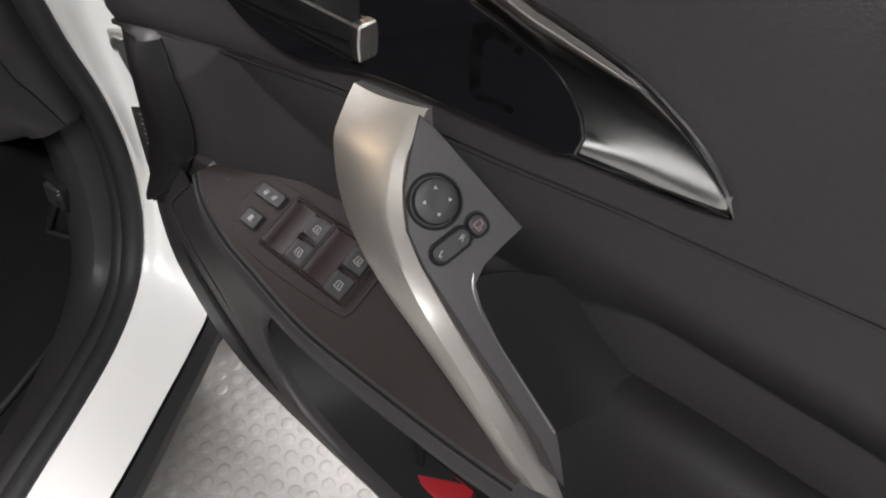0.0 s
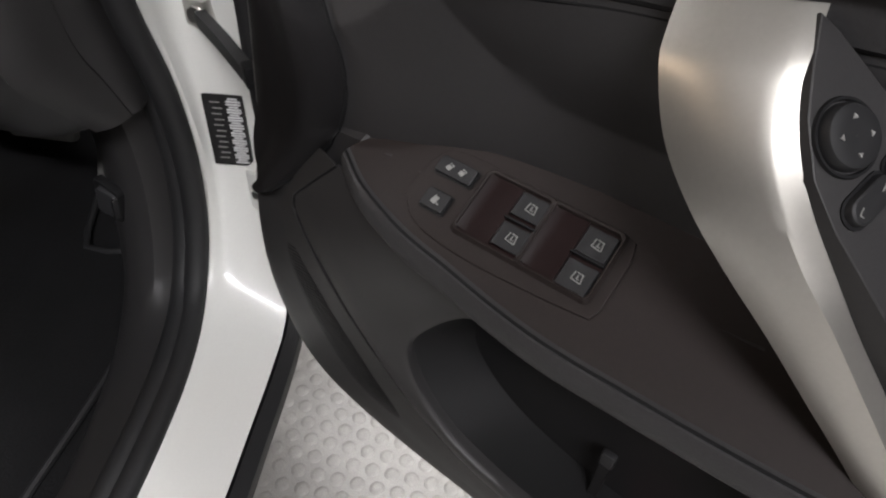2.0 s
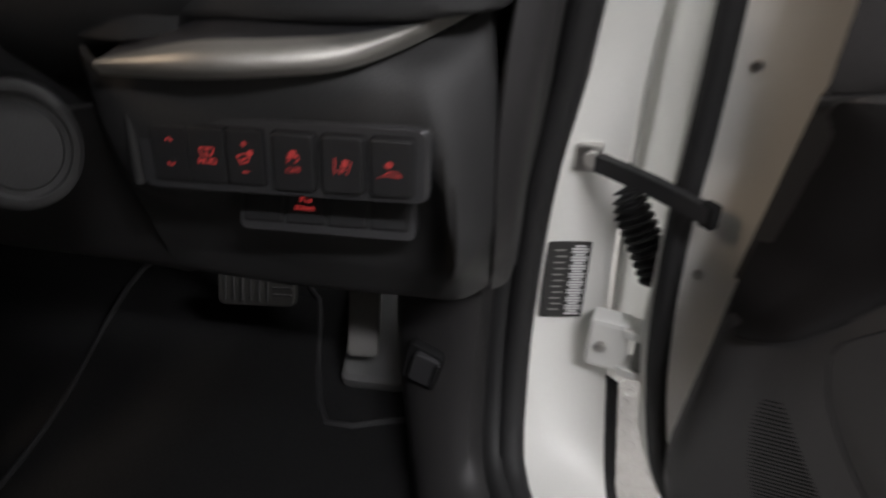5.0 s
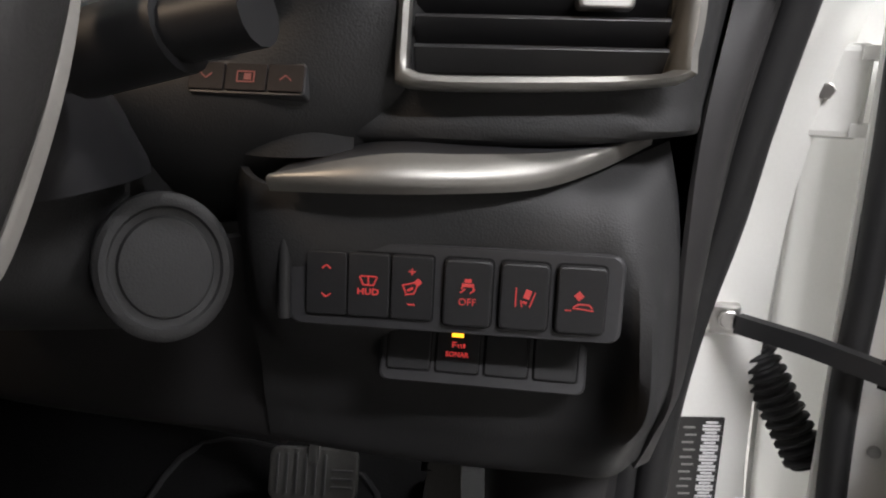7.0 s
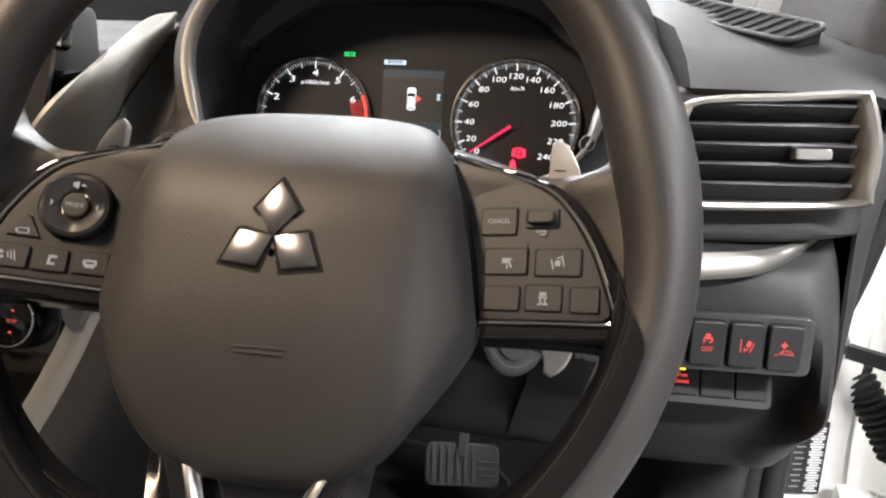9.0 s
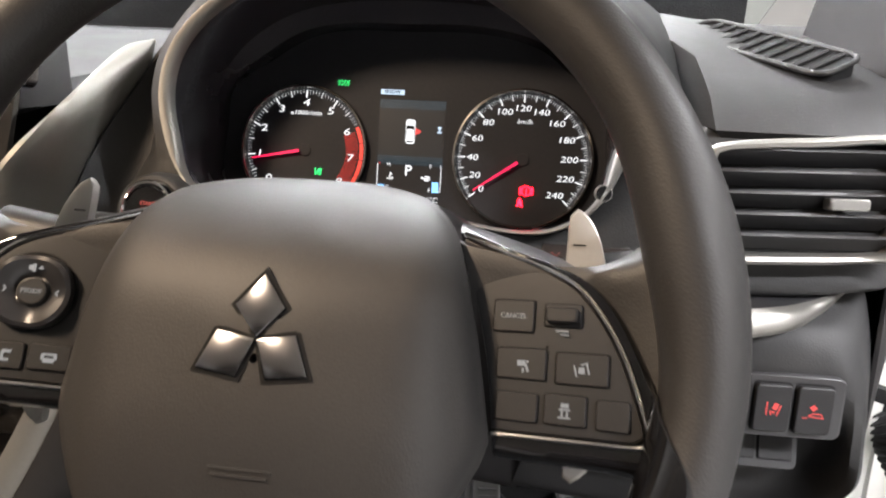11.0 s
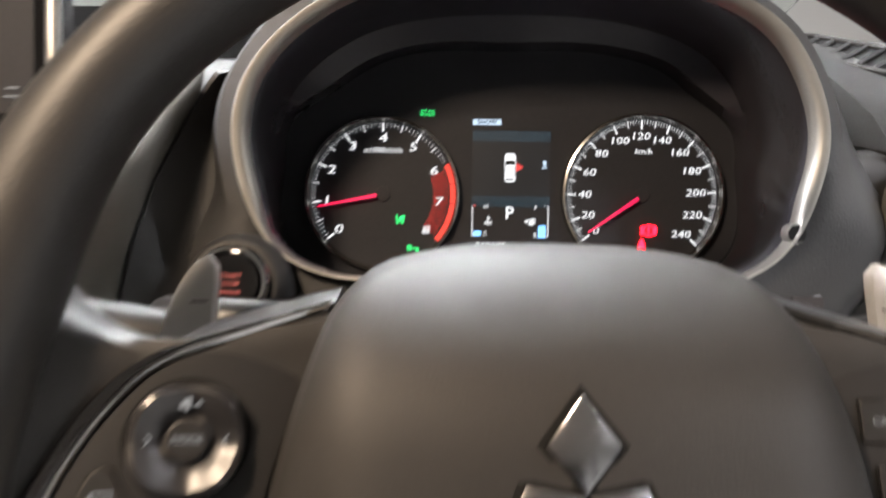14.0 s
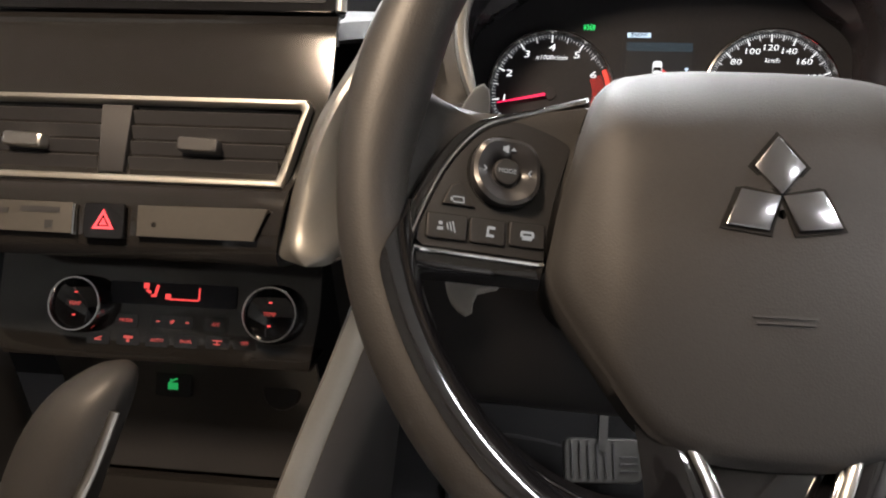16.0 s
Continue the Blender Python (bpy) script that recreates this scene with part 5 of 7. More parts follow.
loop = spline(np.vstack([loop, loop[:1]]), 161)[:-1]
ctr = np.array([0.0065, 0.010])


def inset(p, d):
    q = p - ctr
    return p - q / np.linalg.norm(q) * d


def low_edge(p):
    return smooth01(-0.020, -0.055, p[1])


def floor_edge(p):
    return smooth01(0.005, -0.062, p[1])


def side_edge(p):
    return smooth01(0.062, 0.020, p[1])


rows = []
for d, h in ((-0.002, 0.082), (-0.0008, 0.0900), (0.0008, 0.0930), (0.0045, 0.0928), (0.0072, 0.0900), (0.0078, 0.084)):
    rows.append([cp(*inset(p, d * (1 - 0.72 * low_edge(p)) if d > 0 else d), h + 0.004 * smooth01(0, 0.15, p[0])) for p in loop])
part("bezel", grid(rows, True), M_DASHSILVER, cluster, "satin silver cluster bezel", 50)
rows = []
for f, g, h in ((0.0066, 0.0020, 0.0895), (0.0076, 0.0024, 0.084), (0.0080, 0.0028, 0.075), (0.0080, -0.003, 0.05), (0.0070, -0.009, 0.026), (0.0065, -0.010, 0.020), (0.022, -0.011, 0.0145), (0.024, -0.014, 0.0), (0.024, -0.014, -0.004)):
    if h > 0.07:
        rows.append([cp(*inset(p, f * (1 - 0.72 * low_edge(p))), h + 0.004 * smooth01(0, 0.15, p[0])) for p in loop])
        continue
    rows.append([cp(*inset(p, f - max(0, f - 0.007) * side_edge(p) * (h < 0.015) + (g - f + max(0, f - 0.007) * side_edge(p) * (h < 0.015)) * floor_edge(p)), h) for p in loop])
part("hood_liner", grid(rows, True), M_HOOD, cluster, "dark hood lining round the dials")
face = part("face_plate", prism([tuple(inset(p, 0.023 - 0.017 * side_edge(p) - 0.019 * floor_edge(p))) for p in loop], CM, -0.010, -0.0012, 0), M_FACE, cluster, "matt black dial plate")
pin = CM @ pose(0.1476, -0.0425, 0.0955)
knob = part("reset_knob", prism(ring(0.0054, 20), pin, -0.006, 0.0005, 0.0012), M_DASHSILVER, cluster, "small round reset knob")
part("knob_face", prism(ring(0.0047, 18), pin, -0.001, 0.0010), M_BLACK, knob)
icon(knob, pin @ Matrix.Translation((0, 0, 0.0012)), [(0.0006, 0, 0.0008, 0.0040, -40)], M_PRINT)


def dial_at(x, v, r, scale, majors, minors, name, label, long_tick, upto=1.0):
    """scale: the angle at a share of the full reading."""
    m = CM @ Matrix.Translation((x, v, 0))
    d = part(name, prism(ring(r - 0.0015, 64), m, -0.003, -0.0004), M_FACE, cluster, label)
    ang = np.linspace(0, 2 * math.pi, 73)[:-1]
    part("dial_ring", grid([[m @ Vector((rr * math.cos(a), rr * math.sin(a), z)) for a in ang] for rr, z in ((r - 0.0032, -0.0004), (r - 0.0030, 0.0030), (r - 0.0018, 0.0050), (r - 0.0004, 0.0044), (r + 0.0004, 0.0005), (r + 0.0004, -0.004))], True), M_RING, d, "thin metal dial ring")
    ticks = bmesh.new()
    for k in range(int(minors * upto) + 1):
        a = scale(k / minors)
        if k * majors % minors:
            big = (k * majors * 2) % minors == 0 and long_tick
            ln, wd = (0.0046, 0.0007) if big else (0.0027, 0.00024)
            t = m @ pose(0, 0, 0, 0, 0, a) @ Matrix.Translation((r - 0.0042 - ln / 2, 0, 0))
            bar(0, 0, ln, wd, t, ticks)
    part("fine_ticks", ticks, E_TICK, d)
    for k in range(int(majors * upto) + 1):
        a = scale(k / majors)
        t = m @ pose(0, 0, 0, 0, 0, a) @ Matrix.Translation((r - 0.0042 - 0.003, 0, 0))
        part("tick", bar(0, 0, 0.0058, 0.0010, t), E_WHITE, d)
    return d, m


T0, T1 = 219.5, -39.5
tach, tm = dial_at(-0.0778, -0.0208, 0.0515, lambda f: T0 + (T1 - T0) * f, 8, 80, "rev_counter", "black rev counter with white numerals", True, 0.749)
for k in range(9):
    a = radians(T0 + (T1 - T0) * k / 8)
    lettering(str(k), tm @ pose(0.0376 * math.cos(a), 0.0372 * math.sin(a), 0.0003), 0.0078, E_WHITE, tach, shear=0.10, wide=1.50)
lettering("x1000r/min", tm @ pose(0.0, 0.0292, 0.0003), 0.0050, E_WHITE, tach, shear=0.25, wide=1.1)


def arc(m, r0, r1, a0, a1, n=30):
    return thick(grid([[m @ Vector((r * math.cos(radians(a)), r * math.sin(radians(a)), 0.0001)) for r in (r0, r1)] for a in np.linspace(a0, a1, n)]), 0.0002)


part("red_band", arc(tm, 0.0452, 0.0490, T0 + (T1 - T0) * 0.75, T1), E_BAND, tach, "red rev limit band")
gaps = bmesh.new()
for f in (0.8125, 0.875, 0.9375):
    bar(0.0464, 0, 0.0026, 0.0007, tm @ pose(0, 0, 0.0002, 0, 0, T0 + (T1 - T0) * f), gaps, z=0.0002)
part("band_gap", gaps, M_FACE, tach)
dots = bmesh.new()
for i in range(9):
    for j in range(46):
        a = radians(T0 + (T1 - T0) * (0.765 + 0.225 * j / 45))
        r = 0.0345 + 0.0011 * i
        bar(r * math.cos(a), r * math.sin(a), 0.0005, 0.0004, tm, dots, turn=math.degrees(a))
part("red_dots", dots, E_DOT, tach)


def needle(m, a, r0, r1, parent):
    t = m @ pose(0, 0, 0.0035, 0, 0, a)
    part("needle", prism([(r0, 0.0011), (r0, -0.0011), (r1, -0.0004), (r1, 0.0004)], t, -0.0008, 0.0004, 0), E_NEEDLE, parent, "glowing red needle")


needle(tm, 191.5, 0.004, 0.0432, tach)
part("needle_hub", prism(ring(0.0050, 24), tm, 0, 0.0007, 0.0003), M_FACE, tach)


def speed_angle(f):
    return float(np.interp(f, [0, 1 / 12, 2 / 12, 1], [218.0, 200.5, 180.0, -41.5]))


speed, spm = dial_at(0.0952, -0.0192, 0.0540, speed_angle, 12, 120, "speedometer", "black speedometer with white numerals", True)
for k in range(13):
    a = radians(speed_angle(k / 12))
    lettering(str(20 * k), spm @ pose(0.0370 * math.cos(a) - 0.0012, 0.0390 * math.sin(a), 0.0003), 0.0066, E_WHITE, speed, shear=0.10, wide=1.36)
lettering("km/h", spm @ pose(0.0, 0.0290, 0.0003), 0.0050, E_WHITE, speed, shear=0.25, wide=1.15)
needle(spm, 215.0, 0.004, 0.0440, speed)
part("needle_hub", prism(ring(0.0050, 24), spm, 0, 0.0007, 0.0003), M_FACE, speed)


def lamp_icon(name, m, shapes, material, parent):
    bm = bmesh.new()
    for x, y, w, h, t in shapes:
        bar(x, y, w, h, m, bm, turn=t)
    part(name, bm, material, parent)


bm = spm @ pose(0.0050, -0.0235, 0.0004)
wl = part("brake_lamp", thick(grid([[bm @ Vector((r * math.cos(a), r * math.sin(a), 0)) for r in (0.0030, 0.0038)] for a in np.linspace(0, 2 * math.pi, 30)]), 0.0002), E_REDHOT, speed, "lit red brake warning lamp")
lamp_icon("lamp_mark", bm, [(0, 0.0006, 0.0010, 0.0026, 0), (0, -0.0018, 0.0010, 0.0009, 0), (-0.0047, 0, 0.0009, 0.0050, 0), (0.0047, 0, 0.0009, 0.0050, 0), (-0.0042, 0.0024, 0.0012, 0.0010, -40), (0.0042, 0.0024, 0.0012, 0.0010, 40), (-0.0042, -0.0024, 0.0012, 0.0010, 40), (0.0042, -0.0024, 0.0012, 0.0010, -40)], E_REDHOT, speed)
lamp_icon("belt_lamp", spm @ pose(0.0005, -0.0330, 0.0004), [(0, 0.0024, 0.0018, 0.0018, 0), (0, 0.0004, 0.0034, 0.0024, 0), (-0.0016, -0.0016, 0.0012, 0.0024, -20), (0.0016, -0.0016, 0.0012, 0.0024, 20), (0, -0.0006, 0.0010, 0.0050, 40)], E_REDHOT, speed)
lamp_icon("lane_lamp", tm @ pose(0.0120, -0.0165, 0.0004), [(-0.0022, 0, 0.0007, 0.0056, 6), (0.0022, 0, 0.0007, 0.0056, -10), (0.0006, 0.0008, 0.0020, 0.0030, -25), (0.0000, -0.0016, 0.0030, 0.0006, -20)], E_GREEN, tach)
lamp_icon("hold_lamp", tm @ pose(0.0205, -0.0350, 0.0004), [(-0.0022, 0.0012, 0.0022, 0.0005, 0), (-0.0022, -0.0004, 0.0022, 0.0005, 0), (-0.0022, -0.0020, 0.0022, 0.0005, 0), (-0.0033, -0.0004, 0.0005, 0.0034, 0), (-0.0011, -0.0004, 0.0005, 0.0034, 0), (0.0008, -0.0006, 0.0014, 0.0010, 0), (0.0030, -0.0018, 0.0018, 0.0022, 0)], E_GREEN, tach)
lm2 = CM @ pose(-0.0485, 0.0335, -0.0008)
rays = []
for side in (-1, 1):
    rays += [(side * (0.0020 - 0.0013 * math.sin(radians(a))), 0.0018 * math.cos(radians(a)), 0.0009, 0.00045, side * a) for a in (15, 50, 90, 130, 165)]
    rays += [(side * 0.0036, v, 0.0020, 0.0004, side * t) for v, t in ((0.0013, 20), (0.0, 0), (-0.0013, -20))]
lamp_icon("side_light_lamp", lm2, rays, E_GREEN, cluster)

# middle display
DM = CM @ pose(0.0078, -0.0100, -0.0010)
disp = part("display", prism(rrect(0.058, 0.088, 0.002), DM, -0.002, 0.0, 0), M_FACE, cluster, "dark colour trip display")
DM = DM @ Matrix.Translation((0, 0, 0.0003))
part("screen_glow", bar(0, 0.0085, 0.052, 0.046, DM, z=0.0001), E_NAVY, disp)
lines = bmesh.new()
for y0 in (0.0285, -0.0150):
    for i in range(5):
        for j in range(30):
            bar(-0.0252 + 0.00174 * j, y0 - 0.0014 * i + 0.0032, 0.0011, 0.0008, DM, lines, z=0.00025)
part("screen_pattern", lines, E_TEAL, disp)
part("mode_field", bar(-0.0165, 0.0380, 0.0186, 0.0037, DM), E_PALE, disp)
lettering("SNOW", DM @ pose(-0.0165, 0.0380, 0.0005), 0.0037, M_BLACK, disp, wide=1.15, bold=0.00008)
car = DM @ pose(-0.0008, 0.0080, 0.0002)
part("car_picture", prism(rrect(0.0074, 0.0190, 0.0022), car, 0, 0.0002), E_WHITE, disp)
lamp_icon("car_windows", car @ Matrix.Translation((0, 0, 0.0003)), [(0, 0.0034, 0.0060, 0.0026, 0), (-0.0022, 0.0024, 0.0018, 0.0014, -25), (0.0022, 0.0024, 0.0018, 0.0014, 25), (0, -0.0078, 0.0050, 0.0011, 0), (-0.0031, -0.0020, 0.0004, 0.0080, 0), (0.0031, -0.0020, 0.0004, 0.0080, 0)], M_BLACK, disp)
part("open_door_picture", flat([(0.0040, 0.0034), (0.0088, 0.0004), (0.0068, -0.0012), (0.0040, -0.0026)], car), E_RED, disp)
lamp_icon("small_icon", DM @ pose(0.0222, 0.0105, 0.0003), [(0, 0.0014, 0.0026, 0.0016, 0), (0, -0.0004, 0.0014, 0.0018, 0), (0, -0.0022, 0.0034, 0.0010, 0)], E_PALE, disp)
lettering("P", DM @ pose(-0.0008, -0.0226, 0.0003), 0.0118, E_WHITE, disp, bold=0.0001)
for x, s in ((-0.0255, 1), (0.0252, -1)):
    lamp_icon("gauge_frame", DM, [(x, -0.0275, 0.0005, 0.0205, 0), (x + s * 0.0012, -0.0175, 0.0028, 0.0006, 0), (x + s * 0.0012, -0.0375, 0.0028, 0.0006, 0)], E_WHITE, disp)
part("gauge_fill", bar(-0.0222, -0.0360, 0.0050, 0.0034, DM), E_BLUE, disp)
part("gauge_fill", bar(0.0212, -0.0345, 0.0050, 0.0082, DM), E_BLUE, disp)
for word, x, y in (("H", -0.0166, -0.0182), ("C", -0.0170, -0.0362), ("F", 0.0168, -0.0186), ("E", 0.0166, -0.0370)):
    lettering(word, DM @ pose(x, y, 0.0003), 0.0042, E_WHITE, disp)
lamp_icon("temp_icon", DM @ pose(-0.0150, -0.0272, 0.0003), [(0, 0.0010, 0.0008, 0.0036, 0), (0.0010, 0.0016, 0.0016, 0.0005, 0), (0, -0.0012, 0.0050, 0.0006, 0), (0, -0.0024, 0.0050, 0.0006, 0)], E_WHITE, disp)
lamp_icon("fuel_icon", DM @ pose(0.0140, -0.0275, 0.0003), [(0, 0.0010, 0.0034, 0.0010, 0), (0, -0.0012, 0.0034, 0.0024, 0), (-0.0032, 0, 0.0018, 0.0018, 45), (0.0024, 0, 0.0005, 0.0034, 0)], E_WHITE, disp)
lettering("012975", DM @ pose(-0.0128, -0.0442, 0.0003), 0.0060, E_WHITE, disp, wide=1.16)
lettering("km", DM @ pose(0.0020, -0.0446, 0.0003), 0.0050, E_WHITE, disp)
part("gauge_mark", bar(-0.0240, -0.0175, 0.0016, 0.0008, DM, z=0.0004), E_RED, disp)
lettering("16\u00b0C", DM @ pose(0.0176, -0.0446, 0.0003), 0.0060, E_WHITE, disp)

# ---- dashboard ----
dash = thing("dashboard", (-0.36, 0.60, 0.70), "dark grey grained dashboard with silver trims", "dashboard")
CX = -0.361
# hood and fascia round the cluster
rows = []
for d, lo, hi in ((-0.0005, 0.081, 0.081), (-0.003, 0.0835, 0.083), (-0.014, 0.0855, 0.081), (-0.024, 0.0865, 0.064), (-0.038, 0.085, 0.030), (-0.055, 0.077, -0.015), (-0.075, 0.055, -0.06), (-0.100, 0.01, -0.12)):
    row = []
    for p in loop:
        t = smooth01(0.045, -0.035, p[1]) * (1 - smooth01(-0.05, 0.0, p[1]) * smooth01(-0.11, -0.14, p[0]))
        near = 1 - 0.2 * smooth01(-0.10, -0.14, p[0]) * smooth01(-0.06, -0.01, p[1])
        row.append(cp(*inset(p, d * near), hi + (lo - hi) * t))
    rows.append(row)
part("cluster_hood", grid(rows, True), M_DASH, dash, "dark grained cluster hood and fascia")
# top pad
rows = []
for x in np.linspace(-1.17, 0.405, 60):
    e = smooth01(0.20, 0.41, x)
    crown = 0.02 * smooth01(-0.30, -0.12, x) * (1 - smooth01(0.14, 0.24, x))
    rise = 0.055 * smooth01(0.10, 0.22, x)
    away = smooth01(-0.280, -0.255, x) * (1 - smooth01(0.19, 0.215, x))
    right = smooth01(0.10, 0.22, x)
    y0 = 0.355 + 0.055 * right + 0.04 * smooth01(0.31, 0.40, x)
    z0 = 1.000 + 0.02 * smooth01(0.10, 0.2, x) - 0.02 * smooth01(0.34, 0.41, x)
    y0 += (0.545 - y0) * away
    z0 += (1.030 - z0) * away
    sec = [(y0, z0), (y0 + 0.02, z0 + 0.017), (max(0.48 + 0.02 * e, y0 + 0.035), 1.030 + 0.028 * right + crown), (0.60, 1.045 + rise - 0.015 * e + crown), (0.80, 1.075 + 0.035 * right + crown), (1.08, 1.105)]
    rows.append([(x, y, z) for y, z in spline(sec, 22)])
part("top_pad", thick(grid(rows), 0.006), M_DASH, dash, "dark grained dash top")
# side demister outlet on the top
dm = basis((0.274, 0.528, 1.0775), (-0.12, -0.36, 0.92), (0.078, -0.090, -0.039))
slot = part("demister_outlet", prism(rrect(0.135, 0.044, 0.012), dm, -0.012, -0.0005, 0.0008), M_BLACK, dash, "black demister outlet")
for k in range(10):
    part("slat", box(dm @ pose(-0.054 + 0.012 * k, 0, -0.001, 0, 25, 0), (0.003, 0.038, 0.006), 0.0006), M_SMOOTH, slot)
part("outlet_edge", sweep([dm @ Vector((x, y, 0.0005)) for x, y in rrect(0.136, 0.045, 0.012, 6)], ring(0.0022, 8), True, up=(0, 0, 1)), M_DASH, slot)

# right outlet with silver frame
face = loft([[(0.180, 0.425, 1.020), (0.28, 0.430, 1.022), (0.345, 0.442, 1.020), (0.378, 0.475, 1.012)], [(0.180, 0.412, 1.014), (0.28, 0.417, 1.016), (0.345, 0.428, 1.014), (0.374, 0.468, 1.006)], [(0.180, 0.405, 0.985), (0.28, 0.412, 0.985), (0.345, 0.420, 0.985), (0.368, 0.455, 0.985)], [(0.180, 0.399, 0.935), (0.28, 0.406, 0.936), (0.345, 0.417, 0.936), (0.362, 0.452, 0.936)], [(0.180, 0.396, 0.9145), (0.28, 0.403, 0.916), (0.345, 0.416, 0.921), (0.361, 0.452, 0.922)], [(0.180, 0.41, 0.908), (0.28, 0.42, 0.910), (0.345, 0.44, 0.918), (0.361, 0.47, 0.918)]], 26, 34)
part("outlet_fascia", thick(grid(face), 0.004), M_DASH, dash, "grained fascia round the side outlet")
VN = Vector((0.1, -1, 0.15)).normalized()
VMR = basis((0.272, 0.3975, 0.978), VN)


def vr(x, z):
    q = VMR.inverted() @ Vector((x, 0.404 + 0.1 * (x - 0.332) + 0.15 * (z - 0.949), z))
    return (q.x, q.y)


inner = spline([(0.2125, 0.952), (0.2135, 0.985), (0.2165, 1.003), (0.226, 1.0085), (0.28, 1.012), (0.322, 1.0155), (0.328, 1.010), (0.3335, 0.982), (0.3315, 0.953), (0.327, 0.9475), (0.27, 0.9445), (0.218, 0.944), (0.2125, 0.952)], 60)[:-1]
ic_ = np.array([vr(*p) for p in inner])
mid = ic_.mean(0)
rows = []
for g, h in ((0.000, -0.020), (0.0002, 0.002), (0.0010, 0.0040), (0.0036, 0.0048), (0.0060, 0.0030), (0.0066, -0.006)):
    row = []
    for x, y in ic_:
        wide = 1.0 + 0.45 * smooth01(mid[0] + 0.035, mid[0] + 0.06, x)
        q = np.array([x, y]) - mid
        n_ = np.array([math.copysign(1, q[0]) * smooth01(0.040, 0.060, abs(q[0])), math.copysign(1, q[1]) * smooth01(0.022, 0.034, abs(q[1]))])
        row.append(VMR @ Vector((x + n_[0] * g * wide, y + n_[1] * g, h + 0.008 * smooth01(mid[0] + 0.045, mid[0] + 0.062, x) * smooth01(0.0003, 0.004, g))))
    rows.append(row)
outlet = part("side_outlet", grid(rows, True), M_DASHSILVER, dash, "satin silver side air outlet", 50)
part("outlet_back", prism([tuple(p) for p in ic_], VMR, -0.020, -0.018), M_BLACK, outlet)
for k in range(5):
    y = -0.028 + 0.0135 * k + 0.003
    part("slat", box(VMR @ pose(0.0012, y, -0.0050, 52, 0, 1.6), (0.117, 0.0150, 0.0022), 0.0008), M_SMOOTH, outlet)
part("outlet_tab", box(VMR @ pose(0.028, 0.001, 0.0035, 0, 0, 1.6), (0.026, 0.0075, 0.008), 0.002), M_STEEL, outlet, "small bright outlet tab")

# silver tray lip and the shelf behind
LP = [(0.152, 0.3640, 0.8950), (0.200, 0.3620, 0.8965), (0.240, 0.3710, 0.8975), (0.2765, 0.3860, 0.8995), (0.305, 0.4070, 0.9070), (0.335, 0.4360, 0.9190)]
LQ = [(0.154, 0.3690, 0.8975), (0.202, 0.3720, 0.9080), (0.242, 0.3830, 0.9090), (0.278, 0.3970, 0.9100), (0.306, 0.4130, 0.9130), (0.335, 0.4370, 0.9200)]
LU = [(x, y + 0.004, z - 0.006) for x, y, z in LP]
part("tray_lip", thick(grid(loft([LU, LP, [tuple(0.5 * (np.array(a) + np.array(b)) + (0, -0.0022, 0.001)) for a, b in zip(LP, LQ)], LQ], 40, 14)), 0.003), M_DASHSILVER, dash, "satin silver tray lip")
part("tray_shelf", thick(grid(loft([LQ, [(x, y + 0.03, z + 0.004) for x, y, z in LQ], [(x, y + 0.055, z + 0.016) for x, y, z in LQ]], 26, 10)), 0.003), M_SMOOTH, dash)
# fascia between the column and the side outlet
side = loft([[(0.106, 0.392, 0.952), (0.140, 0.390, 0.953), (0.168, 0.394, 0.956), (0.185, 0.408, 0.958)], [(0.108, 0.393, 0.930), (0.138, 0.388, 0.930), (0.166, 0.390, 0.933), (0.184, 0.403, 0.936)], [(0.112, 0.398, 0.905), (0.138, 0.388, 0.903), (0.160, 0.386, 0.903), (0.183, 0.398, 0.905)]], 20, 24)
part("inner_fascia", thick(grid(side), 0.003), M_DASH, dash, "grained fascia beside the steering column")
# driver's lower panel
low = [
    [(0.118, 0.402, 0.902), (0.150, 0.378, 0.890), (0.240, 0.390, 0.892), (0.275, 0.401, 0.8955), (0.300, 0.414, 0.898), (0.346, 0.450, 0.915)],
    [(0.118, 0.402, 0.890), (0.150, 0.378, 0.880), (0.240, 0.388, 0.878), (0.300, 0.399, 0.879), (0.325, 0.405, 0.880), (0.352, 0.440, 0.885)],
    [(0.120, 0.405, 0.850), (0.148, 0.380, 0.850), (0.240, 0.393, 0.850), (0.305, 0.396, 0.850), (0.333, 0.394, 0.850), (0.356, 0.432, 0.850)],
    [(0.120, 0.410, 0.815), (0.150, 0.394, 0.815), (0.240, 0.416, 0.815), (0.312, 0.412, 0.815), (0.336, 0.388, 0.815), (0.358, 0.430, 0.815)],
    [(0.120, 0.425, 0.780), (0.175, 0.427, 0.778), (0.250, 0.433, 0.776), (0.318, 0.428, 0.777), (0.338, 0.390, 0.778), (0.358, 0.432, 0.778)],
    [(0.112, 0.450, 0.735), (0.180, 0.455, 0.728), (0.250, 0.450, 0.726), (0.300, 0.444, 0.729), (0.334, 0.430, 0.735), (0.358, 0.462, 0.735)],
    [(0.104, 0.485, 0.688), (0.180, 0.482, 0.685), (0.250, 0.480, 0.686), (0.300, 0.479, 0.688), (0.335, 0.478, 0.690), (0.357, 0.500, 0.690)],
    [(0.104, 0.56, 0.690), (0.180, 0.56, 0.690), (0.250, 0.56, 0.690), (0.300, 0.56, 0.690), (0.335, 0.56, 0.690), (0.357, 0.56, 0.690)]]
part("driver_panel", thick(grid(loft(low, 44, 60)), 0.004), M_DASH, dash, "dark grained lower driver's panel")
SM = basis((0.2385, 0.3835, 0.8420), (0.05, -1, 0.10))
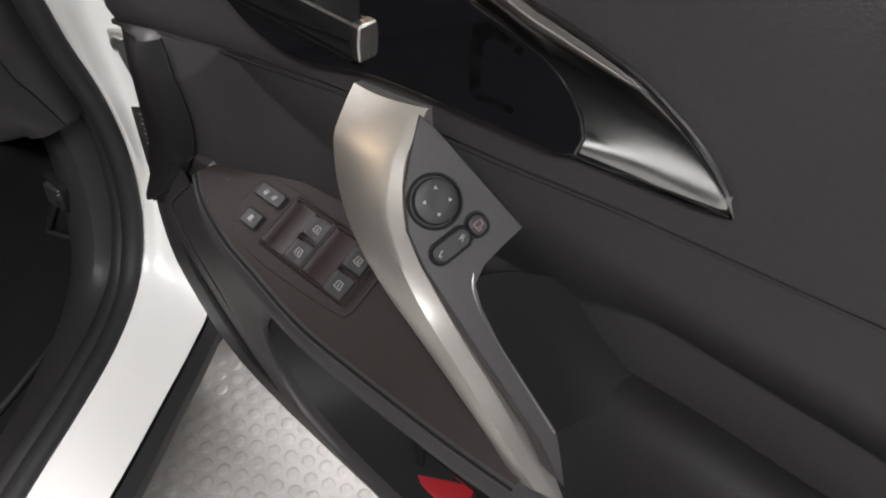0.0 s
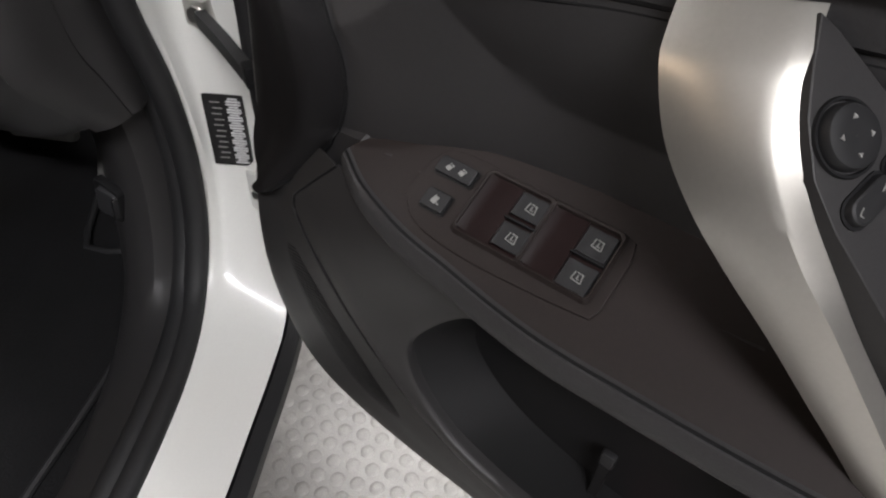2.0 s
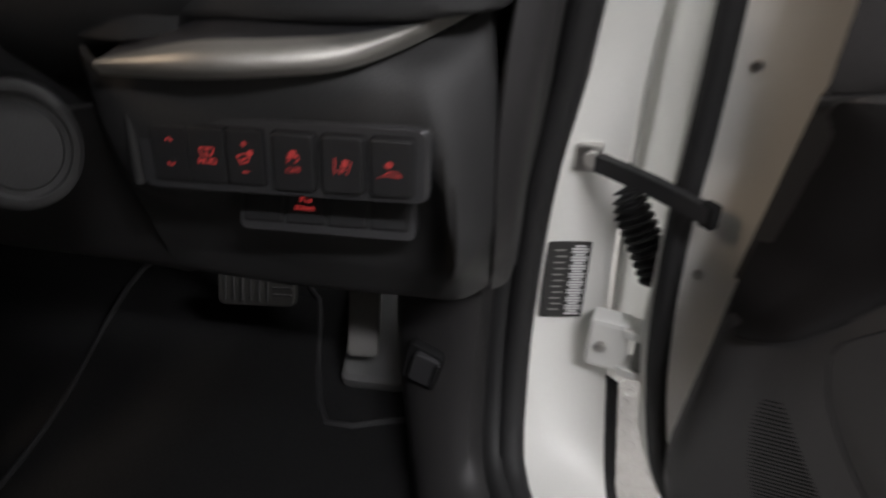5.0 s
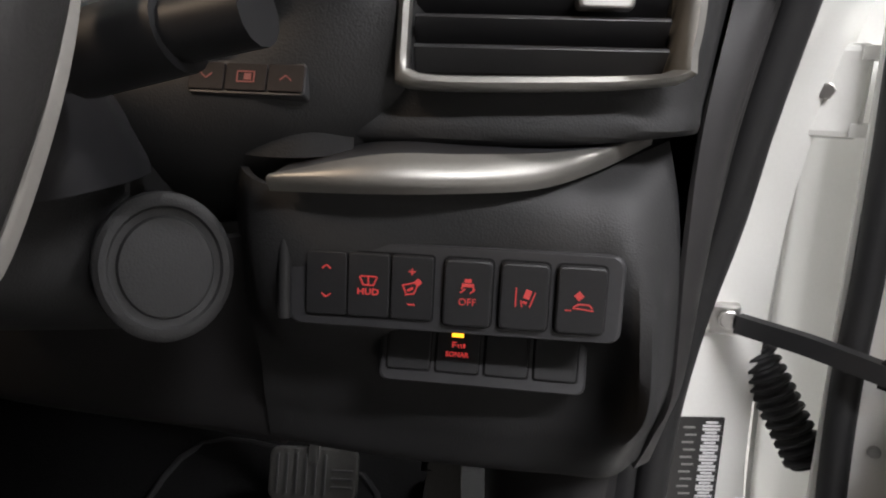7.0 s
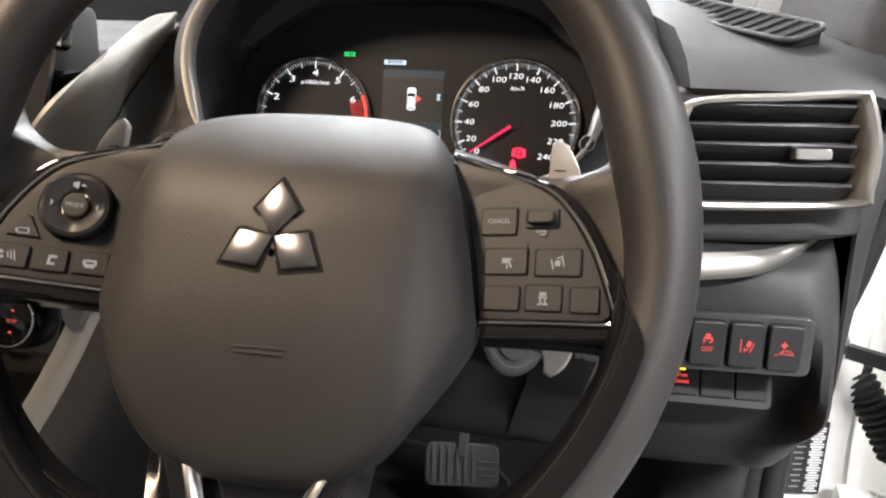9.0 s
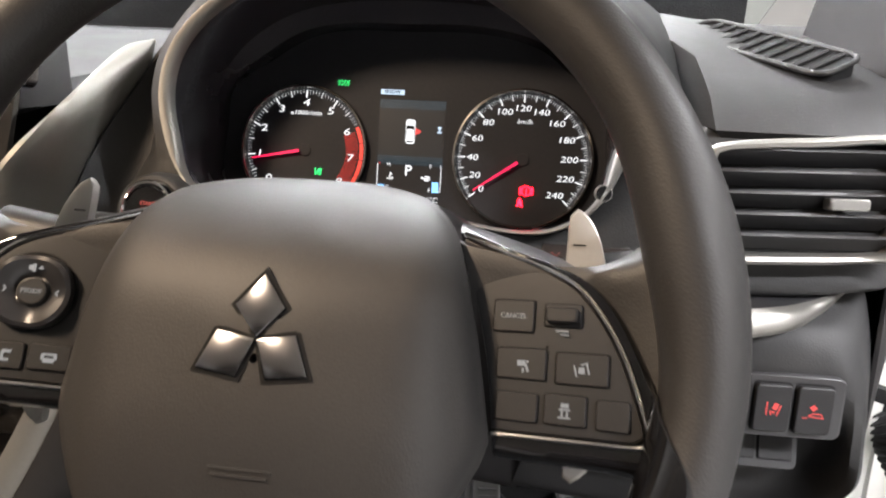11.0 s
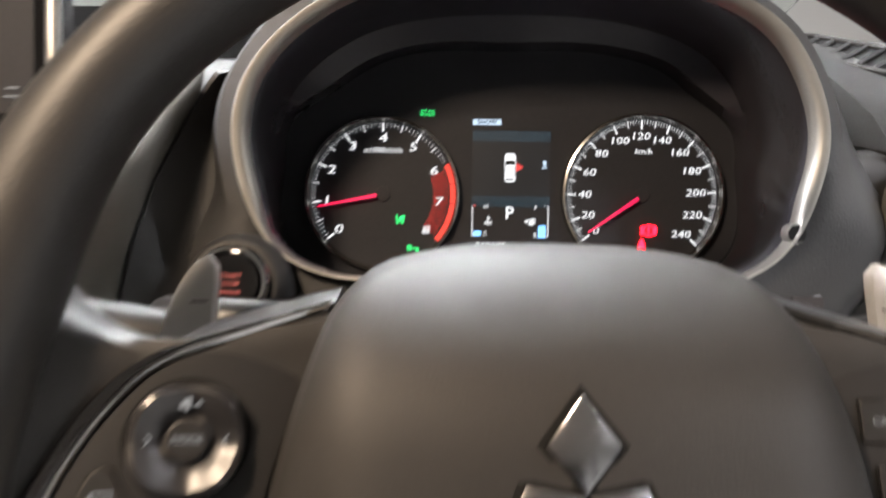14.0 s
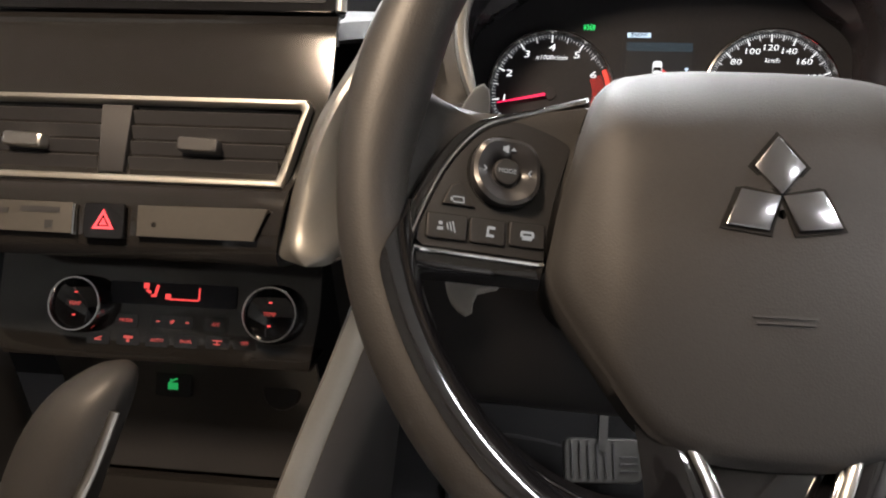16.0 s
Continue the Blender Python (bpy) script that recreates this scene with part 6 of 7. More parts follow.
holder = part("switch_holder", prism(rrect(0.166, 0.0435, 0.006), SM, -0.016, 0.0, 0.002), M_SMOOTH, dash, "dark switch holder")
part("holder_end", sweep([SM @ Vector((-0.0845, y, 0.0005)) for y in np.linspace(-0.019, 0.021, 8)], ring(0.0032, 10)), M_DASH, holder)
SF = SM @ Matrix.Translation((0, 0, 0.0002))
part("switch_gap", prism(rrect(0.0645, 0.0335, 0.002), SF @ pose(-0.0415, 0.0005, 0), -0.001, 0.0005), M_BLACK, holder)
for k, x in enumerate((-0.0628, -0.0418, -0.0203)):
    m = SF @ pose(x, 0.0005, 0)
    b = part("dash_switch", prism(rrect(0.0203, 0.0318, 0.0016), m, 0, 0.0026, 0.0007), M_BUTTON, holder)
    m = m @ Matrix.Translation((0, 0, 0.0028))
    if k == 0:
        icon(b, m, [(-0.0012, 0.0082, 0.0028, 0.0006, 40), (0.0012, 0.0082, 0.0028, 0.0006, -40), (-0.0012, -0.0060, 0.0028, 0.0006, -40), (0.0012, -0.0060, 0.0028, 0.0006, 40)], E_RED)
    elif k == 1:
        icon(b, m, [(0, 0.0046, 0.0078, 0.0006, 0), (-0.0034, 0.0022, 0.0006, 0.0048, 25), (0.0034, 0.0022, 0.0006, 0.0048, -25), (0, 0.0002, 0.0048, 0.0006, 0), (0, 0.0024, 0.0006, 0.0040, 0)], E_RED)
        lettering("HUD", m @ pose(0, -0.0032, 0.0001), 0.0044, E_RED, b, wide=1.15, bold=0.0001)
    else:
        icon(b, m, [(0, 0.0082, 0.0034, 0.0006, 0), (0, 0.0082, 0.0006, 0.0034, 0), (0, -0.0082, 0.0036, 0.0007, 0), (-0.001, 0.0022, 0.0068, 0.0006, 15), (-0.0036, -0.0006, 0.0006, 0.0044, 25), (0.002, -0.0006, 0.0006, 0.0044, -20), (-0.001, -0.0030, 0.0042, 0.0006, 10), (0.0030, 0.0030, 0.0030, 0.0030, 45), (-0.0006, -0.0006, 0.0030, 0.0012, 30)], E_RED)
for k, x in enumerate((0.0072, 0.0345, 0.0618)):
    m = SF @ pose(x, -0.0002, 0)
    part("switch_gap", prism(rrect(0.0252, 0.0350, 0.003), m, -0.001, 0.0005), M_BLACK, holder)
    b = part("dash_switch", prism(rrect(0.0234, 0.0330, 0.0028), m, 0, 0.0042, 0.0012), M_BUTTON, holder)
    m = m @ Matrix.Translation((0, 0, 0.0044))
    if k == 0:
        icon(b, m, [(0, 0.0064, 0.0034, 0.0018, 0), (0, 0.0042, 0.0060, 0.0016, 0), (-0.0024, 0.0014, 0.0030, 0.0007, 40), (0.0024, 0.0014, 0.0030, 0.0007, 40), (-0.0028, 0.0028, 0.0008, 0.0008, 0), (0.0028, 0.0028, 0.0008, 0.0008, 0)], E_RED)
        lettering("OFF", m @ pose(0, -0.0042, 0.0001), 0.0050, E_RED, b)
    elif k == 1:
        icon(b, m, [(-0.0040, 0, 0.0006, 0.0094, 0), (-0.0012, -0.0030, 0.0006, 0.0034, 12), (0.0016, 0.0016, 0.0030, 0.0044, -18), (0.0040, -0.0010, 0.0006, 0.0076, -18), (0.0004, -0.0024, 0.0020, 0.0012, -18)], E_RED)
    else:
        icon(b, m, [(0.0010, -0.0040, 0.0100, 0.0006, -6), (0.0010, -0.0016, 0.0056, 0.0006, 0), (-0.0024, -0.0024, 0.0024, 0.0006, 25), (0.0046, -0.0026, 0.0022, 0.0006, -40), (-0.0012, 0.0024, 0.0046, 0.0009, 0), (-0.0012, 0.0024, 0.0009, 0.0046, 0), (-0.0012, 0.0024, 0.0036, 0.0008, 45), (-0.0012, 0.0024, 0.0036, 0.0008, -45), (-0.0060, -0.0048, 0.0030, 0.0005, 0)], E_RED)
LM = basis((0.2530, 0.4130, 0.7965), (0.05, -1, 0.35))
row2 = part("switch_holder", prism(rrect(0.1135, 0.0345, 0.005), LM, -0.016, 0.0004, 0.0016), M_SMOOTH, dash, "dark lower switch holder")
for k in range(4):
    m = LM @ pose(-0.0405 + 0.0268 * k, 0.0025, 0.0004)
    part("switch_gap", prism(rrect(0.0250, 0.0275, 0.002), m, -0.001, 0.0004), M_BLACK, row2)
    b = part("dash_switch" if k == 1 else "switch_blank", prism(rrect(0.0236, 0.0260, 0.0018), m, 0, 0.0020, 0.0008), M_BUTTON, row2)
    if k == 1:
        m = m @ Matrix.Translation((0, 0, 0.0022))
        part("indicator", bar(-0.0004, 0.0080, 0.0064, 0.0030, m), E_AMBER, b, "lit amber indicator")
        icon(b, m, [(-0.0028, 0.0024, 0.0006, 0.0034, 0), (-0.0018, 0.0036, 0.0020, 0.0006, 0), (-0.0018, 0.0022, 0.0020, 0.0006, 0), (0.0002, 0.0018, 0.0006, 0.0020, 20), (0.0018, 0.0018, 0.0006, 0.0026, 20), (0.0034, 0.0020, 0.0012, 0.0022, 0)], E_RED)
        lettering("SONAR", m @ pose(-0.0002, -0.0030, 0.0001), 0.0038, E_RED, b, bold=0.0001)
# end of the dash beside the door
E1 = [(0.378, 0.470, 1.012), (0.360, 0.446, 0.925), (0.355, 0.430, 0.85), (0.357, 0.430, 0.778), (0.357, 0.460, 0.735), (0.356, 0.498, 0.688)]
E4 = [(0.400, 0.474, 1.012), (0.3895, 0.494, 0.925), (0.385, 0.515, 0.85), (0.377, 0.535, 0.778), (0.376, 0.548, 0.735), (0.375, 0.558, 0.688)]
E2 = [tuple(0.70 * np.array(a) + 0.30 * np.array(b) + (0.006, -0.006, 0)) for a, b in zip(E1, E4)]
E3 = [tuple(0.40 * np.array(a) + 0.60 * np.array(b) + (0.005, -0.006, 0)) for a, b in zip(E1, E4)]
part("dash_end", thick(grid(loft([E1, E2, E3], 40, 14)), 0.003), M_TRIM, dash, "dark plastic dash end cover")
part("panel_seam", sweep(spline(E3, 40), ring(0.0022, 6)), M_BLACK, dash)
part("end_lining", thick(grid(loft([E3, [tuple(0.5 * (np.array(a) + np.array(b)) + (0.004, -0.004, 0)) for a, b in zip(E3, E4)], E4], 40, 12)), 0.003), M_TRIM, body, "dark plastic pillar foot lining")
# knee panel under the column
knee = loft([[(-0.25, 0.42, 0.86), (-0.10, 0.41, 0.85), (0.06, 0.41, 0.85), (0.125, 0.405, 0.86)], [(-0.25, 0.45, 0.79), (-0.10, 0.45, 0.785), (0.06, 0.45, 0.785), (0.125, 0.44, 0.785)], [(-0.25, 0.48, 0.72), (-0.10, 0.485, 0.70), (0.06, 0.487, 0.692), (0.11, 0.486, 0.688)], [(-0.25, 0.58, 0.72), (-0.10, 0.58, 0.70), (0.06, 0.58, 0.695), (0.11, 0.58, 0.69)]], 24, 24)
part("knee_panel", thick(grid(knee), 0.004), M_TRIM, dash, "dark knee panel under the column")
# mirror down switch row right of the column
MS = basis((0.1405, 0.3745, 0.9395), (0, -0.93, 0.36))
ms = part("switch_plate", prism(rrect(0.056, 0.0155, 0.002), MS, -0.02, 0.0012, 0.0008), M_SMOOTH, dash, "small dark switch row")
for k, x in enumerate((-0.0190, 0.0, 0.0190)):
    m = MS @ pose(x, 0, 0.0012)
    b = part("dash_switch", prism(rrect(0.0170 if k != 1 else 0.0196, 0.0128, 0.001), m, 0, 0.0012, 0.0004), M_WARMTINT, ms)
    m = m @ Matrix.Translation((0, 0, 0.0014))
    if k == 1:
        icon(b, m, [(0, 0.0024, 0.0080, 0.0006, 0), (0, -0.0024, 0.0080, 0.0006, 0), (-0.0040, 0, 0.0006, 0.0048, 0), (0.0040, 0, 0.0006, 0.0048, 0), (0.0010, 0, 0.0034, 0.0030, 0)], E_FAINTRED)
    else:
        s = 1 if k else -1
        icon(b, m, [(-0.0014, 0, 0.0034, 0.0006, 40 * s), (0.0014, 0, 0.0034, 0.0006, -40 * s)], E_FAINTRED)
# start button
BM = basis((-0.1435, 0.3515, 0.9570), (0, -0.93, 0.37)) @ Matrix.Translation((0, 0, -0.004))
ang = np.linspace(0, 2 * math.pi, 49)[:-1]
part("button_surround", grid([[BM @ Vector((r * math.cos(a), r * math.sin(a), z)) for a in ang] for r, z in ((0.0190, -0.002), (0.0200, 0.0), (0.0222, 0.0), (0.0232, -0.0012), (0.0250, -0.0036), (0.0270, -0.0090), (0.0284, -0.0190), (0.0290, -0.0340), (0.0292, -0.0500))], True), M_DASH, dash, "dark button surround moulded into the dash", 60)
start = part("start_button", grid([[BM @ Vector((r * math.cos(a), r * math.sin(a), z)) for a in ang] for r, z in ((0.0195, -0.002), (0.0192, 0.0040), (0.0180, 0.0058), (0.0165, 0.0056), (0.0150, 0.0026), (0.0146, 0.0022))], True), M_CHROME, dash, "chrome ringed engine start button")
part("button_cap", grid([[BM @ Vector((r * math.cos(a), r * math.sin(a), z)) for a in ang] for r, z in ((0.0147, 0.000), (0.0146, 0.0034), (0.0138, 0.0042), (0.0070, 0.0040), (0.0004, 0.0039))], True), M_PIANO, start)
for k, (word, size) in enumerate((("START", 0.0036), ("STOP", 0.0036), ("ENGINE", 0.0030))):
    lettering(word, BM @ pose(0.0004, 0.0032 - 0.0041 * k, 0.0045), size, E_DIMRED, start)

# silver wing left of the wheel
WL = [(-0.184, 0.432, 1.064), (-0.194, 0.424, 1.058), (-0.197, 0.384, 1.036), (-0.197, 0.342, 1.014), (-0.203, 0.316, 0.995), (-0.215, 0.305, 0.971), (-0.2255, 0.296, 0.938), (-0.2320, 0.285, 0.905), (-0.2330, 0.278, 0.892)]
WRt = [(-0.173, 0.440, 1.061), (-0.181, 0.436, 1.050), (-0.190, 0.425, 1.030), (-0.196, 0.402, 1.007), (-0.197, 0.380, 0.988), (-0.198, 0.358, 0.965), (-0.200, 0.338, 0.930), (-0.203, 0.314, 0.892), (-0.214, 0.291, 0.882)]
cst = [tuple(0.5 * (np.array(a) + np.array(b)) + (0.006, -0.002, 0.002)) for a, b in zip(WL, WRt)]
tip, top = [(-0.226, 0.278, 0.883)], [(-0.180, 0.440, 1.064)]
wing = thick(grid(loft([top + [(x - 0.014, y + 0.012, z - 0.006) for x, y, z in WL[1:]] + tip, top + WL[1:] + tip, top + cst[1:] + tip, top + WRt[1:] + tip], 46, 18)), 0.003)
part("wing_trim", wing, M_DASHSILVER, dash, "satin silver dash wing trim")

# dark fascia between the wing and the cluster hood
hood_side = [cp(-0.150, 0.068, 0.040), cp(-0.155, 0.060, 0.028), cp(-0.165, 0.040, 0.028), cp(-0.170, 0.015, 0.034), cp(-0.168, -0.010, 0.044), cp(-0.163, -0.035, 0.058), cp(-0.155, -0.060, 0.072), cp(-0.145, -0.085, 0.078), cp(-0.130, -0.115, 0.074)]
between = [tuple(0.5 * (np.array(a) + np.array(b)) + (0, 0.012, -0.004)) for a, b in zip(WRt, hood_side)]
part("fascia_side", thick(grid(loft([WRt, between, hood_side], 30, 12)), 0.003), M_DASH, dash, "dark fascia beside the cluster")

# ---- centre of the dash ----
# gloss panel: tilted face with both outlets and the lamp row
GN = (0, -0.932, 0.362)


def gp(x, z):
    return (x, 0.306 + 0.39 * (z - 0.928), z)


top = [[(CX + s, 0.350 + 0.39 * 0.0, 1.030) for s in np.linspace(-0.150, 0.140, 6)], [gp(CX + s, 1.018) for s in np.linspace(-0.148, 0.138, 6)], [gp(CX + s, 0.975) for s in np.linspace(-0.140, 0.136, 6)], [gp(CX + s, 0.930) for s in np.linspace(-0.122, 0.121, 6)], [(CX + s, 0.299, 0.915) for s in np.linspace(-0.118, 0.117, 6)], [(CX + s, 0.291, 0.888) for s in np.linspace(-0.116, 0.114, 6)], [(CX + s, 0.300, 0.880) for s in np.linspace(-0.116, 0.114, 6)], [(CX + s, 0.352, 0.872) for s in np.linspace(-0.116, 0.114, 6)]]
part("centre_panel", thick(grid(loft([[tuple(np.array(p) + (0, 0.008 if 0 < i < 4 else 0.0, 0)) for p in c] for i, c in enumerate(top)], 20, 50)), 0.004), M_STACK, dash, "gloss black centre panel")
GM = basis(gp(CX, 0.9515), GN)


def g2(x, z):
    q = GM.inverted() @ Vector(gp(x, z))
    return (q.x, q.y)


fr = [g2(CX - 0.1255, 0.9755), g2(CX - 0.112, 0.9265), g2(CX + 0.112, 0.9265), g2(CX + 0.1265, 0.9755)]
fr = polyline(fr + [fr[0]], 81)[:-1]
rows = []
for f, h in ((-0.0030, -0.010), (-0.0028, 0.002), (-0.0012, 0.0036), (0.0012, 0.0034), (0.0022, 0.001), (0.0022, -0.008)):
    row = []
    for x, y in fr:
        kx, ky = 1 + f / 0.12, 1 + f / 0.026
        row.append(GM @ Vector((x * kx, y * ky, h)))
    rows.append(row)
vent = part("centre_outlet", grid(rows, True), M_DASHSILVER, dash, "satin silver framed centre air outlets", 50)
part("outlet_back", prism([(x * 0.985, y * 0.93) for x, y in fr], GM, -0.0088, -0.007), M_BLACK, vent)
part("outlet_post", prism([(-0.0105, 0.022), (-0.0085, -0.022), (0.0085, -0.022), (0.0105, 0.022)], GM, -0.007, 0.0004, 0.001), M_SMOOTH, vent)
for s in (-1, 1):
    for k in range(4):
        y = -0.0155 + 0.0102 * k
        ln = 0.098 + 0.0035 * k
        part("slat", box(GM @ pose(s * (0.0105 + ln / 2), y, -0.0025, 26, 0, 0), (ln, 0.0082, 0.0016), 0.0005), M_SMOOTH, vent)
    part("outlet_tab", box(GM @ pose(s * 0.058, -0.004, 0.0028, 0, 0, -2), (0.027, 0.0090, 0.008), 0.002), M_STEEL if s < 0 else M_SMOOTH, vent, "outlet tab")
HM = basis((CX + 0.006, 0.2880, 0.9030), (0, -0.96, 0.28))
hz = part("hazard_switch", prism(rrect(0.026, 0.022, 0.002), HM @ pose(0.0, 0.0, 0), 0, 0.0022, 0.0006), M_PIANO, dash, "black hazard switch with a lit red triangle")
tri_rows = [[HM @ Vector((r * math.cos(radians(a)), r * math.sin(radians(a)) - 0.001, 0.0026)) for a in (90, 210, 330)] for r in (0.0082, 0.0050)]
part("triangle", thick(grid(tri_rows, True), 0.0002), E_HAZARD, hz)
part("triangle", flat([(0, 0.0022), (-0.0024, -0.0022), (0.0024, -0.0022)], HM @ Matrix.Translation((0, -0.0005, 0.0026))), E_HAZARD, hz)
sens = part("sensor_plate", prism([(0.021, 0.0105), (0.103, 0.0115), (0.095, -0.0085), (0.021, -0.0085)], HM, 0, 0.0016, 0.0006), M_PLATE, dash, "plain dark filler plate")
part("hole", prism(ring(0.0016, 12), HM @ pose(0.032, -0.001, 0.0016), 0, 0.0003), M_BLACK, sens)
airb = part("lamp_plate", prism([(-0.021, 0.0105), (-0.103, 0.0105), (-0.095, -0.0085), (-0.021, -0.0085)], HM, 0, 0.0016, 0.0006), M_PLATE, dash, "dark lamp plate with faint marks")
icon(airb, HM @ Matrix.Translation((0, 0, 0.0018)), [(-0.042, 0.0055, 0.026, 0.0034, 0), (-0.036, -0.0035, 0.005, 0.005, 0), (-0.066, 0.004, 0.006, 0.003, 0)], M_SMOOTH)
part("switch_edge", box(HM @ pose(-0.0195, 0, 0.001), (0.0012, 0.019, 0.003), 0.0004), M_CHROME, dash)

# climate panel
AN = (0, -0.94, 0.34)
CLM = basis((CX, 0.3460, 0.8265), AN)
rows = loft([[(CX + s, 0.365, 0.878) for s in np.linspace(-0.122, 0.122, 5)], [(CX + s, 0.3585, 0.862) for s in np.linspace(-0.122, 0.122, 5)], [(CX + s, 0.346, 0.8265) for s in np.linspace(-0.122, 0.122, 5)], [(CX + s, 0.335, 0.795) for s in np.linspace(-0.118, 0.118, 5)], [(CX + s, 0.342, 0.785) for s in np.linspace(-0.116, 0.116, 5)], [(CX + s, 0.385, 0.78) for s in np.linspace(-0.114, 0.114, 5)]], 16, 30)
part("climate_panel", thick(grid(rows), 0.004), M_STACK, dash, "gloss black climate panel")
part("panel_line", sweep([(CX - 0.118, 0.2925, 0.8835), (CX, 0.2915, 0.8835), (CX + 0.113, 0.2925, 0.8835)], ring(0.0010, 6)), M_DARKCHROME, dash)
climate_display = part("climate_display", prism(rrect(0.096, 0.0165, 0.002), CLM @ pose(0.013, 0.0095, 0.0006), 0, 0.0006), M_FACE, dash, "dark climate display with red segments")
dmm = CLM @ pose(0.0185, 0.0110, 0.0014)
icon(climate_display, dmm, [(-0.026, 0.004, 0.004, 0.004, 0), (-0.024, 0.000, 0.004, 0.002, -30), (-0.018, 0.001, 0.0022, 0.008, -15), (-0.020, -0.0030, 0.004, 0.0018, 0), (-0.009, -0.0032, 0.0040, 0.0040, 0), (0.003, -0.0050, 0.022, 0.0012, 0), (0.0145, -0.0005, 0.0010, 0.0090, 0)], E_RED)
for s in (-1, 1):
    m = CLM @ pose(s * 0.0722 + 0.0182, -0.0006, 0.0)
    kn = part("climate_knob", grid([[m @ Vector((r * math.cos(a), r * math.sin(a), z)) for a in ang] for r, z in ((0.0212, 0), (0.0208, 0.010), (0.0196, 0.0135), (0.0180, 0.0135), (0.0172, 0.0118))], True), M_DARKCHROME, dash, "dark chrome ringed climate knob")
    part("knob_face", grid([[m @ Vector((r * math.cos(a), r * math.sin(a), z)) for a in ang] for r, z in ((0.0176, 0.006), (0.0174, 0.0116), (0.0160, 0.0122), (0.0004, 0.0122))], True), M_PIANO, kn)
    lettering("TEMP", m @ pose(0, 0, 0.0126), 0.0040, E_DIMRED, kn)
    icon(kn, m @ Matrix.Translation((0, 0, 0.0125)), [(0, 0.0082, 0.0024, 0.0012, 0), (0, -0.0082, 0.0024, 0.0012, 0)], E_RED)
    part("knob_ring", sweep([m @ Vector((0.0190 * math.cos(a), 0.0190 * math.sin(a), 0.0136)) for a in ang], ring(0.0009, 6), True, up=AN), M_CHROME, kn)
keys = [(-0.0209, -0.0110, "MODE"), (0.0471, -0.0106, "A/C"), (0.0038, -0.0242, "AUTO"), (0.0259, -0.0238, "DUAL"), (0.0696, -0.0226, "OFF")]
for x, y, word in keys:
    b = part("climate_key", prism(rrect(0.0180, 0.0100, 0.0015), CLM @ pose(x, y, 0.0), 0, 0.0007, 0.0003), M_PIANO, dash)
    lettering(word, CLM @ pose(x, y, 0.0010), 0.0036, E_DIMRED, b)
for x, y, bars_ in ((-0.0411, -0.0246, [(0, 0, 0.0060, 0.0008, 20), (0, -0.0014, 0.0050, 0.0008, 0)]), (-0.0182, -0.0240, [(0, 0.0010, 0.0070, 0.0020, 0), (0, -0.0014, 0.0024, 0.0024, 0)]), (0.0491, -0.0233, [(0, 0.0014, 0.0070, 0.0008, 0), (0, -0.0012, 0.0050, 0.0008, 0), (0, 0, 0.0008, 0.0040, 0)]), (0.0139, -0.0104, [(0, 0, 0.0022, 0.0022, 20), (0.0012, 0.0010, 0.0016, 0.0012, 0), (-0.0105, 0, 0.0026, 0.0010, 0), (0.0115, 0, 0.0026, 0.0010, 0)])):
    b = part("climate_key", prism(rrect(0.032 if len(bars_) > 3 else 0.018, 0.0100, 0.0015), CLM @ pose(x, y, 0.0), 0, 0.0007, 0.0003), M_PIANO, dash)
    icon(b, CLM @ pose(x, y, 0.0010), bars_, E_DIMRED)

# ---- centre console ----
console = thing("centre_console", (CX, 0.10, 0.40), "black centre console with silver side rails", "centre console")
part("console_front", thick(grid(loft([[(CX - 0.11, 0.375, 0.785), (CX + 0.11, 0.375, 0.785)], [(CX - 0.11, 0.388, 0.75), (CX + 0.11, 0.388, 0.75)], [(CX - 0.11, 0.40, 0.70), (CX + 0.11, 0.40, 0.70)], [(CX - 0.11, 0.395, 0.66), (CX + 0.11, 0.395, 0.66)]], 6, 14)), 0.003), M_SMOOTH, console)
part("console_tray", thick(grid([[(x, y, 0.655 - 0.02 * (0.4 - y)) for x in np.linspace(CX - 0.13, CX + 0.12, 8)] for y in np.linspace(0.40, -0.6, 16)]), 0.004), M_STACK, console, "black console tray")
sk = basis((CX - 0.011, 0.383, 0.7470), (0, -0.97, 0.24))
seat_lamp = part("heater_switch", prism(rrect(0.030, 0.022, 0.002), sk, -0.003, 0.002, 0.0006), M_BUTTON, console, "black switch with a lit green symbol")
icon(seat_lamp, sk @ Matrix.Translation((0, 0, 0.0022)), [(0, -0.002, 0.0085, 0.0055, 0), (0.001, 0.0032, 0.0055, 0.0016, 25), (-0.002, 0.0022, 0.0014, 0.0034, 0)], E_GREENDIM)
for x in (CX + 0.023, CX + 0.040):
    part("socket_mark", bar(x, 0, 0.0065, 0.0018, basis((0, 0.3925, 0.7320), (0, -0.97, 0.24))), M_PRINTDIM, console)
part("socket_cap", prism(ring(0.016, 24), basis((CX + 0.078, 0.389, 0.744), (0, -0.97, 0.24)), -0.003, 0.004, 0.002), M_SMOOTH, console)
RA = [(-0.203, 0.326, 0.856), (-0.2105, 0.314, 0.832), (-0.219, 0.300, 0.806), (-0.232, 0.272, 0.768), (-0.243, 0.230, 0.728), (-0.250, 0.170, 0.695), (-0.252, 0.06, 0.672), (-0.252, -0.6, 0.66)]
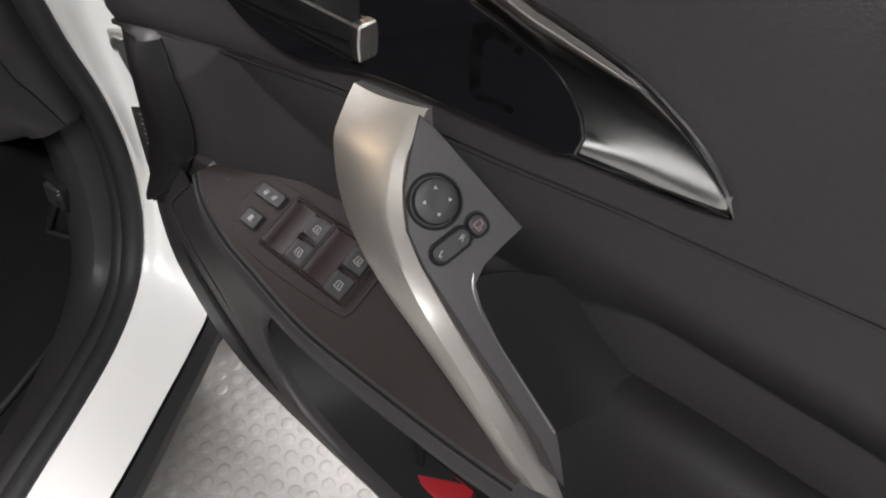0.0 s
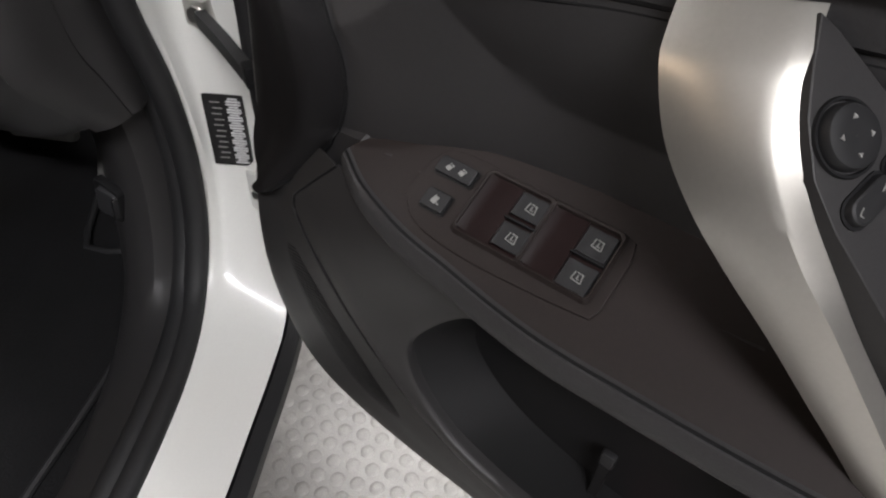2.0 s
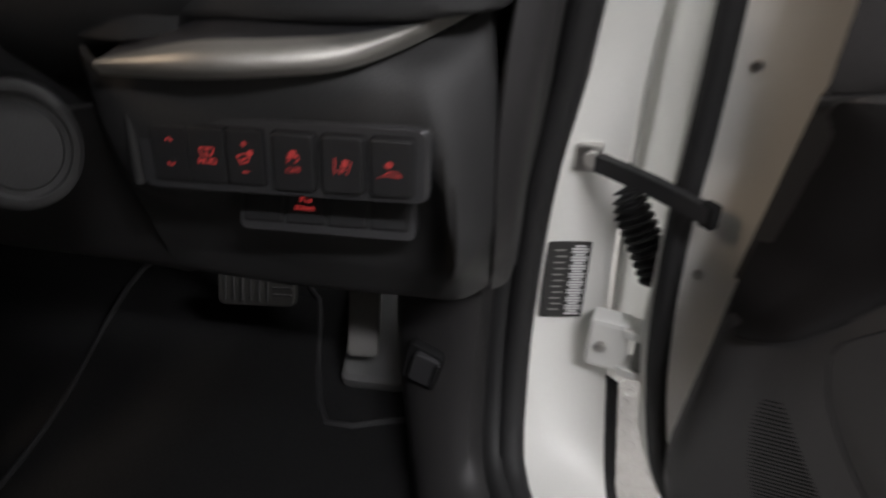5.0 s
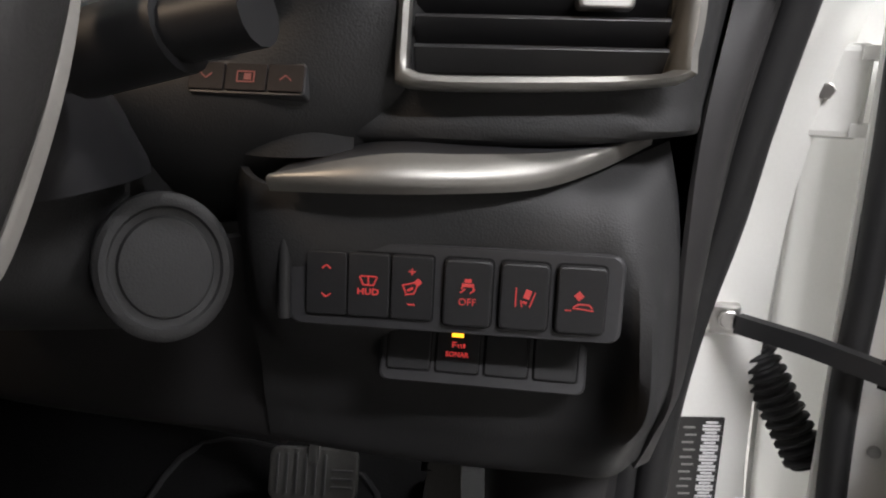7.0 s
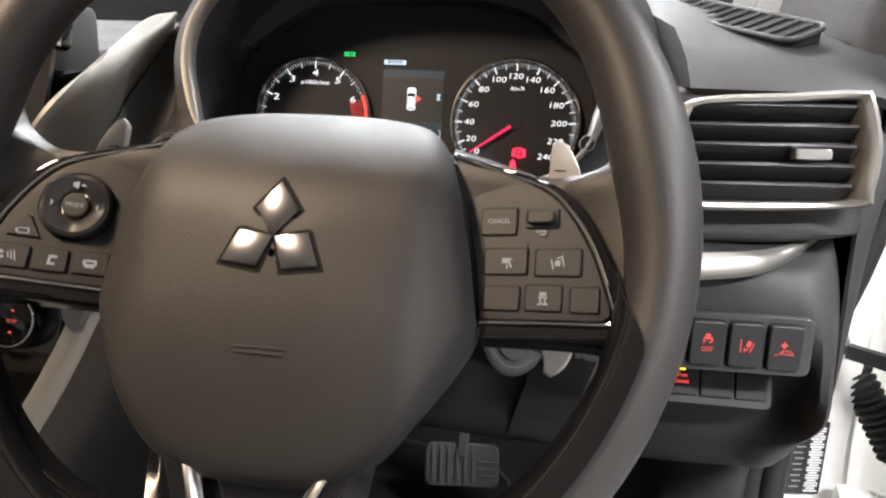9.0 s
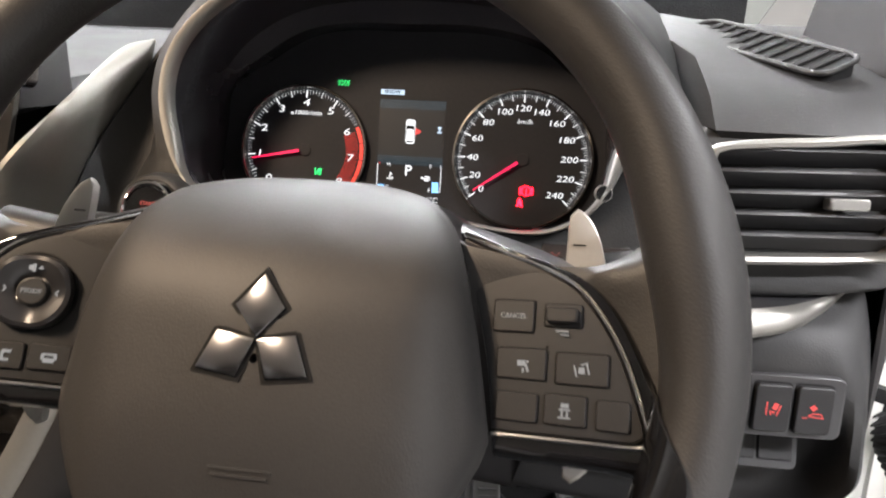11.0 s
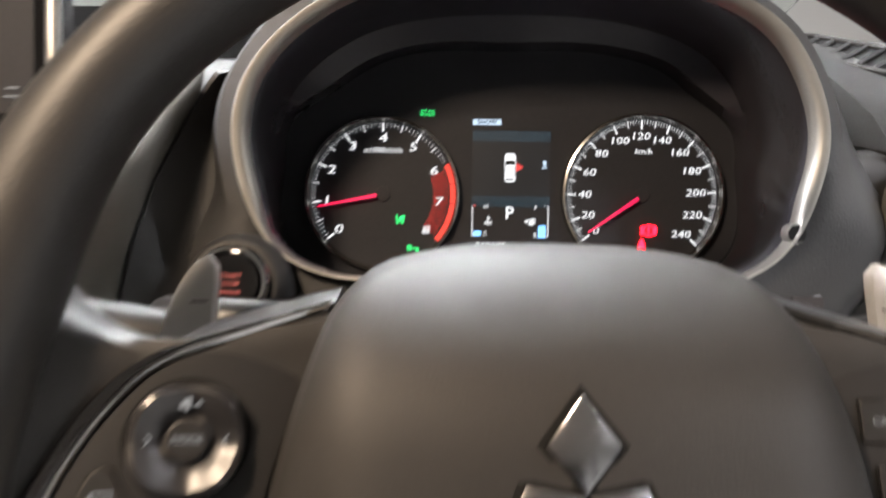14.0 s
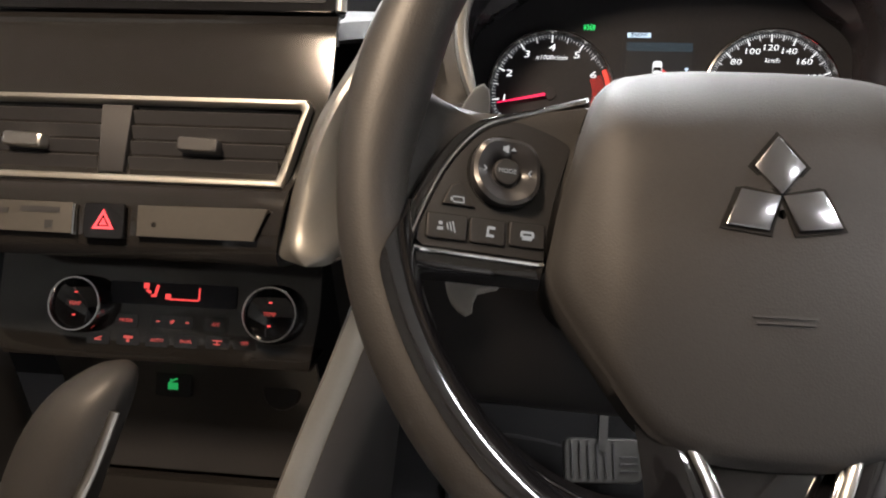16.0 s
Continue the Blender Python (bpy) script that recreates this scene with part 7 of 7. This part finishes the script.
for s in (1, -1):
    mir = (lambda p: p) if s > 0 else (lambda p: (2 * CX - p[0], p[1], p[2]))
    r1 = [mir(p) for p in RA]
    r2 = [mir((x + 0.0075, y + 0.003, z - 0.0015)) for x, y, z in RA]
    r3 = [mir((x + 0.012, y + 0.008, z - 0.006)) for x, y, z in RA]
    r4 = [mir((x + 0.026, y + 0.020, z - 0.03)) for x, y, z in RA]
    r5 = [mir((-0.222 if z > 0.7 else -0.226, y + 0.05, 0.40)) for x, y, z in RA]
    r0 = [mir((x - 0.002, y + 0.016, z - 0.02)) for x, y, z in RA]
    part("side_rail", thick(grid(loft([r0, r1, r2, r3], 50, 12)), 0.003), M_DASHSILVER, console, "satin silver console rail")
    part("rail_edge", sweep(spline(r3, 50), ring(0.0012, 6)), M_CHROME, console)
    part("console_side", thick(grid(loft([r3, r4, r5], 50, 14)), 0.004), M_TRIM, console, "dark console side panel")
    part("inner_side", thick(grid(loft([r0, [mir((x - 0.004, y + 0.05, z - 0.08)) for x, y, z in RA], [mir((x - 0.006, y + 0.08, 0.64)) for x, y, z in RA]], 40, 10)), 0.003), M_SMOOTH, console)
gear = thing("gear_selector", (-0.385, 0.20, 0.66), "black leather gear selector with a silver strip", "gear selector")
rows = []
for k, (x, y, z, a, b) in enumerate([(-0.388, 0.205, 0.655, 0.022, 0.020), (-0.385, 0.210, 0.70, 0.022, 0.020), (-0.381, 0.222, 0.735, 0.026, 0.024), (-0.375, 0.236, 0.768, 0.031, 0.028), (-0.367, 0.247, 0.795, 0.030, 0.028), (-0.360, 0.253, 0.812, 0.024, 0.023), (-0.356, 0.256, 0.820, 0.012, 0.012), (-0.355, 0.2565, 0.8215, 0.001, 0.001)]):
    rows.append([(x + 0.010 + a * math.copysign(abs(math.cos(t)) ** 0.8, math.cos(t)), y + b * math.sin(t), z + 0.25 * a * math.cos(t) * (1 if k > 2 else 0)) for t in np.linspace(0, 2 * math.pi, 31)[:-1]])
part("knob", caps(grid([list(r) for r in np.array([spline(np.array(rows)[:, j], 30) for j in range(30)]).transpose(1, 0, 2)], True)), M_LEATHER, gear, "black leather selector knob", 60)
part("strip", sweep(spline([(-0.328, 0.236, 0.803), (-0.335, 0.222, 0.775), (-0.345, 0.203, 0.742), (-0.354, 0.193, 0.70), (-0.358, 0.190, 0.66)], 24), ring(0.004, 10, 0.0025)), M_STEEL, gear, "satin metal strip")

# ---- centre screen ----
screen = thing("centre_screen", (CX, 0.37, 1.025), "black centre touch screen with silver ends on the dash", "screen")
TM = basis((CX, 0.362, 1.085), (0, -0.97, 0.22))
part("housing", prism(rrect(0.280, 0.108, 0.006), TM, -0.016, 0.0, 0.002), M_PIANO, screen)
part("glass", prism(rrect(0.262, 0.096, 0.003), TM, 0, 0.0008), M_FACE, screen)
part("picture", bar(-0.008, -0.004, 0.215, 0.072, TM @ Matrix.Translation((0, 0, 0.001))), E_NAVY, screen)
part("picture_band", bar(-0.008, -0.037, 0.215, 0.006, TM @ Matrix.Translation((0, 0, 0.0011))), E_TEAL, screen)
for s in (-1, 1):
    part("end_trim", sweep([TM @ Vector((s * 0.1405, y, 0.001)) for y in np.linspace(-0.054, 0.054, 8)], ring(0.0035, 10)), M_STEEL, screen, "satin silver screen end trim")
mk = bmesh.new()
bar(0.100, -0.030, 0.018, 0.0030, TM @ Matrix.Translation((0, 0, 0.0012)), mk)
bar(0.100, -0.015, 0.018, 0.0030, TM @ Matrix.Translation((0, 0, 0.0012)), mk)
part("menu_marks", mk, E_DIM, screen)
pk = bmesh.new()
bar(0.1215, -0.036, 0.006, 0.0008, TM @ Matrix.Translation((0, 0, 0.0012)), pk)
bar(0.1215, -0.040, 0.008, 0.0008, TM @ Matrix.Translation((0, 0, 0.0012)), pk)
part("key_marks", pk, E_DIM, screen)
part("stand", box(pose(CX, 0.40, 1.04), (0.24, 0.06, 0.05), 0.006), M_TRIM, screen)

# ---- footwell ----
brake = thing("brake_pedal", (0.043, 0.76, 0.486), "dark ribbed brake pedal on its arm", "pedal")
bkm = basis((0.0430, 0.742, 0.4860), (0.02, -0.90, 0.42), (1, 0, 0.06))
pad = part("pad", prism(rrect(0.106, 0.060, 0.010), bkm, -0.008, 0.004, 0.003), M_PEDALSTEEL, brake, "metal faced rubber pedal pad")
for k in range(3):
    part("rib", box(bkm @ pose(0.036, -0.014 + 0.0095 * k, 0.0045), (0.026, 0.0028, 0.003), 0.001), M_PEDAL, pad)
for k in range(6):
    part("rib", box(bkm @ pose(-0.042 + 0.0115 * k, 0, 0.0045), (0.0024, 0.046, 0.003), 0.001), M_PEDAL, pad)
part("arm", sweep(spline([(0.043, 0.752, 0.496), (0.045, 0.785, 0.57), (0.05, 0.815, 0.66), (0.055, 0.835, 0.80)], 14), [(-0.006, -0.012), (0.006, -0.012), (0.006, 0.012), (-0.006, 0.012)]), M_PEDALSTEEL, brake)
acc = thing("accelerator_pedal", (0.207, 0.68, 0.505), "pale metal accelerator pedal on a black arm", "pedal")
acm = basis((0.2075, 0.668, 0.510), (0, -0.88, 0.47), (1, 0, 0.06))
part("pad", prism(rrect(0.037, 0.100, 0.006), acm, -0.006, 0.004, 0.002), M_PEDALSTEEL, acc)
part("arm", sweep(spline([(0.190, 0.69, 0.54), (0.188, 0.73, 0.60), (0.186, 0.76, 0.68), (0.186, 0.78, 0.80)], 12), ring(0.010, 10)), M_BLACK, acc)
rest = thing("foot_mat", (0.10, 0.55, 0.375), "black carpet foot mat with a bound edge", "mat")
mat_line = spline([(0.30, 0.63, 0.386), (0.242, 0.618, 0.388), (0.185, 0.600, 0.388), (0.160, 0.615, 0.390), (0.152, 0.64, 0.392), (0.133, 0.70, 0.402), (0.118, 0.765, 0.425), (0.100, 0.80, 0.44), (0.05, 0.815, 0.448), (-0.15, 0.82, 0.45), (-0.16, 0.50, 0.378), (-0.16, -0.2, 0.378), (0.30, -0.2, 0.378), (0.31, 0.30, 0.378), (0.30, 0.63, 0.386)], 90)
part("edge", sweep(mat_line[:-1], ring(0.005, 8), True), M_RUBBER, rest, "bound mat edge")
part("carpet", caps(grid([[tuple(np.array(p) + (0, 0, h)) for p in mat_line[:-1]] for h in (-0.004, 0.001)], True)), M_CARPET, rest)
ribs = bmesh.new()
for k in range(14):
    sweep([(0.05 + 0.012 * k, 0.30, 0.381), (0.05 + 0.012 * k, 0.52, 0.381)], ring(0.002, 5), bm=ribs)
part("heel_ribs", ribs, M_RUBBER, rest)
block = thing("foot_rest", (0.22, 0.74, 0.42), "grey carpeted toe board block", "foot rest")
part("block", box(basis((0.215, 0.735, 0.435), (0, -0.5, 0.86)), (0.085, 0.16, 0.03), 0.01), M_PEDAL, block)
tag = thing("paper_tag", (0.233, 0.294, 0.384), "small orange paper tag on the black mat", "tag")
part("card", prism(rrect(0.05, 0.022, 0.001), pose(0.233, 0.294, 0.385, 0, 0, 6), 0, 0.0008), mat("orange_card", (0.42, 0.20, 0.09), 0.7), tag)

set_lettering()
